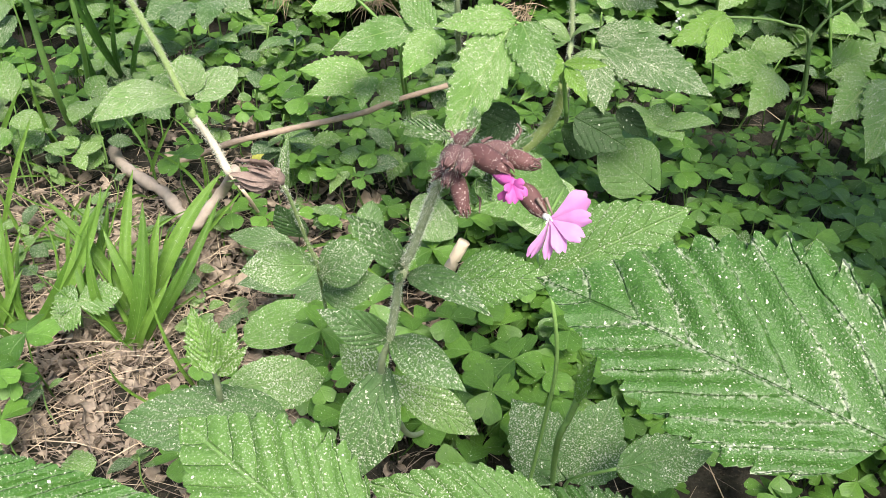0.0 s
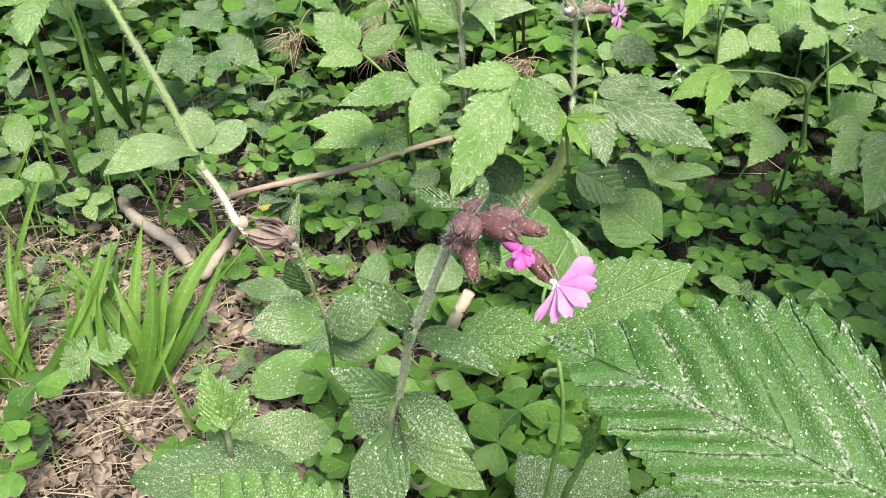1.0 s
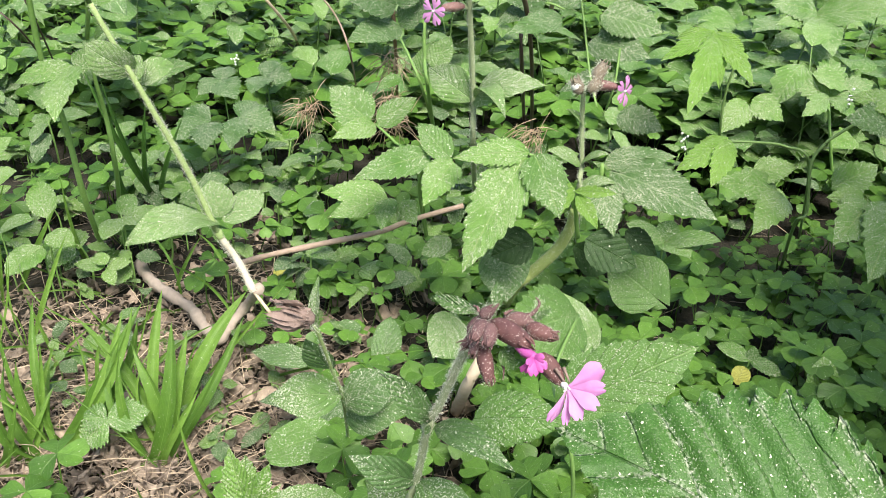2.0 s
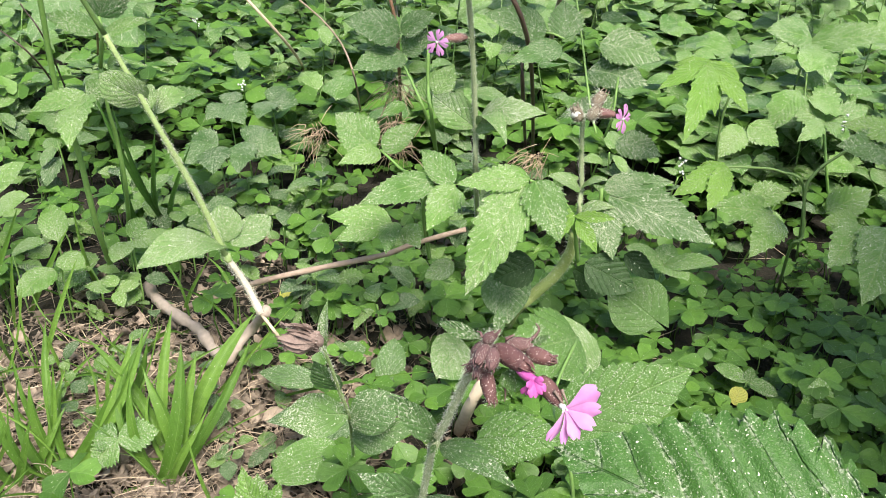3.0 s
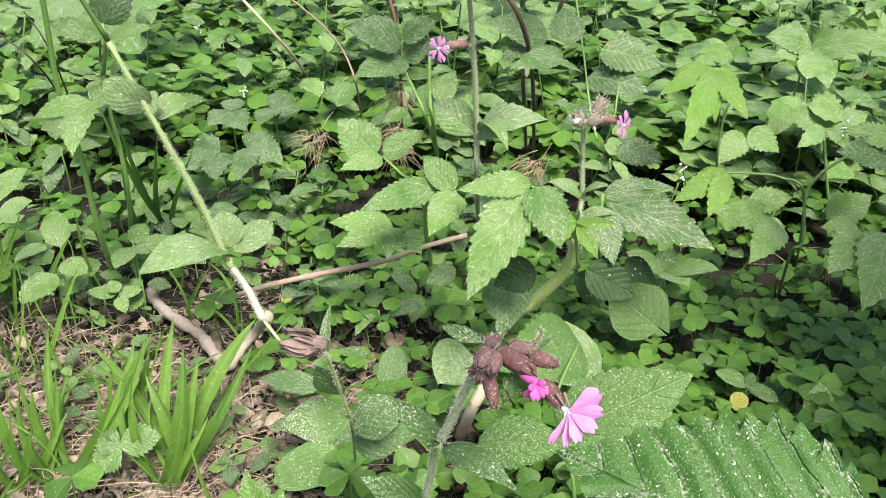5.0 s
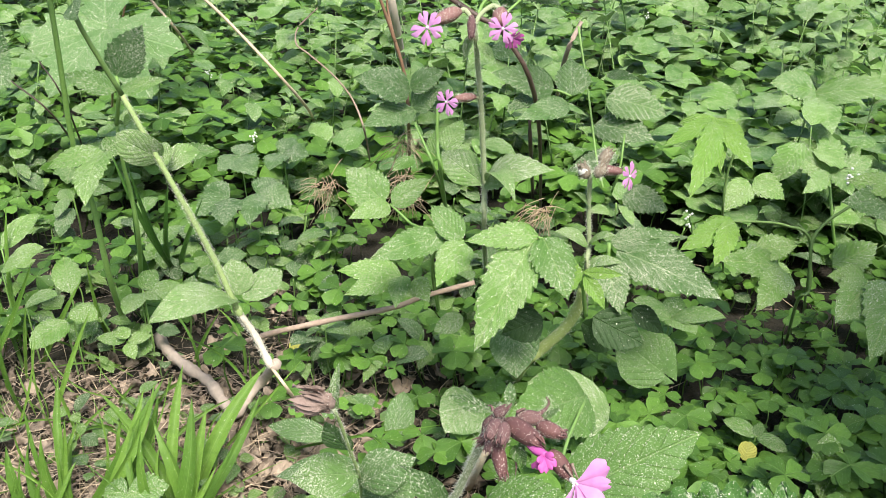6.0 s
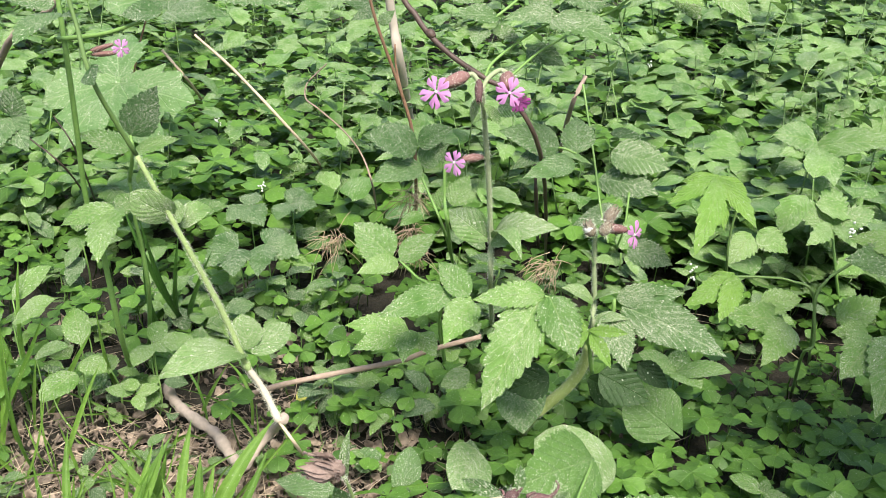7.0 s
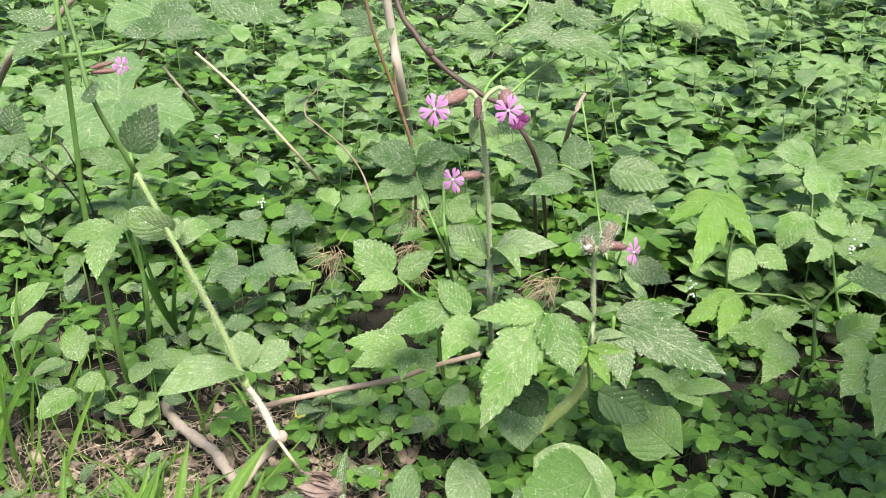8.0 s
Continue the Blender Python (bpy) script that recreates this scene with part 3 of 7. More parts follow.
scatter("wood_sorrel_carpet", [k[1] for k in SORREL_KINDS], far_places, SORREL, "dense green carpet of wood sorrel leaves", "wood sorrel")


# ---- broad-leaved carpet behind: may lily and mixed herbs ----
def unit_leaf(shape, width, **kw):
    return leaf_grid((0, 0, 0), (0, 1, 0), width, shape, up=(0, 0, 1), **kw)


LILY_KINDS = [unit_leaf("round", 0.95, teeth=0, rows=8, cols=2, pleat=0.0, arch=0.05, fold=0.08, wave=0.08, seed=9),
              unit_leaf("heart", 0.86, teeth=0, rows=6, cols=2, pleat=0.0, arch=0.08, fold=0.18, lobes=0.28, wave=0.04, seed=1),
              unit_leaf("heart", 0.8, teeth=0, rows=6, cols=2, pleat=0.0, arch=0.14, fold=0.1, lobes=0.22, wave=0.07, seed=2),
              unit_leaf("round", 0.82, teeth=0, rows=6, cols=2, pleat=0.0, arch=0.16, fold=0.2, wave=0.05, seed=3)]
HERB_KINDS = [unit_leaf("rasp", 0.62, teeth=8, rows=24, cols=3, tooth=0.14, arch=0.1, fold=0.12, pleat=0.06, seed=4),
              unit_leaf("rasp", 0.7, teeth=7, rows=21, cols=3, tooth=0.14, arch=0.14, fold=0.06, pleat=0.06, seed=5),
              unit_leaf("oval", 0.6, teeth=7, rows=21, cols=3, tooth=0.1, arch=0.1, fold=0.2, pleat=0.05, seed=6)]


STRAWBERRY_LEAFLET = unit_leaf("young", 0.78, teeth=8, rows=24, cols=3, tooth=0.16, arch=0.06, fold=0.12, pleat=0.1, veins=7, seed=8)


def far_plant(seed, leaves, tall, size):
    """A low-detail herb as one mesh: leaves in whorls up a short stem."""
    r = random.Random(seed)
    parts = []
    for k in range(leaves):
        h = tall * (1 - 0.75 * (k / leaves) ** 1.3)
        s = size * r.uniform(0.7, 1.15)
        v, f, uv = leaf_grid((0, 0, 0), (0, 1, 0), r.uniform(0.5, 0.72), r.choice(("rasp", "rasp", "oval")), teeth=4, rows=8, cols=1, tooth=0.2,
                             arch=r.uniform(0.05, 0.18), fold=r.uniform(0.05, 0.25), pleat=0.05, up=(0, 0, 1), seed=seed * 9 + k)
        m = np.array(pose(r.uniform(-.006, .006), r.uniform(-.006, .006), h, 0, 0, 2.4 * 57.3 * k + r.uniform(-25, 25)) @ pose(0, size * 0.12, 0, r.uniform(-30, 18), r.uniform(-15, 15), 0))
        parts.append((v * s @ m[:3, :3].T + m[:3, 3], f, uv))
    sv, sf = tube([(0, 0, -0.01), (0.004, 0, tall * 0.5), (0, 0, tall)], 0.0013, 0.0009, 3, 1)
    parts.append((sv, sf, np.full((len(sv), 2), 0.3)))
    return joined(parts)


def three_part_plant(seed, stalks, tall, size):
    """Strawberry or goutweed: long stalks from one root, each with three broad toothed leaflets held flat."""
    r = random.Random(seed)
    parts = []
    for k in range(stalks):
        g, h = 6.28 * k / stalks + r.uniform(-.5, .5), tall * r.uniform(0.6, 1.1)
        hub = np.array((math.cos(g) * size * 0.9, math.sin(g) * size * 0.9, h))
        turn = math.degrees(g) - 90
        for j, way in enumerate((0, 105, -105)):
            v, f, uv = leaf_grid((0, 0, 0), (0, 1, 0), r.uniform(0.66, 0.84), "young", teeth=5, rows=10, cols=1, tooth=0.2,
                                 arch=r.uniform(0.02, 0.12), fold=r.uniform(0.05, 0.2), pleat=0.05, up=(0, 0, 1), seed=seed * 7 + k * 3 + j)
            m = np.array(pose(*hub, 0, 0, turn + way + r.uniform(-10, 10)) @ pose(0, 0, 0, r.uniform(-22, 8), r.uniform(-10, 10), 0))
            parts.append((v * size * (1.1 if j == 0 else 0.95) @ m[:3, :3].T + m[:3, 3], f, uv))
        sv, sf = tube([(0, 0, -0.01), tuple(hub * (0.4, 0.4, 0.6)), tuple(hub)], 0.0009, 0.0007, 3, 1)
        parts.append((sv, sf, np.full((len(sv), 2), 0.3)))
    return joined(parts)


FAR_KINDS = [far_plant(31 + k, n, h, s) for k, (n, h, s) in enumerate(((3, 0.05, 0.045), (3, 0.09, 0.05), (5, 0.1, 0.038), (6, 0.15, 0.042), (7, 0.2, 0.045), (9, 0.24, 0.04), (4, 0.06, 0.035), (5, 0.13, 0.055)))]
FAR_KINDS += [three_part_plant(61 + k, n, h, s) for k, (n, h, s) in enumerate(((3, 0.07, 0.036), (4, 0.1, 0.044), (2, 0.13, 0.05), (3, 0.05, 0.028)))]
rs = random.Random(5)
places = []
while len(places) < 3300:
    y = 1.0 + 2.5 * rs.random() ** 1.25
    x = rs.uniform(-0.3 - 0.75 * y, 0.45 + 0.75 * y)
    if x < 0.1 + 0.1 * y and rs.random() < 0.88:
        continue
    if y < 1.5 and rs.random() < 0.7:
        continue
    if noise.noise(Vector((x * 3.1, y * 2.2, 4))) < min(0.14, -0.03 + 0.08 * max(0.0, y - 1.2)):
        continue
    s = rs.uniform(0.026, 0.058) * (1 + 0.22 * max(0.0, y - 1.0))
    h = rs.uniform(0.03, 0.13) + 0.02 * rs.random() * y
    places.append((rs.choice((0, 0, 0, 1, 3)), pose(x, y, h, rs.uniform(-16, 20), rs.uniform(-18, 18), 0) @ pose(0, 0, 0, 0, 0, rs.uniform(0, 360)) @ Matrix.Scale(s, 4)))
LILY_PLACES = places
while len(LILY_PLACES) < 5800:
    x, y = rs.uniform(-4.5, 4.5), rs.uniform(-3.5, 5.5)
    if abs(x) > 0.75 + 0.7 * max(0.0, y) or y < -0.3:
        LILY_PLACES.append((rs.randrange(3), pose(x, y, rs.uniform(0.03, 0.12), rs.uniform(-25, 25), rs.uniform(-22, 22), rs.uniform(0, 360)) @ Matrix.Scale(rs.uniform(0.05, 0.11), 4)))


def herb_places(count, field, big, seed):
    r = random.Random(seed)
    out = []
    while len(out) < count:
        x, y = field(r)
        if noise.noise(Vector((x * 3.4, y * 2.6, 7))) < -0.1 and r.random() < 0.8:
            continue
        s = r.uniform(0.65, 1.25) * big(x, y)
        out.append((r.randrange(len(FAR_KINDS)), pose(x, y, ground_height(x, y), r.uniform(-12, 20), r.uniform(-16, 16), 0) @ pose(0, 0, 0, 0, 0, r.uniform(0, 360)) @ Matrix.Scale(s, 4)))
    return out


def field_left(r):
    y = 1.12 + 4.2 * r.random() ** 1.5
    return r.uniform(-0.5 - 0.75 * y, 0.16 + 0.3 * y), y


def field_round(r):
    while True:
        x, y = r.uniform(-4.5, 4.5), r.uniform(-3.5, 6.5)
        if y < 0.95 + 0.5 * abs(x) and (abs(x) > 0.75 or y < -0.35 or y > 1.2):
            return x, y
        if abs(x) > 0.7 + 0.8 * max(0.0, y):
            return x, y


def field_right(r):
    y = 1.0 + 3.4 * r.random() ** 1.3
    return r.uniform(0.1 + 0.2 * y, 0.3 + 0.72 * y), y


places = herb_places(1350, field_left, lambda x, y: 0.7 + 0.24 * y, 41) + herb_places(420, field_right, lambda x, y: 0.65 + 0.24 * y, 44) + herb_places(620, field_round, lambda x, y: 1.3, 42)
scatter("mixed_herb_carpet", FAR_KINDS, places, RASP, "mixed toothed green herbs covering the forest floor", "herbs")


def field_far(r):
    return r.uniform(-5.5, 5.5), 2.9 + 4.2 * r.random() ** 1.3


# far herbs: the forest's shade is painted into their leaf colour
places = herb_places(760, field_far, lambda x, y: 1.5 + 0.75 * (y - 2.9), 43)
scatter("distant_undergrowth", FAR_KINDS, places, SHADE_LEAF, "undergrowth at the far edge of the clearing, forest shade put into its green", "undergrowth")

# single plants in the nearer part of the carpet
LILY_PLANTS, HERB_PLANTS = [], []
for i in range(6):
    t = thing("may_lily", "may lily with a broad heart-shaped leaf on a thin stalk", "may lily", (0, 0, 0), "may lilies")
    for k in range(1 + i % 2):
        h = 0.06 + 0.012 * i - 0.03 * k
        v, f, uv = LILY_KINDS[(i + k) % 3]
        s = 0.04 + 0.007 * (i % 4)
        m = np.array(pose(0.01 * k, 0, h, 22 - 9 * k, 12 * (i % 3 - 1), 0) @ pose(0, 0, 0, 0, 0, 67 * i + 170 * k))
        mesh_part("leaf", v * s @ m[:3, :3].T + m[:3, 3], f, LILY, t, uv)
        stalk(t, [(0, 0, -0.005), (0.004, 0.004, h * 0.6), (0.01 * k, 0, h)], 0.0011, 0.0009, STEM, "stalk", "", 5)
    LILY_PLANTS.append(t)
for i in range(6):
    t = thing("woodland_herb", "low woodland herb with pale-dusted toothed leaves", "herb", (0, 0, 0), "woodland herbs")
    top = 0.03 + 0.011 * i
    stalk(t, [(0, 0, -0.005), (0.006, 0, top * 0.5), (0, 0, top)], 0.0013, 0.001, STEM, "stem", "", 6)
    for k in range(3 + i % 3):
        v, f, uv = HERB_KINDS[(i + k) % 3] if i % 2 else STRAWBERRY_LEAFLET
        s = 0.021 + 0.006 * ((i + 2 * k) % 4)
        m = np.array(pose(0, 0, top * (1 - 0.14 * (k // 2)), 14, 0, 0) @ pose(0, 0, 0, 0, 0, 40 * i + 125 * k) @ pose(0, 0.006, 0, -14 + 9 * (k % 3), 0, 0))
        mesh_part("leaf", v * s @ m[:3, :3].T + m[:3, 3], f, (RASP, HOP, RASP_DARK)[(i + k) % 3 if k else 0], t, uv)
    HERB_PLANTS.append(t)
rs = random.Random(77)
for i in range(200):
    y = 1.12 + 1.5 * rs.random() ** 1.2
    x = rs.uniform(0.1 + 0.1 * y, 0.15 + 0.62 * y)
    p, m = LILY_PLANTS[i % 6], pose(x, y, ground_height(x, y), rs.uniform(-4, 14), rs.uniform(-10, 10), 0) @ pose(0, 0, 0, 0, 0, rs.uniform(-60, 60))
    if i < 6:
        p.matrix_basis = m
    else:
        copy_thing(p, m)
for i in range(190):
    y = 0.9 + 1.2 * rs.random() ** 1.2
    x = rs.uniform(-0.2 - 0.55 * y, 0.1 + 0.12 * y) if i % 3 else rs.uniform(0.1, 0.2 + 0.5 * y)
    p, m = HERB_PLANTS[i % 6], pose(x, y, ground_height(x, y), rs.uniform(-4, 14), rs.uniform(-10, 10), 0) @ pose(0, 0, 0, 0, 0, rs.uniform(-180, 180))
    if i < 6:
        p.matrix_basis = m
    else:
        copy_thing(p, m)
scatter("may_lily_carpet", LILY_KINDS, LILY_PLACES, LILY, "broad pale-dusted may lily leaves carpeting the forest floor", "may lily")

# ---- litter: dead leaves, straws and needles on the soil ----
rs = random.Random(9)
DEAD = [leaf_grid((0, 0, 0), (0, 1, 0), w, "oval", teeth=0, rows=5, cols=2, up=(0, 0, 1), arch=a, fold=f, pleat=0.0, wave=0.3, twist=tw * 1.8, seed=k)
        for k, (w, a, f, tw) in enumerate(((0.6, 0.12, 0.3, 0.4), (0.7, -0.08, -0.25, -0.5), (0.5, 0.2, 0.5, 0.8), (0.85, 0.05, 0.2, 0.3), (0.4, 0.1, -0.4, -0.9)))]
crumple = np.random.RandomState(3)
DEAD = [(v + crumple.normal(0, 0.05, v.shape), f, uv) for v, f, uv in DEAD]
places = []
for i in range(5200):
    x, y = rs.uniform(-0.5, 0.2), rs.uniform(0.22, 0.9)
    if i % 5:
        x, y = rs.gauss(-0.2, 0.13), rs.gauss(0.55, 0.11)
    places.append((rs.randrange(5), pose(x, y, ground_height(x, y) + rs.uniform(0.001, 0.014), rs.uniform(-35, 35), rs.uniform(-40, 40), rs.uniform(0, 360)) @ Matrix.Scale(0.003 + 0.019 * rs.random() ** 3.0, 4)))
scatter("leaf_litter", DEAD, places, LITTER, "curled brown dead leaves littering the soil", "leaf litter")
straw_protos = []
for k in range(6):
    b = rs.uniform(-0.14, 0.14)
    v, f = tube([(0, 0, 0), (b, 0.35, 0.05), (b * 1.2, 0.7, 0.03), (0.0, 1, 0)], 0.0075, 0.003, 3, 1)
    straw_protos.append((v, f, np.zeros((len(v), 2))))
places = []
for i in range(4200):
    x, y = rs.uniform(-0.5, 0.4), rs.uniform(0.22, 1.0)
    if i % 5:
        x, y = rs.gauss(-0.22, 0.12), rs.gauss(0.53, 0.11)
    places.append((rs.randrange(6), pose(x, y, ground_height(x, y) + rs.uniform(0.002, 0.016), rs.uniform(-10, 14), 0, rs.uniform(0, 360)) @ Matrix.Scale(0.012 + 0.06 * rs.random() ** 1.7, 4)))
scatter("twig_litter", straw_protos, places[::2], BARK, "small brown twigs and stalks in the litter", "twigs")
scatter("straw_litter", straw_protos, places[1::2], STRAW, "thin dry straws and twigs lying on the soil", "straw")

for i in range(46):
    x, y = rs.gauss(-0.24, 0.12), rs.gauss(0.58, 0.08)
    copy_thing(HERB_PLANTS[i % 6], pose(x, y, ground_height(x, y) - 0.004, rs.uniform(-6, 14), rs.uniform(-10, 10), 0) @ pose(0, 0, 0, 0, 0, rs.uniform(-180, 180))).scale = (0.5,) * 3

for i in range(64):
    x, y = rs.uniform(-0.47, 0.06), rs.uniform(0.7, 0.94)
    if abs(x + 0.19) < 0.06 and y < 0.78:
        continue
    copy_thing(HERB_PLANTS[i % 6], pose(x, y, ground_height(x, y) - 0.002, rs.uniform(-4, 16), rs.uniform(-12, 12), 0) @ pose(0, 0, 0, 0, 0, rs.uniform(-180, 180))).scale = (rs.uniform(0.65, 1.0),) * 3

for i, (x, y) in enumerate(((-0.145, 0.365), (-0.105, 0.345), (-0.178, 0.325), (-0.150, 0.305), (-0.100, 0.300), (-0.205, 0.372), (-0.075, 0.350), (-0.118, 0.275), (-0.195, 0.290), (-0.165, 0.345))):
    copy_thing(HERB_PLANTS[(i * 5 + 1) % 6], pose(x, y, ground_height(x, y), rs.uniform(-4, 10), rs.uniform(-8, 8), 0) @ pose(0, 0, 0, 0, 0, rs.uniform(-180, 180))).scale = (0.75,) * 3
for i in range(9):
    x, y = rs.uniform(-0.24, -0.05), rs.uniform(0.27, 0.4)
    copy_thing(SORREL_KINDS[i % 7][0], pose(x, y, ground_height(x, y), rs.uniform(-6, 14), rs.uniform(-10, 10), rs.uniform(0, 360)))

# ---- wood on the ground ----
t = thing("root", "grey-brown bent root half buried in leaf litter", "root", (-0.1798, 0.6572, 0.0000))
stalk(t, [(-0.2811, 0.7562, 0.0140), (-0.2509, 0.7095, 0.0260), (-0.2243, 0.6854, 0.0280), (-0.2008, 0.6696, 0.0260), (-0.1790, 0.6414, 0.0260), (-0.1626, 0.6254, 0.0280), (-0.1553, 0.6417, 0.0350), (-0.1432, 0.6472, 0.0500), (-0.1239, 0.6191, 0.0843)],
      0.0051, 0.0041, ROOT_BARK, "bark", "", 12, 0.2)
t = thing("dry_stick", "thin pale brown dry stick lying across the litter", "stick", (-0.2267, 0.7130, 0.0200))
stalk(t, [(-0.2270, 0.7029, 0.0250), (-0.1938, 0.7153, 0.0350), (-0.1458, 0.7008, 0.0629), (-0.0939, 0.7011, 0.0793), (-0.0407, 0.6969, 0.0976), (-0.0133, 0.6988, 0.1098), (0.0301, 0.6986, 0.1266)], 0.0028, 0.0022, STICK, "shaft", "", 8, 0.08)
t = thing("dry_stick", "pale peeled stick standing in the litter", "stick", (0.0353, 0.5802, 0.0100))
stalk(t, [(0.0354, 0.5781, 0.0100), (0.0440, 0.5403, 0.0670), (0.0524, 0.5411, 0.0883)], 0.0045, 0.0041, STRAW, "shaft", "", 8, 0.06)
t = thing("stone", "small dark grey mossy stone", "stone", (-0.4292, 0.7786, 0.0000))
sv, sf = tube([(-0.4451, 0.7648, 0.0040), (-0.4253, 0.7567, 0.0140), (-0.4070, 0.7612, 0.0140), (-0.3979, 0.7729, 0.0040)], 0.0070, 0.0059, 9, 3, 0.18, 4)
mesh_part("rock", sv, sf, STONE, t)

# ---- grass clumps ----
def blade(parent, base, tip, width, arch=0.1, name="blade", mat=None, **kw):
    v, f, uv = leaf_grid(base, tip, width * 1.15, "blade", teeth=0, rows=22, cols=2, pleat=0.0, arch=arch, fold=kw.pop("fold", 1.1), wave=kw.pop("wave", 0.12), up=kw.pop("up", (0.2, -1, 0.5)), **kw)
    return mesh_part(name, v, f, mat or GRASS, parent, uv)


t = thing("grass_clump", "bright green broad-bladed grass clump rooted in bare litter", "grass", (-0.2533, 0.5027, -0.0000), "grass clumps")
blade(t, (-0.2435, 0.5037, 0.0000), (-0.2731, 0.5616, 0.1030), 0.0057, sweep=-0.05)
blade(t, (-0.2520, 0.4999, 0.0000), (-0.1916, 0.5688, 0.1065), 0.0094, arch=0.04, sweep=0.1, twist=0.5)
blade(t, (-0.2406, 0.5011, -0.0000), (-0.2085, 0.5615, 0.0949), 0.0074, sweep=0.12)
blade(t, (-0.2455, 0.5006, -0.0000), (-0.1934, 0.5472, 0.1088), 0.0067, sweep=0.06, twist=-0.6)
blade(t, (-0.2495, 0.5001, 0.0000), (-0.2757, 0.5158, 0.0812), 0.0067, sweep=-0.14, twist=0.6)
blade(t, (-0.2609, 0.4989, 0.0000), (-0.2869, 0.5028, 0.0793), 0.0087, sweep=-0.1)
blade(t, (-0.2428, 0.5157, -0.0000), (-0.2050, 0.5769, 0.0806), 0.0081, arch=-0.03, sweep=0.2)
blade(t, (-0.2717, 0.4949, 0.0000), (-0.2835, 0.4748, 0.0689), 0.0076, sweep=-0.1)
blade(t, (-0.2811, 0.4882, 0.0000), (-0.2500, 0.4828, 0.0799), 0.0050, sweep=0.1)
for k in range(6):
    q = Vector((-0.258 + rs.gauss(0, 0.014), 0.5 + rs.gauss(0, 0.01), 0.0))
    blade(t, q, q + Vector((rs.gauss(0.0, 0.035), rs.gauss(0.02, 0.03), rs.uniform(0.04, 0.1))), rs.uniform(0.003, 0.007), arch=rs.uniform(-0.05, 0.2), sweep=rs.uniform(-0.2, 0.2), twist=rs.uniform(-1.2, 1.2), fold=rs.uniform(0.5, 1.3))
t = thing("grass_clump", "green grass clump with folded, arching blades", "grass", (-0.1710, 0.5084, 0.0000), "grass clumps")
blade(t, (-0.1811, 0.5222, 0.0000), (-0.1877, 0.5880, 0.0994), 0.0077, fold=0.9, sweep=-0.04)
blade(t, (-0.1774, 0.5048, 0.0000), (-0.1657, 0.5452, 0.1015), 0.0101, fold=1.3, sweep=0.12)
blade(t, (-0.1732, 0.5170, 0.0000), (-0.1937, 0.5365, 0.0886), 0.0084, sweep=0.25, twist=0.4)
blade(t, (-0.1707, 0.5173, 0.0000), (-0.1257, 0.5833, 0.0830), 0.0067, sweep=0.06)
blade(t, (-0.1739, 0.5353, 0.0000), (-0.1295, 0.6091, 0.0892), 0.0104, arch=0.1, sweep=-0.12)
blade(t, (-0.1751, 0.5079, 0.0000), (-0.1932, 0.5153, 0.0914), 0.0067, sweep=-0.15)
blade(t, (-0.1687, 0.5115, 0.0000), (-0.1576, 0.5510, 0.0901), 0.0081, fold=1.0)
blade(t, (-0.1710, 0.5084, 0.0000), (-0.1332, 0.5313, 0.0714), 0.0047, arch=0.12)
for k in range(4):
    q = Vector((-0.172 + rs.gauss(0, 0.008), 0.512 + rs.gauss(0, 0.008), 0.0))
    blade(t, q, q + Vector((rs.gauss(0.0, 0.03), rs.gauss(0.03, 0.03), rs.uniform(0.05, 0.1))), rs.uniform(0.004, 0.007), arch=rs.uniform(-0.05, 0.2), sweep=rs.uniform(-0.2, 0.2), twist=rs.uniform(-1.2, 1.2), fold=rs.uniform(0.5, 1.3))
t = thing("grass_clump", "thin scattered green grass on litter", "grass", (-0.2220, 0.5179, 0.0000), "grass clumps")
for k in range(110):
    x, y = rs.gauss(-0.26, 0.1), rs.gauss(0.56, 0.08)
    q = Vector((x, y, 0))
    blade(t, q, q + Vector((rs.gauss(0, 0.05), rs.gauss(-0.01, 0.035), rs.uniform(0.015, 0.1))), rs.uniform(0.001, 0.0032), arch=rs.uniform(-.2, .25), sweep=rs.uniform(-.4, .4))
t = thing("grass_clump", "thin pale green grass blades in litter", "grass", (-0.3844, 0.6923, 0.0000), "grass clumps")
for k in range(16):
    b = Vector((-0.3844, 0.6923, 0.0000)) + Vector((rs.gauss(0, 0.05), rs.gauss(0, 0.05), 0))
    blade(t, b, b + Vector((rs.gauss(0, 0.04), rs.gauss(0.0, 0.03), rs.uniform(0.06, 0.15))), rs.uniform(0.0025, 0.005), arch=rs.uniform(-.1, .1))
blade(t, (-0.3500, 0.6298, 0.0000), (-0.3261, 0.5893, 0.1938), 0.0029)
# grass below the herbs, its shade painted by the darker blade colour
t = thing("grass_clump", "long grass leaves under taller herbs, shade put into their green", "grass", (-0.3269, 0.9380, 0.0000), "grass clumps")
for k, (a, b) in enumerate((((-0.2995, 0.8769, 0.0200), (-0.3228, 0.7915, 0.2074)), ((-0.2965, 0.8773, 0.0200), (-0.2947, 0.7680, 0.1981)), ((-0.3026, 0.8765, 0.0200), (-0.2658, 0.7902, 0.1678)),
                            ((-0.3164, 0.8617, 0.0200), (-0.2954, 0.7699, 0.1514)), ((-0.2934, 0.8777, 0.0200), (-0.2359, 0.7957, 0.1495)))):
    blade(t, a, b, 0.0053, arch=0.16, mat=GRASS_SHADE_TONED)


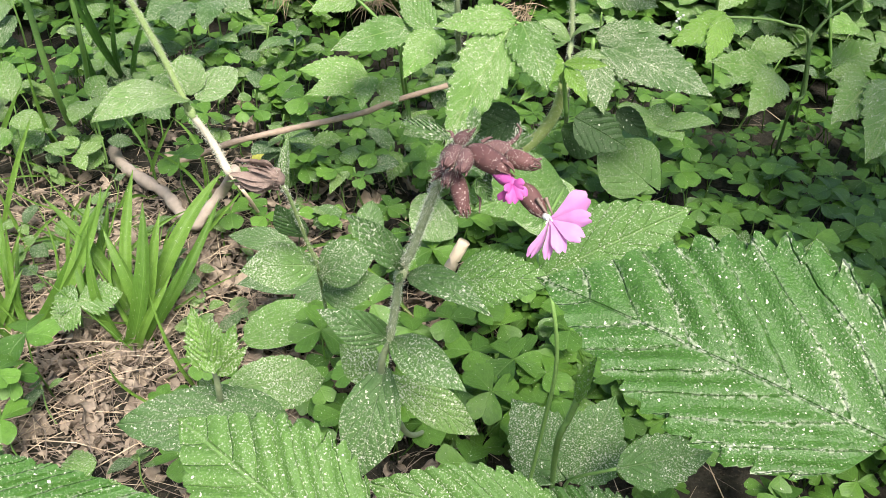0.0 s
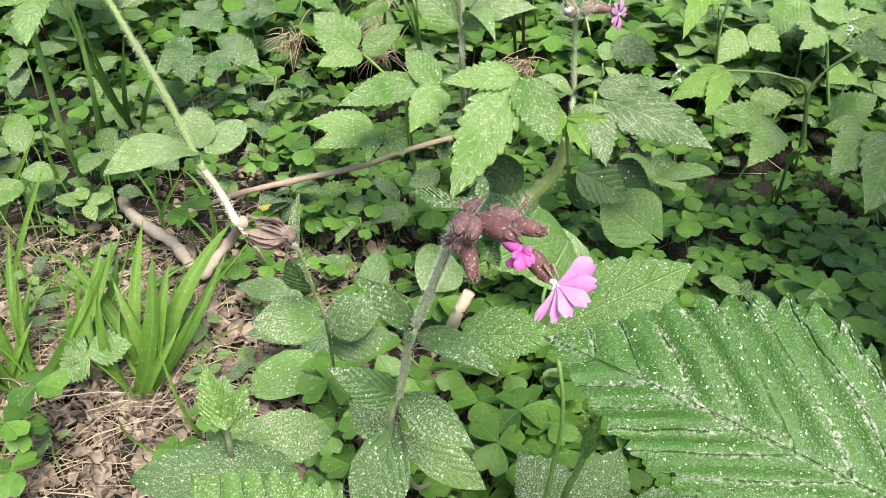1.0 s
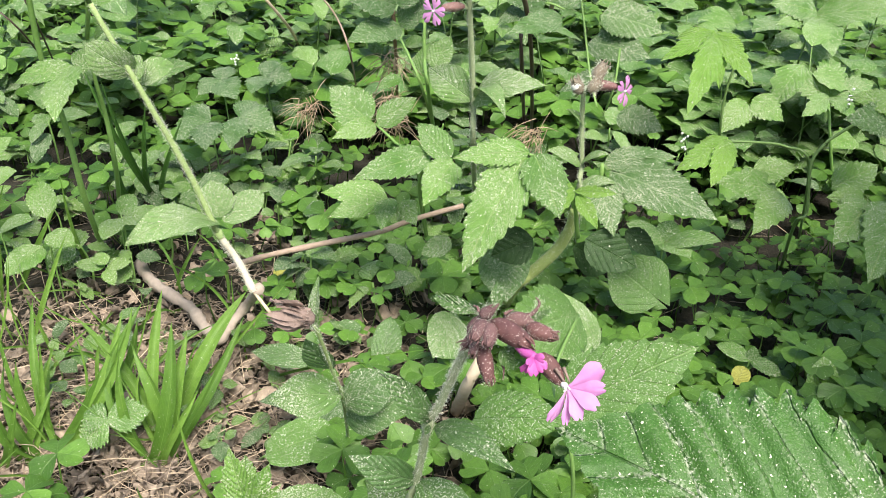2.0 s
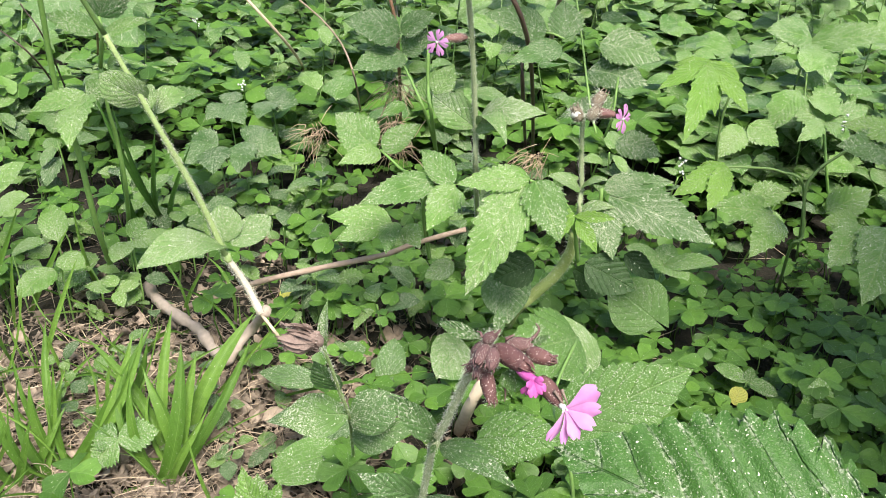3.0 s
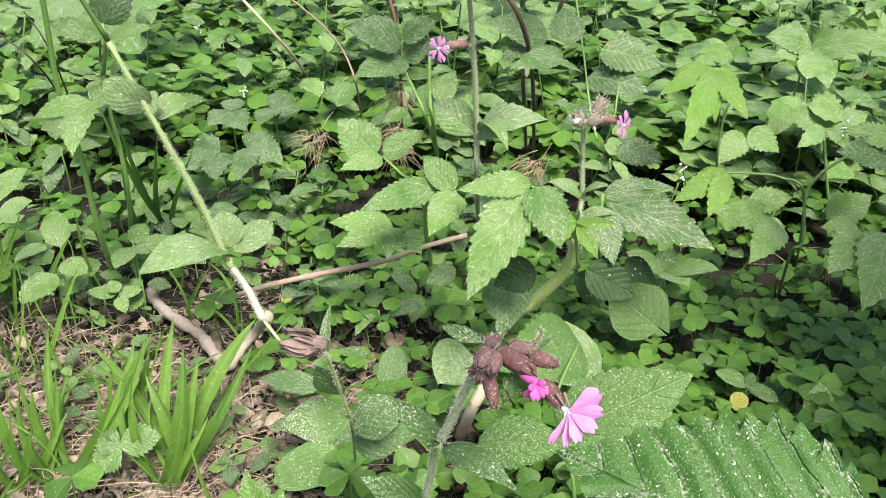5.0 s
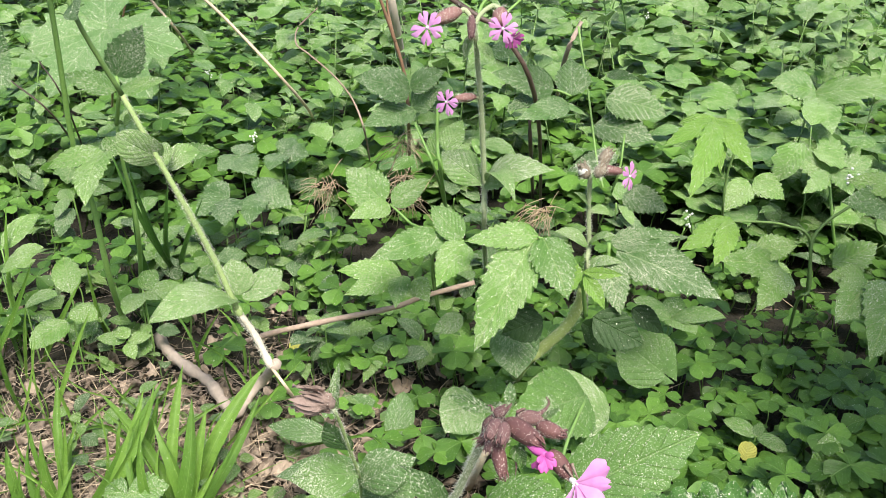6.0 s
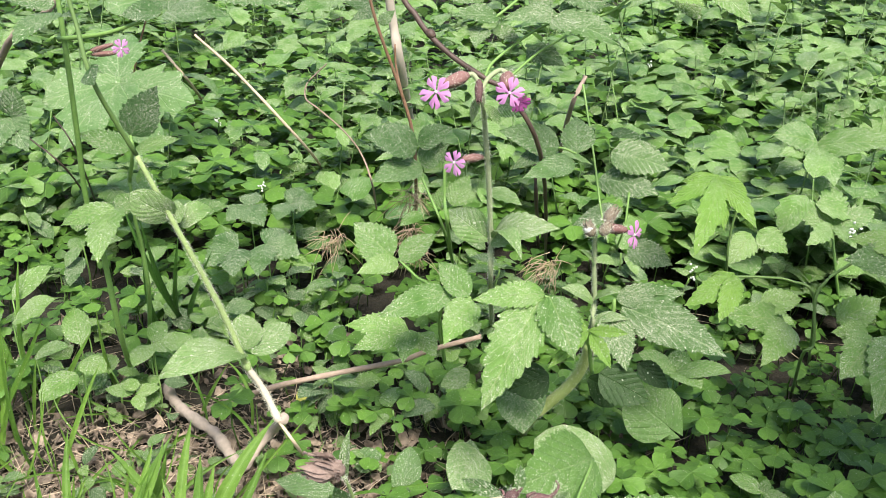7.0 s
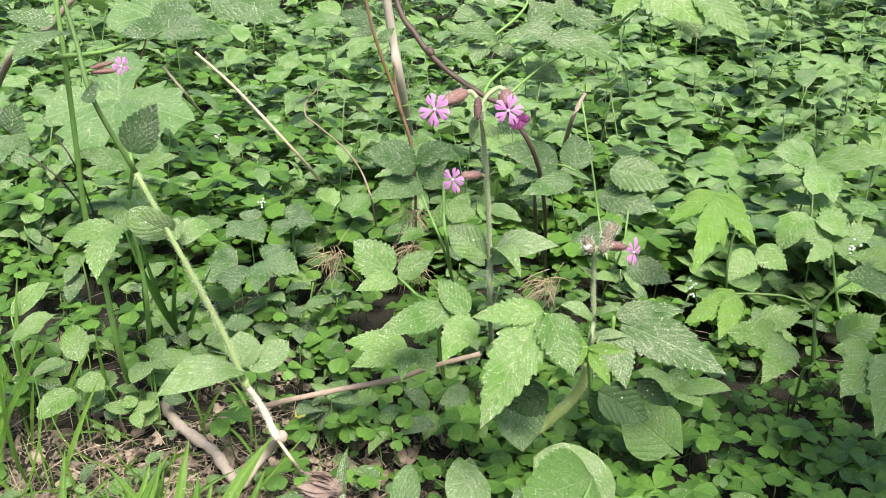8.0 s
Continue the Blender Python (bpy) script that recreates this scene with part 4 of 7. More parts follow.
# ---- red campion close to the camera ----
t = thing("red_campion", "hairy red campion with dark buds and one pink flower", "red campion", (0.0379, 0.4530, -0.0000), "red campions")
hs = [(0.0379, 0.4530, 0.0), (0.0330, 0.3480, 0.1100), (0.0288, 0.2880, 0.2046), (0.0328, 0.2790, 0.2315), (0.0353, 0.2730, 0.2514), (0.0375, 0.2680, 0.2687), (0.0410, 0.2630, 0.2802), (0.0443, 0.2580, 0.2938), (0.0470, 0.2540, 0.3045), (0.0491, 0.2510, 0.3124), (0.0514, 0.2500, 0.3187)]
stalk(t, hs, 0.0014, 0.0012, STEM_GREY, "stem", "grey-green stem covered in soft hairs", 12, 0.03)
hairs(t, hs[2:], 0.0012, 4200, 0.0014, 0.000035, 3)
lf = leaf(t, (0.0387, 0.2670, 0.2711), (0.0221, 0.2620, 0.2928), 0.0096, CAMP_NEAR, shape="camp", teeth=0, rows=30, cols=8, pleat=0.02, veins=4, slant=0.5, fold=0.35, arch=0.1, up=(0.25, -0.75, 0.6), wave=0.06)
hairs(lf, [(0.0387, 0.2670, 0.2711), (0.0265, 0.2635, 0.2867)], 0.001, 120, 0.0012, 0.00003, 12)
lf = leaf(t, (0.0398, 0.2660, 0.2689), (0.0656, 0.2430, 0.2740), 0.0097, CAMP_NEAR, shape="camp", teeth=0, rows=30, cols=8, pleat=0.02, veins=4, slant=0.5, fold=0.3, arch=0.17, up=(0.35, -0.7, 0.7), wave=0.05)
node = blob(t, (0.0369, 0.2675, 0.2658), (0.0385, 0.2665, 0.2727), 0.0040, STEM_GREY, "node", "swollen hairy stem joint", 0.6, 0, 0.6)
hairs(node, [(0.0369, 0.2675, 0.2658), (0.0385, 0.2665, 0.2727)], 0.0017, 160, 0.0011, 0.00003, 14)
for a, b, wd in (((0.0382, 0.2650, 0.2717), (0.0358, 0.2620, 0.2771), 0.0021), ((0.0382, 0.2650, 0.2704), (0.0368, 0.2620, 0.2688), 0.0020)):
    leaf(t, a, b, wd, CAMP_NEAR, "bract", "", shape="camp", teeth=0, rows=10, cols=3, pleat=0.0, fold=0.5, arch=0.1, up=(0, -0.8, 0.5))
leaf(t, (0.0328, 0.2790, 0.2320), (0.0099, 0.2720, 0.2481), 0.0128, CAMP_NEAR, shape="camp", teeth=0, rows=24, cols=7, pleat=0.02, veins=5, slant=0.5, fold=0.12, arch=0.16, up=(-0.2, -0.7, 0.6))
leaf(t, (0.0331, 0.2790, 0.2315), (0.0597, 0.2580, 0.2300), 0.0137, CAMP_NEAR, shape="camp", teeth=0, rows=24, cols=7, pleat=0.02, veins=5, slant=0.5, fold=0.12, arch=0.15, up=(0.25, -0.75, 0.6))
leaf(t, (0.0307, 0.2860, 0.2117), (0.0228, 0.2620, 0.1784), 0.0220, CAMP_NEAR, shape="camp", teeth=0, rows=24, cols=7, pleat=0.02, veins=5, slant=0.5, fold=0.06, arch=0.1, up=(-0.1, -0.8, 0.6))
leaf(t, (0.0302, 0.3000, 0.1931), (0.0659, 0.2960, 0.1693), 0.0160, CAMP, shape="camp", teeth=0, rows=24, cols=7, pleat=0.02, veins=5, slant=0.5, fold=0.08, arch=0.12, up=(0.2, -0.75, 0.65))
leaf(t, (0.0289, 0.3000, 0.1918), (0.0093, 0.3100, 0.1990), 0.0157, CAMP, shape="camp", teeth=0, rows=24, cols=7, pleat=0.02, veins=5, slant=0.5, fold=0.1, arch=0.1, up=(-0.2, -0.7, 0.7))
# head of buds
head = blob(t, (0.0504, 0.2505, 0.3159), (0.0549, 0.2540, 0.3215), 0.0070, BUD, "seed_head", "crowded dark hairy bud cluster", 0.5, 6, 0.5)
hairs(head, [(0.0504, 0.2505, 0.3159), (0.0549, 0.2540, 0.3215)], 0.0031, 500, 0.0012, 0.00003, 8)
for a, b, wd, m in (((0.0563, 0.2500, 0.3225), (0.0660, 0.2400, 0.3227), 0.0064, CALYX),
                    ((0.0655, 0.2520, 0.3200), (0.0731, 0.2490, 0.3197), 0.0051, CALYX),
                    ((0.0532, 0.2470, 0.3173), (0.0561, 0.2380, 0.3112), 0.0044, CALYX),
                    ((0.0537, 0.2490, 0.3232), (0.0511, 0.2410, 0.3228), 0.0046, BUD),
                    ((0.0557, 0.2480, 0.3229), (0.0550, 0.2390, 0.3227), 0.0045, BUD),
                    ((0.0527, 0.2520, 0.3224), (0.0557, 0.2520, 0.3258), 0.0037, BUD),
                    ((0.0518, 0.2510, 0.3173), (0.0484, 0.2470, 0.3158), 0.0034, BUD),
                    ((0.0590, 0.2570, 0.3191), (0.0685, 0.2570, 0.3187), 0.0051, BUD),
                    ((0.0523, 0.2470, 0.3181), (0.0509, 0.2430, 0.3161), 0.0033, BUD)):
    bud(t, a, b, wd, m, "closed burgundy bud with pale flecks", 300, 0.0009, 0.00002)
ca, cb = (0.0697, 0.2470, 0.3147), (0.0758, 0.2410, 0.3101)
cx = blob(t, ca, cb, 0.0053, CALYX, "calyx", "burgundy ribbed flower tube with pale flecks", 0.45, 10, 0.4, 20, 12)
hairs(cx, [ca, cb], 0.0022, 260, 0.0009, 0.00002, 77)
for a, b in (((0.0737, 0.2410, 0.3148), (0.0773, 0.2395, 0.3103)), ((0.0760, 0.2430, 0.3140), (0.0780, 0.2405, 0.3107)), ((0.0724, 0.2420, 0.3110), (0.0764, 0.2395, 0.3096))):
    stalk(cx, [a, b], 0.0006, 0.0002, DRYBUD, "tooth", "", 5)
for a, b in (((0.0502, 0.2490, 0.3162), (0.0463, 0.2460, 0.3177)), ((0.0500, 0.2490, 0.3151), (0.0473, 0.2460, 0.3147)), ((0.0560, 0.2385, 0.3117), (0.0568, 0.2375, 0.3099)), ((0.0552, 0.2385, 0.3120), (0.0548, 0.2375, 0.3100)), ((0.0725, 0.2490, 0.3200), (0.0745, 0.2480, 0.3192)), ((0.0727, 0.2490, 0.3206), (0.0746, 0.2490, 0.3211)), ((0.0520, 0.2520, 0.3243), (0.0502, 0.2530, 0.3256)), ((0.0560, 0.2520, 0.3252), (0.0575, 0.2530, 0.3270)), ((0.0592, 0.2560, 0.3213), (0.0620, 0.2570, 0.3223)), ((0.0591, 0.2460, 0.3125), (0.0598, 0.2430, 0.3080))):
    s = stalk(t, [a, tuple((np.array(a) + np.array(b)) / 2 + np.array((0.0004, 0, 0.0006))), b], 0.0006, 0.0001, BUD, "sepal", "", 6)
    hairs(s, [a, b], 0.0005, 50, 0.0011, 0.00003, int(1e5 * abs(a[0])))
# the open flower, turned sideways
fc = (0.0771, 0.2385, 0.3107)
core = blob(t, (0.0758, 0.2405, 0.3104), fc, 0.0019, WHITE, "flower", "pink flower with split petals, facing sideways", 0.6, 5, 0.8, 10, 6)
for tip, wd, nk in (((0.0863, 0.2400, 0.3165), 0.0065, 0.04), ((0.0863, 0.2340, 0.3144), 0.0042, 0.08), ((0.0846, 0.2310, 0.3110), 0.0042, 0.08), ((0.0807, 0.2300, 0.3074), 0.0042, 0.06), ((0.0775, 0.2310, 0.3039), 0.0028, 0.1), ((0.0733, 0.2340, 0.3014), 0.0031, 0.12)):
    v, f = petal_grid(fc, tip, wd, unit((0.45, -0.8, 0.4)), nk, 0.22)
    mesh_part("petal", v, f, PETAL, core)
for k in range(5):
    g = k * 1.257
    a = np.array(fc)
    o = a + np.array((0.0011 * math.cos(g), -0.0013, 0.0011 * math.sin(g)))
    blob(core, a, o, 0.0007, WHITE, "scale", "", 0.5, 0, 0.4, 6, 4)
# withered bloom between the buds
wf = blob(t, (0.0630, 0.2415, 0.3208), (0.0679, 0.2370, 0.3210), 0.0032, PETAL_DEEP, "flower", "half-withered magenta bloom", 0.6, 5, 0.8, 10, 6)
for tip, wd in (((0.0697, 0.2350, 0.3218), 0.0031), ((0.0650, 0.2360, 0.3163), 0.0034), ((0.0676, 0.2330, 0.3181), 0.0034), ((0.0702, 0.2340, 0.3193), 0.0034), ((0.0661, 0.2340, 0.3205), 0.0028)):
    v, f = petal_grid((0.0669, 0.2375, 0.3213), tip, wd, unit((0.3, -0.9, 0.2)), 0.12, 0.5)
    mesh_part("petal", v, f, PETAL_DEEP, wf)
for a, b, wd in (((0.0514, 0.2530, 0.3234), (0.0385, 0.2560, 0.3261), 0.0047), ((0.0568, 0.2560, 0.3221), (0.0568, 0.2620, 0.3284), 0.0038), ((0.0587, 0.2470, 0.3156), (0.0627, 0.2430, 0.3118), 0.0045), ((0.0661, 0.2560, 0.3195), (0.0726, 0.2590, 0.3221), 0.0021), ((0.0546, 0.2540, 0.3221), (0.0532, 0.2560, 0.3248), 0.0022), ((0.0619, 0.2500, 0.3170), (0.0606, 0.2460, 0.3126), 0.0024)):
    b2 = leaf(t, a, b, wd, CAMP_NEAR, "bract", "", shape="camp", teeth=0, rows=14, cols=4, pleat=0.0, fold=0.5, arch=0.1, up=(0, -0.8, 0.5))
    hairs(b2, [a, b], wd * 0.3, 110, 0.0012, 0.00003, int(wd * 1e6))
cv = [(0.0616, 0.2560, 0.3198), (0.0659, 0.2570, 0.3206), (0.0681, 0.2580, 0.3221), (0.0690, 0.2590, 0.3239), (0.0679, 0.2600, 0.3251)]
b2 = stalk(t, cv, 0.0009, 0.0002, BUD, "sepal", "dry curled sepal", 6)
hairs(b2, cv, 0.0007, 160, 0.0014, 0.00004, 9)

# ---- raspberry shoots close to the camera ----
NEAR_LEAF = dict(shape="rasp", double=True, teeth=13, tooth=0.1, cols=18, pleat=0.085, veins=6, slant=0.48)
t = thing("raspberry_shoot", "raspberry shoot with one large toothed leaf dusted with pollen", "raspberry", (0.3536, 0.3800, 0.0000), "raspberry plants")
leaf(t, (0.1702, 0.2213, 0.2593), (0.0785, 0.2723, 0.2669), 0.0649, RASP_NEAR, "leaf", "large dark green toothed leaf, pollen along its veins", up=(0.06, -0.62, 0.75), fold=0.06, arch=0.03, wave=0.03, lop=0.22, **NEAR_LEAF)
stalk(t, [(0.3536, 0.3800, 0.0000), (0.2463, 0.2728, 0.1586), (0.1851, 0.2217, 0.2452), (0.1702, 0.2213, 0.2593)], 0.0022, 0.0012, STEM, "stem", "", 8)
# two unseen side leaflets and their stalk, added to cast shade on the sorrel
for a, b in (((0.2080, 0.2390, 0.2280), (0.2860, 0.2050, 0.2500)), ((0.2040, 0.2360, 0.2300), (0.2500, 0.3200, 0.2560))):
    leaf(t, a, b, 0.055, RASP_NEAR, "leaf", "", up=(0, -0.1, 1), fold=0.08, arch=0.05, teeth=12, tooth=0.1, cols=5, pleat=0.07)
stalk(t, [(0.2463, 0.2728, 0.1586), (0.2120, 0.2420, 0.2100), (0.2060, 0.2380, 0.2290)], 0.0016, 0.001, STEM, "stalk", "", 6)
# raspberry canes added out of view, only to shade the sorrel
shade_rnd = random.Random(17)
for bx, by in ((0.52, 0.30), (0.60, 0.44), (0.50, 0.52), (0.66, 0.60), (0.46, 0.25), (0.44, 0.40), (0.56, 0.18)):
    t = thing("raspberry_cane", "unseen tall raspberry cane with large three-part leaves, added to shade the sorrel", "raspberry", (bx, by, 0.0), "raspberry plants")
    top = shade_rnd.uniform(0.52, 0.62)
    stalk(t, [(bx, by, -0.005), (bx + 0.01, by - 0.01, top * 0.5), (bx - 0.01, by, top)], 0.003, 0.0015, CANE, "stem", "", 8)
    for k in range(6):
        h, g = top * (0.5 + 0.5 * k / 5), 2.4 * k + shade_rnd.uniform(-.4, .4)
        hub = np.array((bx + 0.055 * math.cos(g), by + 0.055 * math.sin(g), h + 0.015))
        stalk(t, [(bx, by, h - 0.02), tuple(hub)], 0.001, 0.0008, STEM, "stalk", "", 5)
        for d in (0.0, 1.45, -1.45):
            tip = hub + np.array((math.cos(g + d), math.sin(g + d), shade_rnd.uniform(-.2, .15))) * shade_rnd.uniform(0.065, 0.085)
            if tip[0] > 0.35:
                leaf(t, tuple(hub), tuple(tip), 0.055, RASP_DARK, "leaf", "", up=(0, -0.1, 1), fold=0.08, arch=0.06, teeth=9, tooth=0.1, cols=4, pleat=0.07)
t = thing("raspberry_shoot", "raspberry leaves with pollen specks below the campion", "raspberry", (0.0898, 0.3566, 0.0000), "raspberry plants")
leaf(t, (0.0875, 0.3544, 0.2040), (0.1476, 0.3674, 0.2355), 0.0388, RASP_SOFT, "leaf", "", up=(-0.05, -0.7, 0.7), fold=0.2, arch=0.06, teeth=13, tooth=0.07, cols=8, pleat=0.05)
leaf(t, (0.0513, 0.3312, 0.2167), (0.0915, 0.3180, 0.2303), 0.0227, RASP_SOFT, "leaf", "", up=(0.1, -0.6, 0.8), fold=0.1, arch=0.1, teeth=13, tooth=0.08, cols=8, pleat=0.05)
leaf(t, (0.1050, 0.4594, 0.1860), (0.0569, 0.4069, 0.2016), 0.0429, RASP_SOFT, "leaf", "", up=(0.1, -0.7, 0.7), fold=0.08, arch=0.1, teeth=13, tooth=0.08, cols=8, pleat=0.05)
stalk(t, [(0.0898, 0.3566, 0.0000), (0.0969, 0.3488, 0.1187), (0.0985, 0.3455, 0.1654), (0.0927, 0.3509, 0.1988), (0.0876, 0.3835, 0.2016), (0.1050, 0.4594, 0.1860)], 0.0011, 0.0008, STEM, "stem", "", 7)
t = thing("raspberry_shoot", "low raspberry leaves with sharp teeth and pleated veins", "raspberry", (-0.0104, 0.3138, 0.0000), "raspberry plants")
leaf(t, (0.0329, 0.2063, 0.2073), (-0.0291, 0.2421, 0.2263), 0.0480, RASP_SOFT, "leaf", "", up=(0.1, -0.62, 0.75), fold=0.12, arch=0.05, **NEAR_LEAF)
leaf(t, (-0.0995, 0.2067, 0.2241), (-0.0178, 0.2049, 0.2339), 0.0234, RASP_NEAR, "leaf", "", up=(0, -0.6, 0.8), fold=0.1, arch=0.08, **NEAR_LEAF)
leaf(t, (0.0994, 0.2495, 0.1692), (0.0253, 0.2570, 0.1839), 0.0335, RASP_SOFT, "leaf", "", up=(0, -0.6, 0.8), fold=0.1, arch=0.08, **NEAR_LEAF)
leaf(t, (0.1315, 0.2548, 0.1575), (0.0830, 0.2716, 0.1666), 0.0285, RASP_NEAR, "leaf", "", up=(0, -0.6, 0.8), fold=0.1, arch=0.08, **NEAR_LEAF)
stalk(t, [(-0.0104, 0.3138, 0.0000), (0.0213, 0.2270, 0.1596), (0.0329, 0.2063, 0.2073)], 0.0018, 0.0012, STEM, "stem", "", 7)
stalk(t, [(-0.0104, 0.3138, 0.0000), (0.0597, 0.2502, 0.1212), (0.0994, 0.2495, 0.1692)], 0.0016, 0.001, STEM, "stem", "", 7)
stalk(t, [(-0.0104, 0.3138, 0.0000), (-0.0746, 0.2273, 0.1658), (-0.0995, 0.2067, 0.2241)], 0.0016, 0.001, STEM, "stem", "", 7)
t = thing("folded_shoot", "young green shoot with a tightly folded leaf", "shoot", (0.1151, 0.4058, 0.0000))
stalk(t, [(0.1151, 0.4058, 0.0000), (0.0977, 0.3032, 0.1581), (0.0989, 0.2896, 0.1905), (0.1015, 0.2838, 0.2165)], 0.0015, 0.0012, STEM, "stem")
leaf(t, (0.0992, 0.2817, 0.2052), (0.1031, 0.2807, 0.2293), 0.0051, LIME, "leaf", "", shape="young", teeth=7, tooth=0.1, fold=1.1, up=(-0.4, -0.8, 0.3), cols=3)
t = thing("raspberry_seedling", "pale upright raspberry seedling tip with crinkled leaves", "raspberry", (-0.0871, 0.4221, 0.0000), "raspberry plants")
stalk(t, [(-0.0871, 0.4221, 0.0000), (-0.0388, 0.3035, 0.1667), (-0.0326, 0.2870, 0.2033)], 0.0014, 0.0012, STEM_GREY, "stem")
for a, b, w in (((-0.0317, 0.2843, 0.2046), (-0.0397, 0.2925, 0.2284), 0.0126), ((-0.0313, 0.2843, 0.2046), (-0.0246, 0.2938, 0.2207), 0.0102), ((-0.0305, 0.2812, 0.2071), (-0.0370, 0.3021, 0.2159), 0.0122), ((-0.0301, 0.2824, 0.2052), (-0.0196, 0.2896, 0.2146), 0.0057)):
    leaf(t, a, b, w, HOP, "leaf", "", up=(0.1, -0.9, 0.35), teeth=8, tooth=0.16, fold=0.4, cols=5, pleat=0.12)
for a, b, w, m in (((-0.0115, 0.3027, 0.1638), (-0.0732, 0.2830, 0.1745), 0.0267, CAMP_NEAR), ((-0.0481, 0.3357, 0.1434), (-0.0072, 0.3557, 0.1344), 0.0254, CAMP)):
    leaf(t, a, b, w, m, "leaf", "", up=(0, -0.6, 0.8), shape="oval", teeth=11, tooth=0.05, fold=0.06, arch=0.12, cols=6, pleat=0.04)
t = thing("bramble_seedling", "grey-green dusted leaves low in shade", "bramble", (0.1232, 0.3982, 0.0000), "raspberry plants")
leaf(t, (0.1139, 0.3622, 0.0679), (0.0840, 0.3922, 0.0942), 0.0389, RASP_DARK, "leaf", "", teeth=9, tooth=0.08, up=(0, -0.7, 0.7))
leaf(t, (0.1169, 0.3615, 0.0669), (0.1390, 0.3967, 0.0972), 0.0359, RASP_DARK, "leaf", "", teeth=9, tooth=0.08, up=(0, -0.7, 0.7))
leaf(t, (0.1328, 0.3402, 0.1047), (0.1837, 0.3618, 0.0975), 0.0260, RASP_DARK, "leaf", "", teeth=9, tooth=0.08, up=(0, -0.6, 0.8))
stalk(t, [(0.1232, 0.3982, 0.0000), (0.1154, 0.3619, 0.0675), (0.1328, 0.3402, 0.1047)], 0.001, 0.0008, STEM, "stem")

# ---- withered campion ----
t = thing("withered_campion", "campion with a dry brown seed head above speckled leaves", "red campion", (-0.0402, 0.5332, 0.0000), "red campions")
ws = [(-0.0402, 0.5332, 0.0000), (-0.0195, 0.4151, 0.1491), (-0.0199, 0.3902, 0.1916), (-0.0221, 0.3755, 0.2226), (-0.0240, 0.3701, 0.2324)]
stalk(t, ws, 0.0011, 0.0008, STEM_HAIRY, "stem", "pale hairy stem", 8)
hairs(t, ws, (0.0011, 0.0008), 700, 0.0016, 0.00007, 41)
d = blob(t, (-0.0224, 0.3712, 0.2338), (-0.0370, 0.3693, 0.2372), 0.0090, DRYBUD, "seed_head", "withered brown papery seed head", 0.35, 10, 0.95, 20, 12, 0.5)
for k in range(18):
    g = k * 0.349 + rnd.uniform(-0.1, 0.1)
    o = np.array((0.0, 0.0052 * math.sin(g), 0.0052 * math.cos(g)))
    a = np.array((-0.0246, 0.3705, 0.2346)) + o * 0.55
    e = np.array((-0.0415, 0.3686, 0.2381)) + np.array((rnd.uniform(-.0025, .006), 0, 0)) + o * rnd.uniform(0.9, 1.25)
    leaf(d, tuple(a), tuple(e), 0.0034, DRYBUD, "sepal", "", shape="blade", teeth=0, rows=8, cols=2, pleat=0, arch=rnd.uniform(0.02, 0.06), fold=0.25, up=(0.1, math.sin(g), math.cos(g)), wave=0.5)
hairs(d, [(-0.0224, 0.3715, 0.2342), (-0.0406, 0.3691, 0.2371)], 0.0047, 260, 0.0016, 0.00005, 43)
leaf(t, (-0.0230, 0.3753, 0.2241), (-0.0218, 0.3832, 0.2503), 0.0072, CAMP, "leaf", "", shape="camp", teeth=0, rows=14, fold=0.4, up=(-0.5, -0.8, 0.2))
leaf(t, (-0.0222, 0.3730, 0.2276), (-0.0462, 0.3651, 0.2352), 0.0028, CAMP, "leaf", "", shape="camp", teeth=0, rows=14, fold=0.4, arch=0.2, up=(0, -0.5, 0.8))
leaf(t, (-0.0199, 0.3902, 0.1916), (-0.0312, 0.3858, 0.2118), 0.0158, CAMP_NEAR, "leaf", "", shape="camp", teeth=0, rows=18, up=(-0.3, -0.8, 0.4))
leaf(t, (-0.0182, 0.4026, 0.1659), (-0.0531, 0.3907, 0.1686), 0.0246, CAMP, "leaf", "", shape="camp", teeth=0, rows=18, arch=0.15, up=(-0.1, -0.7, 0.7))
leaf(t, (-0.0178, 0.4073, 0.1553), (0.0125, 0.4096, 0.1737), 0.0252, CAMP_NEAR, "leaf", "", shape="camp", teeth=0, rows=18, arch=0.15, up=(0.1, -0.7, 0.7))
leaf(t, (-0.0189, 0.4179, 0.1358), (0.0177, 0.4080, 0.1541), 0.0229, CAMP_NEAR, "leaf", "", shape="camp", teeth=0, rows=18, arch=0.15, up=(0.1, -0.7, 0.7))


# ---- campions further in ----
def campion_stem(t, pts, r0, r1, hair=350):
    stalk(t, pts, r0 * 0.85, r1 * 0.85, STEM_GREY, "stem", "green stem with fine pale hairs", 10, 0.03)
    hairs(t, pts, (r0 * 0.85, r1 * 0.85), hair * 2, 0.002, 0.00006, int(r0 * 1e6))


t = thing("red_campion", "tall upright red campion with several pink flowers", "red campion", (0.0336, 0.9577, 0.0000), "red campions")
campion_stem(t, [(0.0360, 0.9309, 0.0000), (0.0366, 0.6840, 0.1807), (0.0351, 0.6716, 0.2287), (0.0310, 0.6548, 0.2925), (0.0275, 0.6433, 0.3300), (0.0247, 0.6286, 0.3599)], 0.0027, 0.0019, 1600)
leaf(t, (0.0356, 0.6693, 0.2283), (0.0876, 0.6473, 0.2511), 0.0285, CAMP, "leaf", "", shape="rasp", teeth=10, tooth=0.08, fold=0.1, arch=0.18, cols=6, up=(0, -0.6, 0.8))
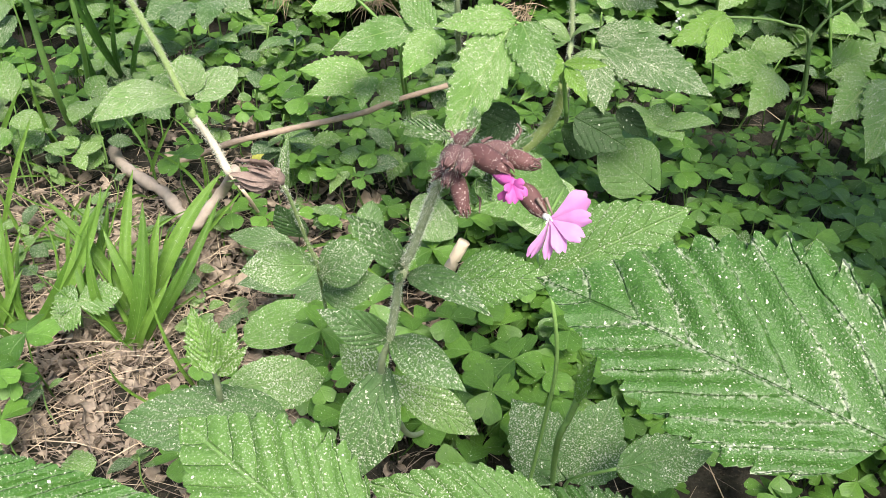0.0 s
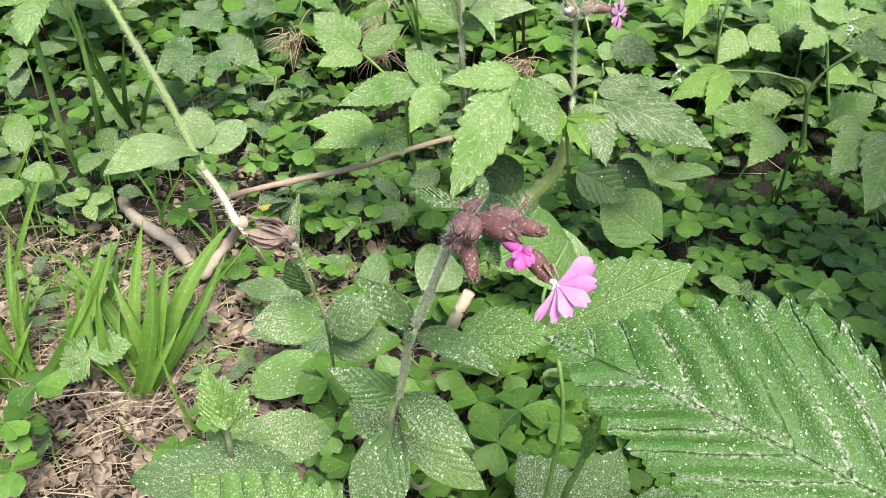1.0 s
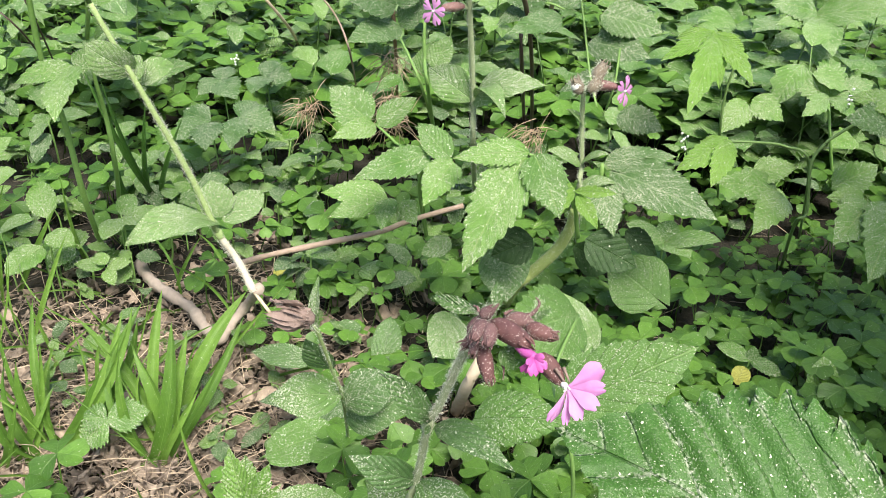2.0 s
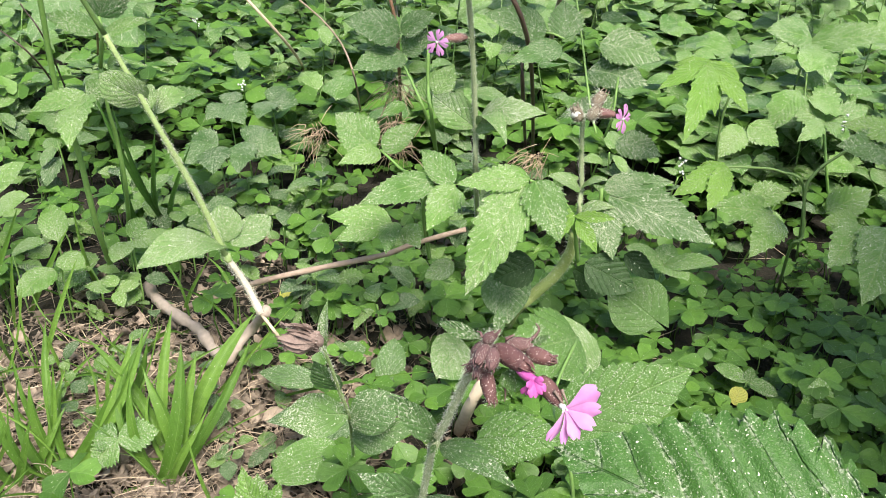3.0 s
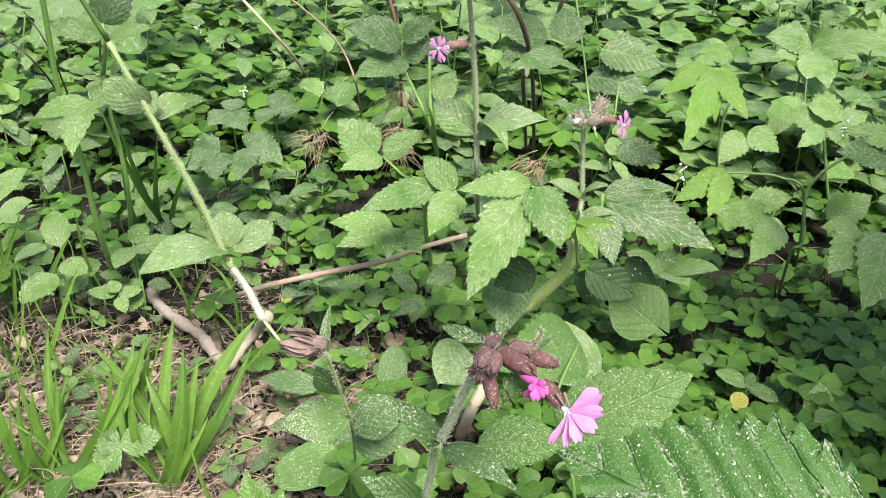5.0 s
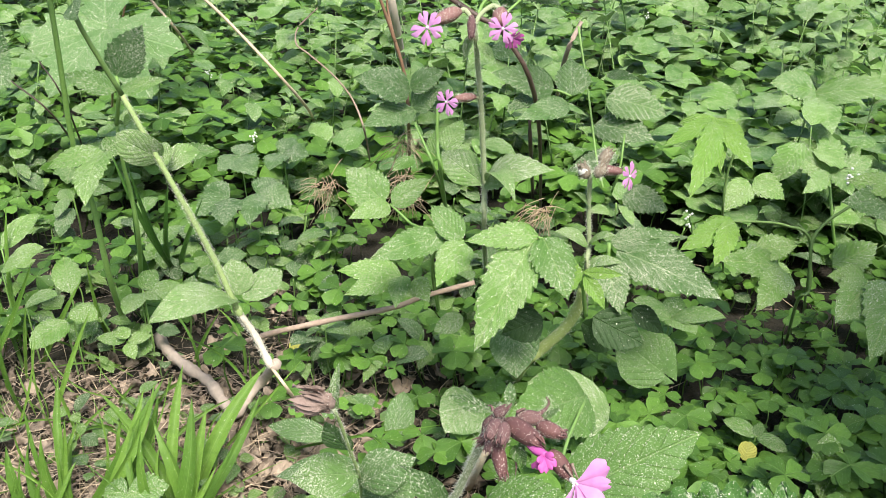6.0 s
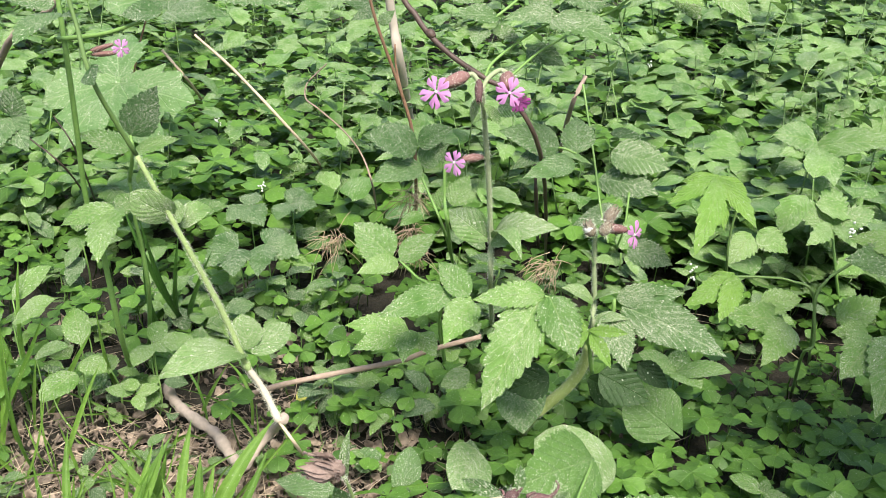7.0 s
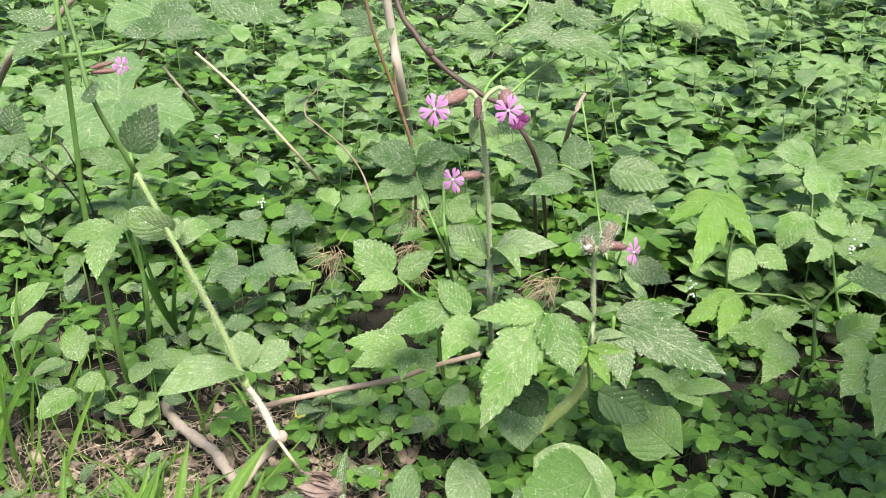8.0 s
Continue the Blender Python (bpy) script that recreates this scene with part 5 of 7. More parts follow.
leaf(t, (0.0338, 0.6715, 0.2287), (0.0004, 0.6827, 0.2485), 0.0272, CAMP, "leaf", "", shape="camp", teeth=0, rows=16, fold=0.2, arch=0.1, up=(-0.2, -0.8, 0.5))
leaf(t, (0.0364, 0.6677, 0.2319), (0.0595, 0.6264, 0.2330), 0.0162, CAMP, "leaf", "", shape="camp", teeth=0, rows=16, fold=0.3, arch=0.3, up=(0.3, -0.6, 0.8))
leaf(t, (0.0361, 0.6804, 0.1851), (0.0269, 0.6641, 0.1999), 0.0125, CAMP, "leaf", "", shape="oval", teeth=0, rows=10)
leaf(t, (0.0371, 0.6805, 0.1851), (0.0468, 0.6660, 0.2003), 0.0125, CAMP, "leaf", "", shape="oval", teeth=0, rows=10)
c = blob(t, (0.0148, 0.6358, 0.3660), (-0.0004, 0.6198, 0.3621), 0.0099, CALYX_PALE, "calyx", "hairy brown-red flower tube", 0.4, 10, 0.5)
hairs(c, [(0.0148, 0.6358, 0.3660), (-0.0004, 0.6198, 0.3621)], 0.0046, 220, 0.0022, 0.00012, 4)
flower(t, (-0.0046, 0.6117, 0.3593), (-0.35, -0.85, 0.2), 0.0118, 20)
c = blob(t, (0.0425, 0.6386, 0.3674), (0.0413, 0.6247, 0.3605), 0.0107, CALYX_PALE, "calyx", "hairy brown-red flower tube", 0.4, 10, 0.6)
hairs(c, [(0.0425, 0.6386, 0.3674), (0.0413, 0.6247, 0.3605)], 0.0050, 220, 0.0022, 0.00012, 5)
flower(t, (0.0442, 0.6178, 0.3592), (0.12, -0.9, 0.1), 0.0103, 50)
flower(t, (0.0506, 0.6237, 0.3514), (0.5, -0.7, -0.3), 0.0072, 0, 5, PETAL_DEEP, None, 0.7, 0.9)
bud(t, (0.0229, 0.6294, 0.3647), (0.0235, 0.6224, 0.3509), 0.0057, BUD, "hanging dark bud", 120, 0.002, 0.0001)
stalk(t, [(0.0248, 0.6288, 0.3579), (0.0289, 0.6342, 0.3647), (0.0362, 0.6400, 0.3692), (0.0425, 0.6385, 0.3670)], 0.0015, 0.0019, STEM_GREY, "stalk")
stalk(t, [(0.0248, 0.6288, 0.3579), (0.0212, 0.6342, 0.3636), (0.0178, 0.6372, 0.3662), (0.0140, 0.6356, 0.3657)], 0.0015, 0.0019, STEM_GREY, "stalk")
c = blob(t, (0.0266, 0.6493, 0.3033), (0.0126, 0.6379, 0.3049), 0.0065, CALYX_PALE, "calyx", "hairy brown-red flower tube", 0.5, 10, 0.45)
hairs(c, [(0.0266, 0.6493, 0.3033), (0.0126, 0.6379, 0.3049)], 0.0028, 200, 0.002, 0.00008, 6)
stalk(t, [(0.0307, 0.6530, 0.3010), (0.0258, 0.6492, 0.3032)], 0.0012, 0.0012, STEM_GREY, "stalk")
flower(t, (0.0073, 0.6327, 0.3038), (-0.5, -0.8, 0.1), 0.0096, -30)
leaf(t, (0.0308, 0.6520, 0.2987), (0.0380, 0.6460, 0.3088), 0.0057, CAMP, "leaf", "", shape="camp", teeth=0, rows=10)
leaf(t, (0.0248, 0.6312, 0.3534), (0.0184, 0.6328, 0.3326), 0.0093, CAMP, "leaf", "", shape="camp", teeth=0, rows=12)
leaf(t, (0.0273, 0.6341, 0.3468), (0.0391, 0.6242, 0.3341), 0.0085, CAMP, "leaf", "", shape="camp", teeth=0, rows=12)

t = thing("red_campion", "shorter red campion with woolly buds and one flower", "red campion", (0.1475, 0.8596, 0.0000), "red campions")
campion_stem(t, [(0.1444, 0.8480, 0.0000), (0.1194, 0.6639, 0.1560), (0.1192, 0.6655, 0.1855), (0.1163, 0.6667, 0.2143), (0.1143, 0.6621, 0.2424)], 0.0024, 0.0019, 700)
for a, b, w, m in (((0.1114, 0.6567, 0.2431), (0.1070, 0.6557, 0.2543), 0.0094, BUD_GREEN), ((0.1212, 0.6633, 0.2516), (0.1278, 0.6647, 0.2638), 0.0094, BUD_GREEN), ((0.1176, 0.6530, 0.2460), (0.1233, 0.6524, 0.2562), 0.0085, BUD_GREEN)):
    bud(t, a, b, w, m, "woolly green and brown bud", 260, 0.003, 0.00012)
c = blob(t, (0.1185, 0.6580, 0.2499), (0.1362, 0.6514, 0.2515), 0.0076, CALYX_PALE, "calyx", "reddish flower tube", 0.5, 10, 0.4)
hairs(c, [(0.1185, 0.6580, 0.2499), (0.1362, 0.6514, 0.2515)], 0.0032, 240, 0.002, 0.00008, 7)
flower(t, (0.1411, 0.6459, 0.2504), (0.8, -0.55, 0.1), 0.0105, 40)
blob(t, (0.1059, 0.6557, 0.2469), (0.1105, 0.6537, 0.2517), 0.0067, WHITE, "bud", "white woolly bud", 0.6, 0, 0.6)
for a, b, w in (((0.1186, 0.6633, 0.1856), (0.1371, 0.6513, 0.1999), 0.0114), ((0.1178, 0.6626, 0.1840), (0.0919, 0.6576, 0.1976), 0.0176), ((0.1171, 0.6667, 0.2144), (0.1026, 0.6611, 0.2294), 0.0088), ((0.1179, 0.6584, 0.1691), (0.1448, 0.6527, 0.1762), 0.0132)):
    leaf(t, a, b, w, CAMP, "leaf", "", shape="camp", teeth=0, rows=14, fold=0.25, arch=0.12)

t = thing("red_campion", "leaning red campion with a long hairy pale stem", "red campion", (-0.1185, 0.6734, 0.0000), "red campions")
ls = [(-0.1176, 0.6695, 0.0000), (-0.1127, 0.6102, 0.0665), (-0.1273, 0.6177, 0.0818), (-0.1423, 0.6306, 0.1021), (-0.1547, 0.6287, 0.1257), (-0.1653, 0.6239, 0.1675), (-0.1776, 0.6191, 0.2047), (-0.1891, 0.6145, 0.2372), (-0.2170, 0.6125, 0.3042), (-0.2307, 0.5916, 0.3602), (-0.2396, 0.5965, 0.3990), (-0.2491, 0.6011, 0.4373)]
stalk(t, ls[:3], 0.0014, 0.0014, STRAW, "root_stock", "dry split lower stem", 8, 0.1)
stalk(t, ls[2:5], 0.0029, 0.0025, STEM_PALE, "stem", "pale dry lower stem", 12, 0.1)
blob(t, (-0.1572, 0.6303, 0.1298), (-0.1525, 0.6284, 0.1219), 0.0077, STEM_HAIRY, "node", "swollen stem joint", 0.6, 0, 0.6)
stalk(t, ls[4:9], 0.0025, 0.0018, STEM_HAIRY, "stem", "green hairy upper stem", 10, 0.02)
stalk(t, ls[8:], 0.0018, 0.0013, STEM_DARK, "stem", "dark green stem top", 10, 0.02)
hairs(t, ls[2:9], (0.0029, 0.0018), 4200, 0.0024, 0.00007, 19)
leaf(t, (-0.1541, 0.6302, 0.1342), (-0.2046, 0.5776, 0.1432), 0.0342, CAMP, "leaf", "", shape="camp", teeth=0, rows=18, cols=6, fold=0.05, arch=0.2, up=(-0.1, -0.5, 0.8), wave=0.09)
leaf(t, (-0.1541, 0.6337, 0.1373), (-0.1607, 0.6446, 0.1642), 0.0262, CAMP, "leaf", "", shape="oval", teeth=0, rows=18, fold=0.3, up=(0.4, -0.9, 0.2))
leaf(t, (-0.1512, 0.6331, 0.1353), (-0.1259, 0.6619, 0.1470), 0.0229, CAMP, "leaf", "", shape="oval", teeth=0, rows=18, fold=0.1, up=(0.1, -0.8, 0.5))
leaf(t, (-0.1970, 0.6180, 0.2570), (-0.2203, 0.6016, 0.2794), 0.0252, CAMP, "leaf", "", shape="round", teeth=0, rows=18, cols=6, fold=0.1, arch=0.12, up=(-0.1, -0.9, 0.3))
leaf(t, (-0.1918, 0.6145, 0.2529), (-0.2026, 0.6285, 0.2624), 0.0174, CAMP, "leaf", "", shape="round", teeth=0, rows=14, up=(0, -0.9, 0.3))
leaf(t, (-0.1971, 0.6295, 0.2432), (-0.1774, 0.6435, 0.2544), 0.0196, CAMP, "leaf", "", shape="oval", teeth=0, rows=18, arch=0.25, fold=0.2, up=(-0.4, -0.8, 0.4))
leaf(t, (-0.2308, 0.5907, 0.3710), (-0.2200, 0.5722, 0.3638), 0.0162, RASP_DARK, "leaf", "", shape="camp", teeth=0, rows=12, up=(0, -0.9, 0.2))
for a, b, w in (((-0.2386, 0.6091, 0.3773), (-0.2227, 0.6104, 0.3823), 0.0050), ((-0.2386, 0.6102, 0.3748), (-0.2214, 0.6102, 0.3767), 0.0057)):
    c = blob(t, a, b, w * 0.7, CALYX_PALE, "calyx", "brown-red flower tube", 0.5, 10, 0.4)
    hairs(c, [a, b], w * 0.3, 160, 0.0016, 0.00006, int(w * 1e5))
flower(t, (-0.2164, 0.6079, 0.3804), (0.8, -0.5, 0.1), 0.0065, 15)
stalk(t, [(-0.2362, 0.5947, 0.3736), (-0.2391, 0.6032, 0.3763), (-0.2378, 0.6089, 0.3767)], 0.0011, 0.0011, STEM, "stalk")

# campion rosette low behind the withered one
t = thing("red_campion", "low rosette of broad speckled campion leaves on litter", "red campion", (-0.0406, 0.5979, 0.0000), "red campions")
for a, b, w, sh in (((-0.0704, 0.5745, 0.0500), (-0.1254, 0.5903, 0.0450), 0.0197, "camp"), ((-0.0396, 0.5419, 0.0500), (-0.1031, 0.5261, 0.0500), 0.0243, "camp"), ((-0.0566, 0.5346, 0.0300), (-0.0760, 0.4933, 0.0300), 0.0299, "round"),
                    ((-0.0240, 0.5933, 0.0300), (-0.0210, 0.6276, 0.0600), 0.0244, "oval"), ((0.0267, 0.6182, 0.0300), (0.0269, 0.6430, 0.0600), 0.0220, "oval"), ((-0.0313, 0.5480, 0.0500), (-0.0334, 0.5585, 0.0700), 0.0099, "camp"),
                    ((-0.0352, 0.5411, 0.0500), (-0.0635, 0.5126, 0.0400), 0.0178, "camp"), ((-0.0699, 0.6356, 0.0300), (-0.0462, 0.6389, 0.0400), 0.0210, "oval")):
    leaf(t, a, b, w, CAMP_NEAR, "leaf", "", shape=sh, teeth=0, rows=16, cols=6, pleat=0.02, fold=0.15, arch=0.1, up=(0, -0.55, 0.85), wave=0.06)
stalk(t, [(-0.0406, 0.5979, 0.0000), (-0.0354, 0.5423, 0.0500)], 0.002, 0.0018, STEM_GREY, "stem")


# ---- tall herb stems and raspberry canes behind ----
def herb(label, base, category="herb", group="", name="tall_herb"):
    return thing(name, label, category, base, group)


t = herb("tall green herb stem with dusty toothed leaves", (-0.3264, 0.7830, 0.0000))
stalk(t, [(-0.3212, 0.7762, 0.0000), (-0.2866, 0.6886, 0.1123), (-0.2854, 0.6775, 0.1884), (-0.2837, 0.6595, 0.2482), (-0.2746, 0.6434, 0.3110), (-0.2696, 0.6352, 0.3676), (-0.2712, 0.6378, 0.4254)], 0.0027, 0.0017, STEM, "stem", "", 9)
stalk(t, [(-0.2732, 0.6344, 0.3792), (-0.2325, 0.6246, 0.3869), (-0.1914, 0.6235, 0.4020)], 0.0019, 0.0011, STEM, "stalk")
leaf(t, (-0.1906, 0.6235, 0.4020), (-0.1380, 0.5967, 0.4057), 0.0229, RASP_DARK, "leaf", "", up=(0, -0.6, 0.8))
leaf(t, (-0.1914, 0.6239, 0.4030), (-0.2209, 0.6200, 0.3995), 0.0191, RASP_DARK, "leaf", "", up=(0, -0.6, 0.8))
leaf(t, (-0.1926, 0.6241, 0.4037), (-0.1841, 0.6530, 0.4189), 0.0267, RASP_DARK, "leaf", "", up=(0, -0.8, 0.5))
leaf(t, (-0.1544, 0.6262, 0.4269), (-0.0951, 0.5932, 0.4149), 0.0314, RASP_DARK, "leaf", "", up=(0, -0.75, 0.6), teeth=9, tooth=0.16)
leaf(t, (-0.2628, 0.6170, 0.4004), (-0.2685, 0.5677, 0.3880), 0.0229, RASP_DARK, "leaf", "", up=(0, -0.6, 0.8), teeth=8, tooth=0.14)
leaf(t, (-0.2639, 0.6191, 0.4056), (-0.2917, 0.6078, 0.4100), 0.0169, RASP_DARK, "leaf", "", up=(0, -0.7, 0.7))
leaf(t, (-0.2633, 0.6154, 0.3968), (-0.2390, 0.5977, 0.4018), 0.0098, RASP_DARK, "leaf", "")
leaf(t, (-0.2836, 0.5779, 0.3382), (-0.2770, 0.5772, 0.3608), 0.0236, RASP_DARK, "leaf", "", up=(0, -0.9, 0.3))
leaf(t, (-0.2836, 0.5776, 0.3375), (-0.2794, 0.5387, 0.3221), 0.0266, RASP_DARK, "leaf", "", up=(0, -0.8, 0.5))
leaf(t, (-0.2836, 0.5776, 0.3375), (-0.2548, 0.5426, 0.3266), 0.0214, RASP_DARK, "leaf", "", up=(0.2, -0.8, 0.5))
t = herb("herb with drooping dusted leaves and a stout green stem", (-0.3359, 0.8445, 0.0000))
stalk(t, [(-0.3313, 0.8331, 0.0000), (-0.2706, 0.7196, 0.1309), (-0.2628, 0.7016, 0.1895), (-0.2615, 0.6926, 0.2193), (-0.2594, 0.6868, 0.2564)], 0.0023, 0.0014, STEM, "stem", "", 9)
leaf(t, (-0.2620, 0.6589, 0.2426), (-0.2499, 0.5978, 0.2249), 0.0311, RASP, "leaf", "", up=(-0.1, -0.8, 0.6), teeth=9, tooth=0.12)
leaf(t, (-0.2599, 0.6594, 0.2434), (-0.2933, 0.6322, 0.2372), 0.0208, RASP, "leaf", "", up=(0, -0.6, 0.8), teeth=9, tooth=0.12)
leaf(t, (-0.2598, 0.6591, 0.2426), (-0.2449, 0.6648, 0.2532), 0.0173, RASP, "leaf", "", up=(0, -0.8, 0.5), teeth=9, tooth=0.12)
leaf(t, (-0.2210, 0.6981, 0.2246), (-0.1776, 0.6861, 0.2393), 0.0223, RASP, "leaf", "", up=(0, -0.6, 0.8), teeth=9, tooth=0.14)
leaf(t, (-0.2433, 0.6639, 0.3021), (-0.2208, 0.6710, 0.3401), 0.0285, RASP_DARK, "leaf", "", up=(0.3, -0.9, 0.2), teeth=9, tooth=0.1)
leaf(t, (-0.2436, 0.6595, 0.2917), (-0.2794, 0.6513, 0.3050), 0.0208, RASP, "leaf", "", up=(0, -0.6, 0.8))
leaf(t, (-0.2400, 0.6591, 0.2902), (-0.2015, 0.6570, 0.3036), 0.0156, RASP, "leaf", "", up=(0, -0.6, 0.8))
leaf(t, (-0.2540, 0.6873, 0.2566), (-0.2377, 0.6828, 0.2686), 0.0134, LIME, "leaf", "", up=(0, -0.6, 0.8), teeth=6)
stalk(t, [(-0.2594, 0.6868, 0.2564), (-0.2409, 0.6590, 0.2902), (-0.2433, 0.6639, 0.3021)], 0.0018, 0.0013, STEM, "stalk")
# low leaves on the left
t = thing("young_herb", "young herb with folded pale green leaves on bare soil", "herb", (-0.3144, 0.7533, 0.0000), "low herbs")
for a, b, w in (((-0.2820, 0.6907, 0.0500), (-0.3106, 0.6917, 0.0500), 0.0173), ((-0.2794, 0.6882, 0.0500), (-0.2619, 0.7026, 0.0500), 0.0153), ((-0.2790, 0.6861, 0.0550), (-0.2906, 0.6975, 0.0600), 0.0132), ((-0.2787, 0.6865, 0.0500), (-0.2690, 0.6757, 0.0400), 0.0132)):
    leaf(t, a, b, w, HOP, "leaf", "", teeth=7, tooth=0.1)
stalk(t, [(-0.3029, 0.7301, 0.0000), (-0.2817, 0.6919, 0.0480)], 0.0012, 0.001, STEM, "stem")
t = thing("dead_nettle", "herb with rounded toothed leaves beside a root", "herb", (-0.3357, 0.8568, 0.0000), "low herbs")
for a, b, w in (((-0.2771, 0.7293, 0.0781), (-0.2298, 0.7161, 0.0892), 0.0261), ((-0.2803, 0.7290, 0.0780), (-0.2809, 0.6947, 0.0744), 0.0209), ((-0.2783, 0.7302, 0.0805), (-0.2706, 0.7474, 0.0938), 0.0209), ((-0.4209, 0.7507, 0.1046), (-0.3902, 0.7753, 0.1309), 0.0270),
                ((-0.4087, 0.7256, 0.0946), (-0.3654, 0.7289, 0.1196), 0.0264), ((-0.3397, 0.7149, 0.0817), (-0.3575, 0.7444, 0.1032), 0.0253), ((-0.3806, 0.7071, 0.0712), (-0.3412, 0.6962, 0.0894), 0.0209), ((-0.3338, 0.6879, 0.0685), (-0.3481, 0.6502, 0.0594), 0.0301), ((-0.3293, 0.6923, 0.0780), (-0.3015, 0.6822, 0.0746), 0.0221)):
    leaf(t, a, b, w, HOP, "leaf", "", shape="oval", teeth=7, tooth=0.06, cols=4)
    stalk(t, [tuple(np.array(a) - (0, -0.004, np.array(a)[2])), tuple(np.array(a))], 0.0009, 0.0008, STEM, "stalk", "", 5)

# big pale maple leaf
t = thing("maple_seedling", "maple seedling with broad pale five-lobed leaves", "maple", (-0.6139, 1.4134, 0.0000))
lobed_leaf(t, (-0.3731, 0.9345, 0.2714), [((-0.3973, 1.0043, 0.3118), 0.0604), ((-0.2853, 0.9146, 0.2590), 0.0580), ((-0.4444, 0.9013, 0.2581), 0.0604), ((-0.2874, 0.8275, 0.2340), 0.0468), ((-0.3905, 0.8278, 0.2286), 0.0527)],
           MAPLE, "leaf", "", teeth=4, tooth=0.24, rows=28, pleat=0.02, fold=0.03, up=(0, -0.75, 0.65), cols=6)
lobed_leaf(t, (-0.4268, 1.1706, 0.3241), [((-0.4475, 1.2470, 0.3795), 0.0731), ((-0.3572, 1.1433, 0.3235), 0.0658), ((-0.4703, 1.1302, 0.3144), 0.0658)], MAPLE, "leaf", "", teeth=3, tooth=0.12, rows=20, pleat=0.02, fold=0.03, up=(0, -0.75, 0.65))
stalk(t, [(-0.6139, 1.4134, 0.0000), (-0.3881, 0.9627, 0.2123), (-0.3753, 0.9393, 0.2701)], 0.0015, 0.0012, CANE, "stem")
stalk(t, [(-0.6139, 1.4134, 0.0000), (-0.4652, 1.1825, 0.2314), (-0.4288, 1.1755, 0.3233)], 0.0015, 0.0012, CANE, "stem")

# dry stems
t = thing("dead_branch", "long tan dead stem leaning over the herbs", "dead branch", (-0.3020, 1.5253, 0.0000), "dead branches")
stalk(t, [(-0.2788, 1.4661, 0.0000), (-0.1913, 1.0282, 0.1750), (-0.2616, 0.9979, 0.2709), (-0.3076, 0.9917, 0.3163)], 0.0020, 0.0015, STRAW, "shaft", "", 7, 0.08)
t = thing("dead_branch", "short grey dead stem", "dead branch", (-0.6166, 1.8706, 0.0000), "dead branches")
stalk(t, [(-0.6148, 1.8468, 0.0000), (-0.4426, 1.3240, 0.1754), (-0.4701, 1.2921, 0.2338)], 0.0023, 0.0020, STRAW, "shaft", "", 7, 0.08)
t = thing("dead_branch", "brown leaning twig among dark leaves", "dead branch", (-0.9769, 1.5916, 0.0000), "dead branches")
stalk(t, [(-0.8666, 1.3737, 0.0000), (-0.3804, 0.7335, 0.3381), (-0.3387, 0.7302, 0.3736), (-0.3010, 0.7269, 0.4099)], 0.0032, 0.0027, BARK, "shaft", "", 7, 0.08)
t = thing("sapling", "thin pale-barked sapling trunk", "sapling", (-0.1968, 1.9963, 0.0000))
stalk(t, [(-0.1146, 1.4919, 0.0000), (-0.1059, 1.2107, 0.2290), (-0.1171, 1.1974, 0.3024), (-0.1300, 1.1919, 0.3943), (-0.1613, 1.2339, 0.5502)], 0.0066, 0.0055, TRUNK, "trunk", "", 12, 0.06)
t = thing("curled_vine", "thin brown curled dead vine", "vine", (-0.1614, 1.3196, 0.0000))
stalk(t, [(-0.1477, 1.2507, 0.0000), (-0.0948, 0.8971, 0.1815), (-0.1069, 0.9004, 0.2170), (-0.1250, 0.8989, 0.2427), (-0.1506, 0.8959, 0.2660), (-0.1631, 0.8985, 0.2747), (-0.1633, 0.9041, 0.2879), (-0.1537, 0.9095, 0.2987), (-0.1440, 0.9142, 0.3078)], 0.0012, 0.0007, STICK, "shaft", "", 6)

# raspberry canes
t = thing("raspberry_cane", "red-brown raspberry cane with dark dusted leaves", "raspberry", (-0.0916, 1.2589, 0.0000), "raspberry plants")
stalk(t, [(-0.0840, 1.1953, 0.0000), (-0.0435, 0.8390, 0.2143), (-0.0455, 0.8193, 0.2710), (-0.0576, 0.8148, 0.3139), (-0.0756, 0.8046, 0.3702), (-0.0868, 0.8019, 0.4173)], 0.0019, 0.0013, CANE, "stem", "", 8)
stalk(t, [(-0.0534, 0.8151, 0.3010), (-0.0604, 0.8205, 0.3279), (-0.0612, 0.8184, 0.3486)], 0.0013, 0.0008, CANE, "twig")
for a, b, w in (((-0.0372, 0.7947, 0.2628), (-0.0823, 0.7660, 0.2807), 0.0337), ((-0.0373, 0.7957, 0.2651), (-0.0061, 0.7948, 0.2827), 0.0221), ((-0.0354, 0.7984, 0.2455), (-0.0727, 0.7507, 0.2430), 0.0291), ((-0.0354, 0.7988, 0.2465), (-0.0085, 0.7983, 0.2657), 0.0251),
                ((-0.0763, 0.8186, 0.3776), (-0.0975, 0.8030, 0.3706), 0.0129), ((-0.0803, 0.8192, 0.3798), (-0.1148, 0.8415, 0.3876), 0.0179), ((-0.0736, 0.8140, 0.3662), (-0.0614, 0.8199, 0.3779), 0.0119)):
    leaf(t, a, b, w, RASP_DARK, "leaf", "", teeth=10, tooth=0.09, up=(0, -0.75, 0.6))
for a, b, w in (((-0.1227, 0.8799, 0.3768), (-0.1568, 0.8301, 0.3688), 0.0188), ((-0.1228, 0.8803, 0.3778), (-0.1471, 0.8932, 0.3872), 0.0192)):
    leaf(t, a, b, w, RASP, "leaf", "", teeth=9, tooth=0.1, up=(0, -0.7, 0.7))
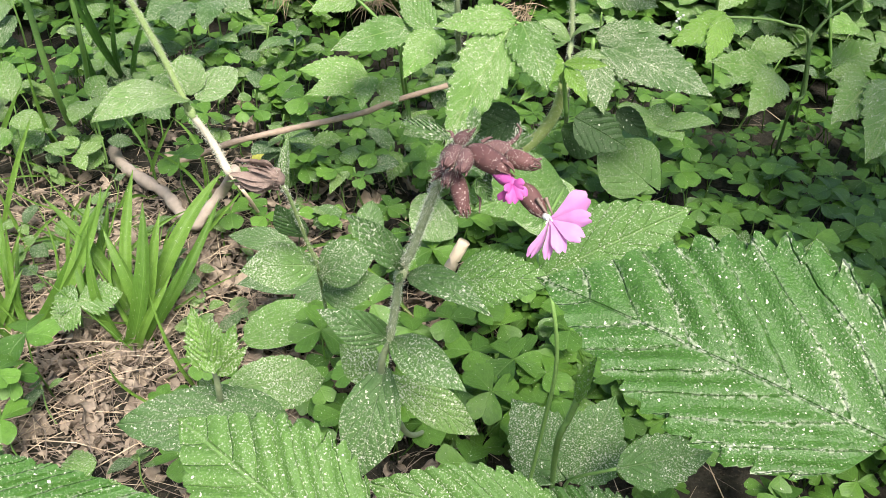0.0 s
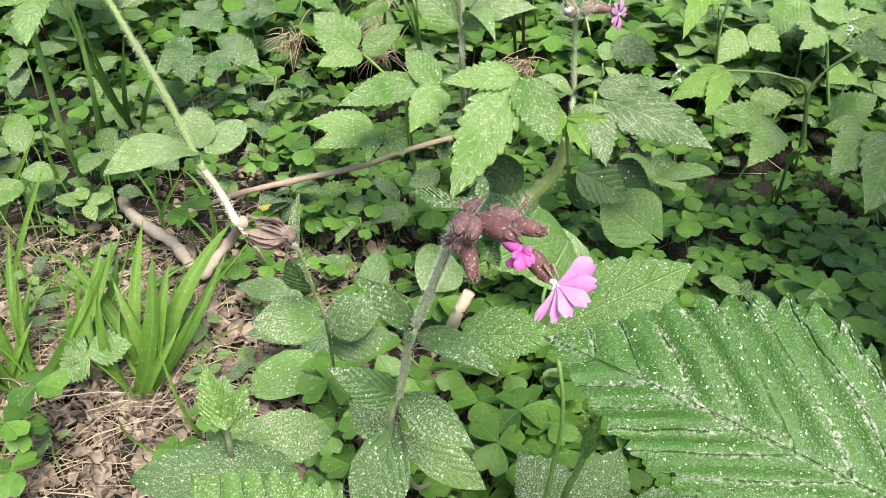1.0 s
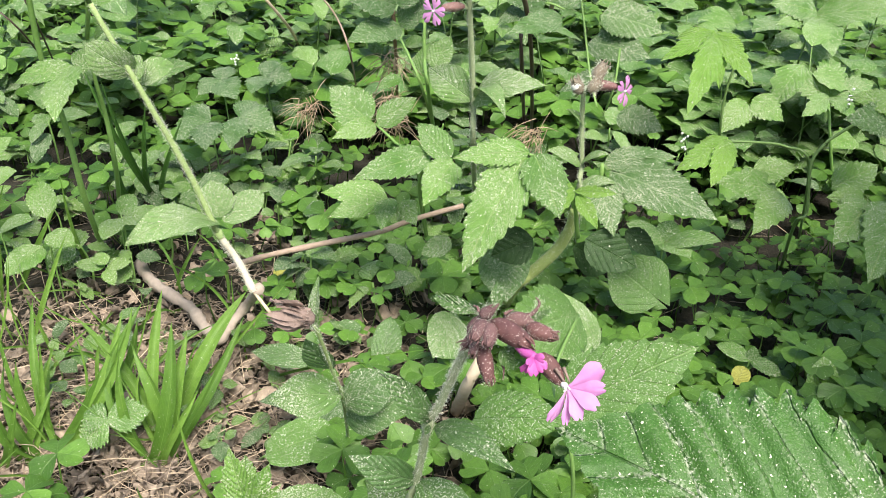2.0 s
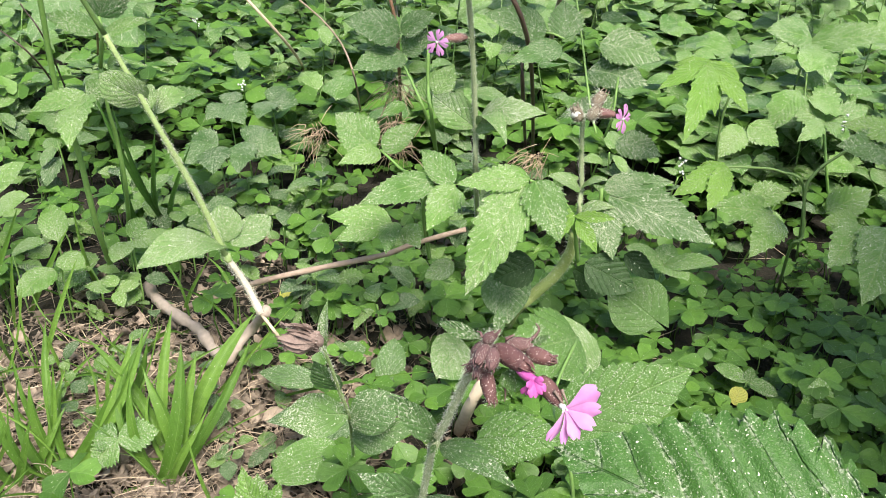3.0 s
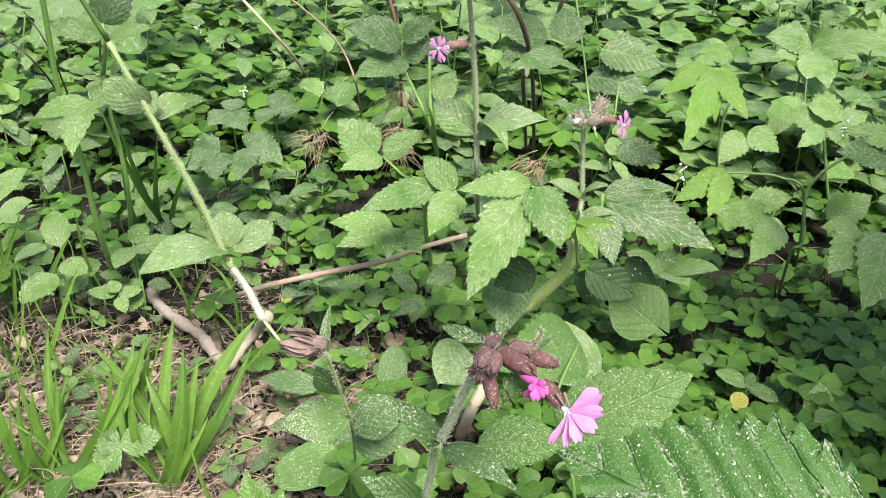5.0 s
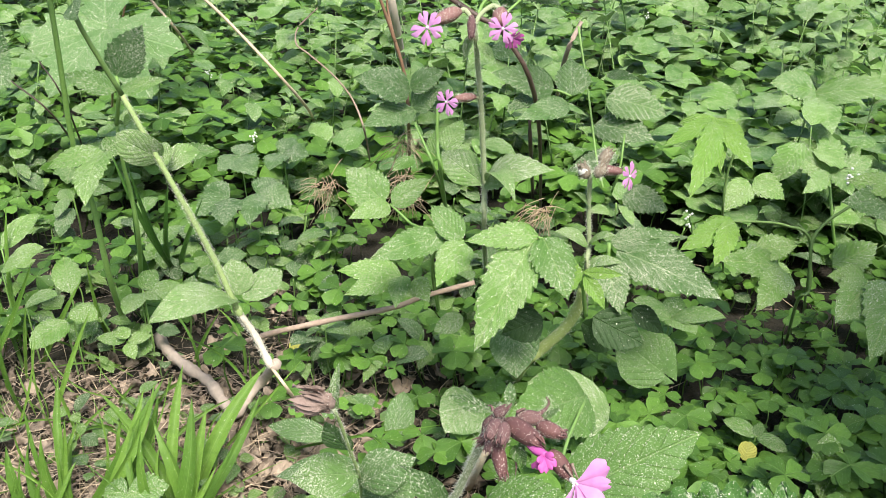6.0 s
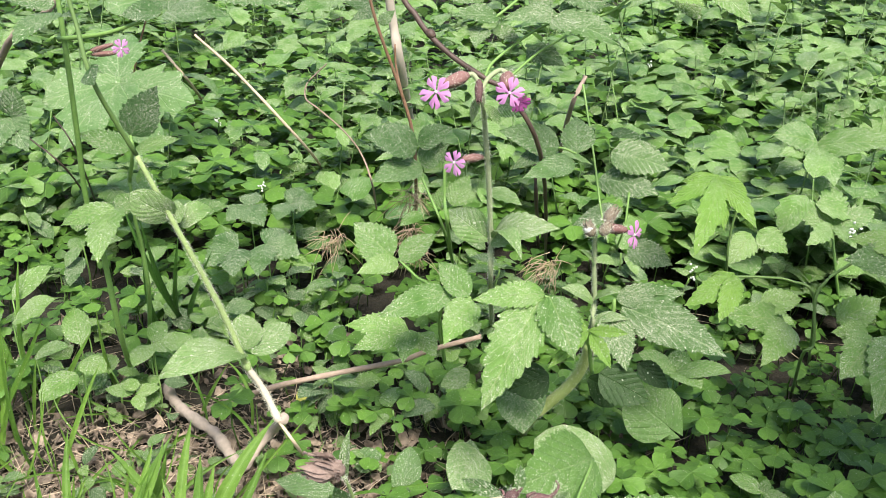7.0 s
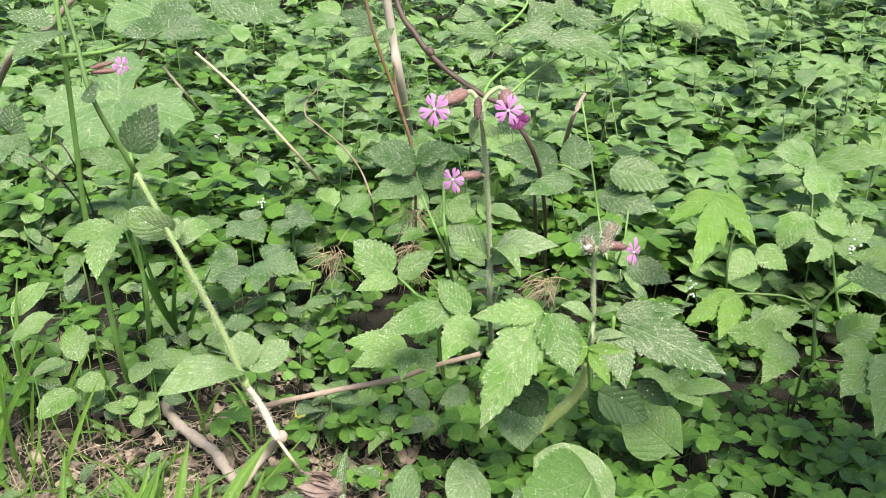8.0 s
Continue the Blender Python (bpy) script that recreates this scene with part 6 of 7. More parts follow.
t = thing("raspberry_cane", "thin dark raspberry cane with broad dusted leaves", "raspberry", (0.0858, 1.2625, 0.0000), "raspberry plants")
stalk(t, [(0.0910, 1.1800, 0.0000), (0.0723, 0.7827, 0.2136), (0.0668, 0.7733, 0.2696), (0.0609, 0.7620, 0.2954)], 0.0020, 0.0014, CANE_DARK, "stem", "", 7)
for a, b, w in (((0.0865, 0.7478, 0.2827), (0.0355, 0.7294, 0.3002), 0.0288), ((0.1018, 0.7474, 0.2787), (0.0998, 0.7691, 0.3046), 0.0292), ((0.0992, 0.7346, 0.2749), (0.0566, 0.6972, 0.2719), 0.0201), ((0.0739, 0.7548, 0.2759), (0.0487, 0.7183, 0.2718), 0.0160),
                ((0.0340, 0.7564, 0.3127), (0.0599, 0.7364, 0.3122), 0.0167), ((0.1289, 0.7567, 0.2954), (0.1544, 0.7378, 0.2974), 0.0102)):
    leaf(t, a, b, w, RASP_DARK, "leaf", "", teeth=10, tooth=0.09, up=(0, -0.75, 0.6))
stalk(t, [(0.0668, 0.7733, 0.2696), (0.0865, 0.7478, 0.2827), (0.1008, 0.7473, 0.2787)], 0.0010, 0.0009, STEM, "stalk")
t = thing("raspberry_cane", "brown woody twig rising among leaves", "raspberry", (0.1448, 1.6307, 0.0000), "raspberry plants")
stalk(t, [(0.1264, 1.5298, 0.0000), (0.1081, 1.0140, 0.2382), (0.1216, 0.9930, 0.2886)], 0.0032, 0.0024, BARK, "stem", "", 7, 0.06)

# hop bine that hangs over from above
t = thing("hop_bine", "dark woody bine hung with dusted hop leaves", "hop", (-0.0834, 0.7903, 0.5174))
stalk(t, [(-0.0815, 0.7795, 0.5172), (-0.0469, 0.7232, 0.4168), (-0.0298, 0.7087, 0.3923), (-0.0181, 0.7019, 0.3792), (-0.0001, 0.6944, 0.3657), (0.0246, 0.6854, 0.3526), (0.0458, 0.6914, 0.3370), (0.0744, 0.7397, 0.2659), (0.0999, 1.0897, 0.0000)], 0.0023, 0.0018, CANE_DARK, "stem", "", 8, 0.05)
blob(t, (-0.0205, 0.7032, 0.3826), (-0.0150, 0.7007, 0.3783), 0.0072, CANE_DARK, "node", "", 0.6, 0, 0.6)
for a, b, w in (((0.0320, 0.7038, 0.3946), (-0.0015, 0.6804, 0.3971), 0.0182), ((0.0763, 0.7184, 0.3947), (0.0365, 0.6934, 0.3948), 0.0201), ((0.0718, 0.7071, 0.3947), (0.1190, 0.6632, 0.3850), 0.0285), ((0.0760, 0.7200, 0.3986), (0.1185, 0.7150, 0.4042), 0.0168),
                ((0.0817, 0.7255, 0.4105), (0.1062, 0.7015, 0.4006), 0.0210), ((0.0546, 0.7300, 0.4005), (0.0776, 0.7372, 0.4130), 0.0216), ((0.0215, 0.7407, 0.4063), (-0.0036, 0.7255, 0.4012), 0.0199), ((0.0199, 0.6998, 0.3873), (0.0177, 0.6732, 0.3766), 0.0165),
                ((0.0474, 0.7200, 0.3784), (0.0248, 0.7090, 0.3825), 0.0145), ((0.0545, 0.7368, 0.3654), (0.0858, 0.7241, 0.3552), 0.0196), ((0.0387, 0.7345, 0.4141), (0.0083, 0.7339, 0.4186), 0.0216), ((0.0824, 0.7342, 0.4051), (0.0793, 0.7407, 0.4210), 0.0173)):
    leaf(t, a, b, w, RASP_SPECK, "leaf", "", teeth=10, tooth=0.12, double=True, up=(0, -0.65, 0.75), pleat=0.14, cols=7, wave=0.06)
stalk(t, [(0.0245, 0.6857, 0.3534), (0.0303, 0.6988, 0.3626), (0.0559, 0.7213, 0.3798), (0.0826, 0.7189, 0.3948)], 0.0013, 0.0009, STEM, "stalk")
stalk(t, [(0.0428, 0.6923, 0.3527), (0.0632, 0.7163, 0.3668), (0.0845, 0.7335, 0.3774)], 0.0011, 0.0009, STEM, "stalk")
stalk(t, [(0.0304, 0.7037, 0.3945), (0.0459, 0.7206, 0.4058), (0.0537, 0.7367, 0.4164), (0.0587, 0.7473, 0.4404)], 0.0011, 0.0009, STEM, "stalk")
t = thing("hop_bine", "pale hop leaves on a thin green bine hanging from above", "hop", (0.1441, 0.8005, 0.4979))
stalk(t, [(0.1441, 0.8005, 0.4979), (0.1388, 0.7270, 0.4287), (0.1274, 0.7178, 0.4091), (0.1072, 0.7110, 0.3970), (0.0824, 0.7135, 0.3949)], 0.0013, 0.0010, STEM, "stem")
for a, b, w in (((0.1728, 0.7077, 0.4281), (0.2049, 0.6563, 0.4035), 0.0237), ((0.1415, 0.7169, 0.4299), (0.1781, 0.6782, 0.4089), 0.0366), ((0.1390, 0.7254, 0.4248), (0.1129, 0.6959, 0.4117), 0.0207), ((0.1578, 0.7341, 0.4161), (0.1827, 0.7162, 0.3949), 0.0210)):
    leaf(t, a, b, w, HOP, "leaf", "", teeth=10, tooth=0.14, up=(0, -0.7, 0.7), wave=0.06)
for k in range(9):
    a = np.array((0.1459, 0.7011, 0.3919)) + np.array((rnd.gauss(0, .003), rnd.gauss(0, .003), rnd.gauss(0, .005)))
    blob(t, a, a + np.array((0, -0.001, -0.003)), 0.003, LIME, "bud", "", 0.5, 0, 0.4, 6, 4)
stalk(t, [(0.1388, 0.7270, 0.4287), (0.1436, 0.7125, 0.4064), (0.1461, 0.6995, 0.3881)], 0.0006, 0.0004, STEM, "stalk", "", 5)

# bright hop shoots
t = thing("hop_shoot", "bright yellow-green hop shoot with drooping lobed leaf", "hop", (0.3133, 0.9947, 0.0000), "young hop shoots")
stalk(t, [(0.3056, 0.9401, 0.0000), (0.2464, 0.7745, 0.1613), (0.2378, 0.7527, 0.2142), (0.2395, 0.7473, 0.2523), (0.2155, 0.7303, 0.2680)], 0.0013, 0.0009, STEM_DARK, "stem")
lobed_leaf(t, (0.2126, 0.7253, 0.2696), [((0.1866, 0.6481, 0.2340), 0.0202), ((0.2377, 0.6794, 0.2468), 0.0151), ((0.1704, 0.6902, 0.2592), 0.0142), ((0.2372, 0.7185, 0.2619), 0.0108), ((0.1860, 0.7269, 0.2657), 0.0117), ((0.2153, 0.6860, 0.2408), 0.0116)], LIME, "leaf", "", up=(0, -0.85, 0.5), arch=0.14, pleat=0.1)
t = thing("hop_shoot", "lime-green hop shoot tip with narrow toothed lobes", "hop", (0.3090, 0.8689, 0.0000), "young hop shoots")
stalk(t, [(0.3790, 0.8891, 0.0000), (0.3157, 0.7460, 0.1579), (0.2938, 0.7457, 0.1740), (0.2665, 0.7355, 0.1809), (0.2413, 0.7288, 0.1830)], 0.0013, 0.0010, STEM_DARK, "stem")
lobed_leaf(t, (0.2376, 0.7240, 0.1851), [((0.2206, 0.6763, 0.1658), 0.0186), ((0.1939, 0.6881, 0.1730), 0.0195), ((0.2377, 0.6920, 0.1740), 0.0121), ((0.2177, 0.7258, 0.1802), 0.0121)], LIME, "leaf", "", up=(0, -0.85, 0.5), arch=0.12, pleat=0.1)
t = thing("hop_shoot", "tiny lime-green unfolding hop leaves", "hop", (0.1104, 0.5895, 0.1879), "young hop shoots")
for a, b, w in (((0.1093, 0.5947, 0.1950), (0.0809, 0.5627, 0.1816), 0.0103), ((0.1093, 0.5950, 0.1958), (0.1366, 0.5860, 0.2001), 0.0087), ((0.1110, 0.5942, 0.1936), (0.1242, 0.5666, 0.1826), 0.0110), ((0.1095, 0.5969, 0.1952), (0.0935, 0.6031, 0.1975), 0.0080)):
    leaf(t, a, b, w, LIME, "leaf", "", shape="young", teeth=6, tooth=0.16, fold=0.4, up=(0, -0.8, 0.6))
stalk(t, [(0.1172, 0.6168, 0.1482), (0.1121, 0.6012, 0.1766), (0.1094, 0.5956, 0.1945)], 0.0017, 0.0012, STEM, "stem")
t = thing("hop_bine", "wiry dark green bine with dusted palm-shaped leaves", "hop", (0.3754, 0.8554, 0.0000))
stalk(t, [(0.3473, 0.8360, 0.0000), (0.3104, 0.7307, 0.1101), (0.3162, 0.7263, 0.1243), (0.3120, 0.7323, 0.1647), (0.3184, 0.7344, 0.1812), (0.3284, 0.7345, 0.1923), (0.3683, 0.7276, 0.2326)], 0.0015, 0.0012, STEM_DARK, "stem")
lobed_leaf(t, (0.4036, 0.9732, 0.1371), [((0.4128, 1.0294, 0.1650), 0.0312), ((0.4498, 0.9840, 0.1536), 0.0274), ((0.3564, 0.9779, 0.1573), 0.0299), ((0.4121, 0.9188, 0.1357), 0.0217), ((0.3590, 0.9151, 0.1373), 0.0217)], RASP, "leaf", "", up=(0, -0.75, 0.65), teeth=8, tooth=0.2, arch=0.1)
stalk(t, [(0.4374, 0.9744, 0.0200), (0.4097, 0.9571, 0.0982), (0.4054, 0.9780, 0.1352)], 0.0016, 0.0016, STEM, "stalk")
for a, b, w, m in (((0.3610, 0.6980, 0.2156), (0.3054, 0.6764, 0.2268), 0.0307, RASP_DARK), ((0.3602, 0.7031, 0.2279), (0.3117, 0.6927, 0.2382), 0.0219, HOP), ((0.3019, 0.7636, 0.1251), (0.2360, 0.7334, 0.1435), 0.0301, HOP), ((0.3046, 0.7629, 0.1228), (0.2669, 0.7012, 0.1132), 0.0298, HOP),
                   ((0.2782, 0.7675, 0.1386), (0.3159, 0.7729, 0.1441), 0.0254, HOP), ((0.3439, 0.6829, 0.1577), (0.3088, 0.6403, 0.1412), 0.0356, HOP), ((0.3642, 0.6843, 0.1574), (0.3279, 0.6133, 0.1254), 0.0432, HOP), ((0.3457, 0.6923, 0.1541), (0.3100, 0.6812, 0.1603), 0.0229, HOP),
                   ((0.3289, 0.7218, 0.1498), (0.3700, 0.7420, 0.1637), 0.0290, HOP), ((0.2806, 0.8388, 0.1777), (0.2556, 0.8158, 0.1540), 0.0267, HOP), ((0.2859, 0.8403, 0.1803), (0.3136, 0.8252, 0.1651), 0.0267, HOP)):
    leaf(t, a, b, w, m, "leaf", "", teeth=9, tooth=0.13, up=(0, -0.7, 0.7), wave=0.05)

# big leaves by the right edge
t = thing("raspberry_cane", "raspberry plant with large pale pollen-dusted leaves", "raspberry", (0.4940, 1.2175, 0.0000), "raspberry plants")
stalk(t, [(0.4790, 1.1420, 0.0000), (0.4365, 1.1016, 0.1253), (0.4158, 1.1046, 0.1876)], 0.0018, 0.0013, STEM, "stem")
for a, b, w in (((0.4154, 1.1073, 0.1939), (0.3544, 1.0862, 0.2072), 0.0485), ((0.4123, 1.1049, 0.1888), (0.4866, 1.0359, 0.2174), 0.0432), ((0.4124, 1.0947, 0.1906), (0.4102, 1.0098, 0.1706), 0.0432), ((0.4104, 1.0945, 0.1905), (0.3596, 1.0673, 0.1874), 0.0267)):
    leaf(t, a, b, w, RASP, "leaf", "", teeth=11, tooth=0.09, up=(0, -0.65, 0.75), pleat=0.07, cols=6)
t = thing("raspberry_cane", "raspberry leaves heavily dusted with pollen above sorrel", "raspberry", (0.1570, 0.8279, 0.0000), "raspberry plants")
stalk(t, [(0.1612, 0.8076, 0.0000), (0.1397, 0.6884, 0.1330), (0.1359, 0.6760, 0.1813)], 0.0019, 0.0016, STEM, "stem")
for a, b, w in (((0.1422, 0.6720, 0.1773), (0.2165, 0.6200, 0.1661), 0.0400), ((0.1378, 0.6780, 0.1811), (0.1900, 0.6720, 0.1918), 0.0224), ((0.1307, 0.6600, 0.1774), (0.1447, 0.6250, 0.1459), 0.0282), ((0.1564, 0.7763, 0.1827), (0.1940, 0.7556, 0.1780), 0.0301), ((0.1428, 0.8666, 0.2438), (0.1974, 0.8461, 0.2363), 0.0432),
                ((0.1333, 0.8561, 0.2209), (0.1864, 0.8263, 0.2174), 0.0378), ((0.1543, 0.8275, 0.2009), (0.1059, 0.7983, 0.1927), 0.0209)):
    leaf(t, a, b, w, RASP_SPECK, "leaf", "", teeth=11, tooth=0.11, double=True, up=(0, -0.65, 0.75), pleat=0.16, cols=9)
stalk(t, [(0.1076, 0.8298, 0.3176), (0.1205, 0.7954, 0.2601), (0.1280, 0.7690, 0.2222), (0.1350, 0.7488, 0.1989)], 0.0010, 0.0010, STEM, "stalk")
stalk(t, [(0.1366, 0.7012, 0.2147), (0.1394, 0.6901, 0.2393), (0.1415, 0.7007, 0.2640)], 0.0009, 0.0009, STEM, "stalk")

# central raspberry with the bright broad leaf
t = thing("raspberry_cane", "raspberry plant with a bright broad front leaf", "raspberry", (0.0681, 0.7211, 0.0000), "raspberry plants")
cs = [(0.0665, 0.7252, 0.0000), (0.0739, 0.6449, 0.0817), (0.0884, 0.6389, 0.1033), (0.1035, 0.6333, 0.1256), (0.1110, 0.6266, 0.1467), (0.1133, 0.6161, 0.1728), (0.1013, 0.6055, 0.2014), (0.0815, 0.5902, 0.2207)]
stalk(t, cs[:6], 0.0050, 0.0038, STEM_OLIVE, "stem", "stout hairy olive stem", 12, 0.03)
stalk(t, cs[5:], 0.0025, 0.0012, STEM, "stalk")
hairs(t, cs[:6], 0.0049, 900, 0.003, 0.00007, 31)
leaf(t, (0.0740, 0.5890, 0.2230), (0.0369, 0.5320, 0.1631), 0.0353, RASP, "leaf", "bright pale green toothed leaf", teeth=11, tooth=0.13, double=True, up=(-0.15, -0.8, 0.5), pleat=0.2, veins=8, cols=10, arch=0.07)
leaf(t, (0.0763, 0.5920, 0.2239), (0.0260, 0.5800, 0.2221), 0.0201, RASP, "leaf", "", teeth=11, tooth=0.13, double=True, up=(-0.1, -0.7, 0.7), pleat=0.2, veins=8, cols=10, arch=0.07)
leaf(t, (0.0793, 0.5890, 0.2242), (0.0980, 0.5560, 0.1942), 0.0298, RASP, "leaf", "", teeth=11, tooth=0.13, double=True, up=(0.15, -0.8, 0.5), pleat=0.2, veins=8, cols=10, arch=0.07)
stalk(t, [(0.1129, 0.6120, 0.1821), (0.0957, 0.6000, 0.2115), (0.0763, 0.5890, 0.2240)], 0.0011, 0.0009, STEM, "stalk")
# lower leaves: the shade beneath the bright ones is in their colour
leaf(t, (0.0842, 0.6000, 0.1540), (0.0550, 0.6000, 0.1375), 0.0288, SHADE_LEAF, "leaf", "leaf under the bright ones, shade put into its colour", teeth=9, tooth=0.07, up=(-0.1, -0.85, 0.4), pleat=0.1, cols=6)
leaf(t, (0.1244, 0.6300, 0.1397), (0.1648, 0.6250, 0.1204), 0.0321, SHADE_LEAF, "leaf", "leaf under the bright ones, shade put into its colour", teeth=9, tooth=0.07, up=(0.1, -0.8, 0.5), pleat=0.1, cols=6)
leaf(t, (0.1582, 0.6600, 0.1328), (0.1857, 0.6600, 0.1112), 0.0182, SHADE_LEAF, "leaf", "leaf under the bright ones, shade put into its colour", teeth=9, tooth=0.07, up=(0.1, -0.8, 0.5), pleat=0.1, cols=6)
# these two take dark leaf tones in place of shade as well
leaf(t, (0.0621, 0.6377, 0.1309), (0.0690, 0.6107, 0.0919), 0.0401, RASP_DARK, "leaf", "", shape="camp", teeth=0, rows=16, up=(0, -0.95, 0.2))
leaf(t, (0.1197, 0.6583, 0.1173), (0.1554, 0.6723, 0.0921), 0.0321, SHADE_LEAF, "leaf", "", shape="camp", teeth=0, rows=16, up=(0, -0.9, 0.4))
leaf(t, (0.1370, 0.5779, 0.0786), (0.0763, 0.5767, 0.1130), 0.0434, CAMP, "leaf", "", shape="round", teeth=0, rows=16, up=(0.1, -0.75, 0.6))
leaf(t, (0.0237, 0.6514, 0.1194), (0.0020, 0.6278, 0.1193), 0.0163, CAMP, "leaf", "", shape="oval", teeth=0, rows=14, up=(-0.2, -0.9, 0.4))
leaf(t, (0.0346, 0.6107, 0.0729), (0.0183, 0.5646, 0.0701), 0.0411, CAMP, "leaf", "", shape="oval", teeth=0, rows=14, up=(0, -0.9, 0.4))
# neighbours of the centre
t = thing("raspberry_seedling", "low raspberry with three-part bright leaves", "raspberry", (-0.0699, 0.8913, 0.0000), "raspberry plants")
for a, b, w in (((-0.0492, 0.7181, 0.1876), (-0.0858, 0.7357, 0.2102), 0.0348), ((-0.0441, 0.7131, 0.1876), (-0.0745, 0.6828, 0.1862), 0.0200), ((-0.0422, 0.7133, 0.1877), (-0.0123, 0.7293, 0.2067), 0.0221),
                ((0.0067, 0.6395, 0.1970), (-0.0443, 0.6008, 0.1926), 0.0247), ((0.0215, 0.6305, 0.1987), (-0.0045, 0.6567, 0.2140), 0.0225), ((0.0246, 0.6208, 0.2010), (0.0075, 0.5711, 0.1899), 0.0252),
                ((-0.0306, 0.6781, 0.1413), (-0.0815, 0.6658, 0.1476), 0.0234), ((-0.0296, 0.6777, 0.1400), (-0.0713, 0.6412, 0.1392), 0.0229), ((-0.0287, 0.6777, 0.1400), (-0.0291, 0.6320, 0.1350), 0.0183), ((-0.0187, 0.6777, 0.1381), (-0.0043, 0.6534, 0.1293), 0.0186),
                ((-0.0283, 0.7533, 0.2150), (-0.0462, 0.7381, 0.2084), 0.0127), ((-0.0015, 0.7583, 0.2216), (0.0113, 0.7796, 0.2437), 0.0218), ((-0.0128, 0.7749, 0.2117), (-0.0066, 0.7855, 0.2353), 0.0204)):
    leaf(t, a, b, w, RASP, "leaf", "", teeth=11, tooth=0.1, up=(0, -0.7, 0.7), pleat=0.07, cols=6)
stalk(t, [(-0.0073, 0.8288, 0.0000), (-0.0082, 0.6853, 0.1666), (-0.0270, 0.7045, 0.1769), (-0.0444, 0.7153, 0.1877)], 0.0014, 0.0012, STEM, "stalk")
stalk(t, [(-0.0073, 0.8288, 0.0000), (-0.0029, 0.6563, 0.1616), (0.0091, 0.6377, 0.1922), (0.0232, 0.6303, 0.1979)], 0.0013, 0.0011, STEM, "stalk")
stalk(t, [(-0.0123, 0.9961, 0.0300), (-0.0028, 0.7309, 0.2087), (-0.0070, 0.7325, 0.2389), (-0.0074, 0.7341, 0.2684)], 0.0017, 0.0014, STEM, "stalk")
stalk(t, [(-0.0103, 0.9964, 0.0300), (-0.0069, 0.7398, 0.2048), (-0.0300, 0.7654, 0.2438)], 0.0014, 0.0010, STEM, "stalk")

# strawberry leaves in shade
t = thing("wild_strawberry", "dark dull wild strawberry with toothed three-part leaves", "strawberry", (-0.2881, 1.0363, 0.0000), "wild strawberries")
for hub, tips in (((-0.2388, 0.8780, 0.1129), (((-0.2636, 0.8414, 0.1084), 0.0347), ((-0.2277, 0.8220, 0.1071), 0.0339), ((-0.2698, 0.8892, 0.1194), 0.0290))), ((-0.2089, 0.8826, 0.1181), (((-0.2020, 0.8243, 0.1077), 0.0293), ((-0.1676, 0.8638, 0.1172), 0.0347), ((-0.1995, 0.9177, 0.1217), 0.0293))),
                  ((-0.2587, 0.9876, 0.1180), (((-0.2748, 0.9517, 0.1136), 0.0291), ((-0.2269, 0.9349, 0.1163), 0.0328), ((-0.2616, 1.0221, 0.1229), 0.0267))), ((-0.2090, 0.9934, 0.1222), (((-0.1723, 0.9673, 0.1309), 0.0304), ((-0.2114, 0.9388, 0.1226), 0.0301), ((-0.2073, 1.0297, 0.1305), 0.0267)))):
    for tip, w in tips:
        leaf(t, hub, tip, w, RASP_DARK, "leaflet", "", shape="young", teeth=8, tooth=0.14, up=(0, -0.6, 0.8), pleat=0.06)
    h = np.array(hub)
    stalk(t, [(h[0], h[1] + 0.02, 0.0), (h[0], h[1] + 0.01, h[2] * 0.6), tuple(h)], 0.0009, 0.0008, STEM, "stalk", "", 5)
t = thing("wild_strawberry", "wild strawberry leaf dusted with specks, in grass", "strawberry", (-0.2179, 0.5183, 0.0000), "wild strawberries")
for tip, w in (((-0.1747, 0.5089, 0.0500), 0.0243), ((-0.2160, 0.4851, 0.0350), 0.0252), ((-0.2189, 0.5011, 0.0500), 0.0201)):
    leaf(t, (-0.2006, 0.4965, 0.0500), tip, w, RASP, "leaflet", "", shape="young", teeth=9, tooth=0.16, pleat=0.07, up=(0, -0.6, 0.8))
stalk(t, [(-0.2158, 0.5185, -0.0000), (-0.2006, 0.4965, 0.0500)], 0.001, 0.0009, STEM, "stalk")

# heart leaf, yellow leaves, small seedlings over the sorrel
t = thing("may_lily", "single heart-shaped glossy leaf above sorrel", "may lily", (0.2132, 0.7387, 0.0000), "may lilies")
leaf(t, (0.1923, 0.6790, 0.0624), (0.1544, 0.7002, 0.0811), 0.0522, RASP_SOFT, "leaf", "", shape="heart", teeth=0, rows=18, cols=6, pleat=0.0, lobes=0.3, fold=0.12, arch=0.06, up=(0.1, -0.85, 0.5))
stalk(t, [(0.1909, 0.7274, 0.0000), (0.1927, 0.6804, 0.0604)], 0.0012, 0.001, STEM, "stalk")
t = thing("may_lily", "plain rounded yellow-green leaf close to the soil", "may lily", (-0.0733, 0.5237, 0.0000), "may lilies")
leaf(t, (-0.0915, 0.4940, 0.0300), (-0.0436, 0.5077, 0.0450), 0.0339, LILY, "leaf", "", shape="round", teeth=0, rows=14, cols=5, pleat=0.0, up=(0, -0.4, 0.9))
stalk(t, [(-0.1052, 0.5204, 0.0000), (-0.0915, 0.4940, 0.0300)], 0.001, 0.001, STEM, "stalk")
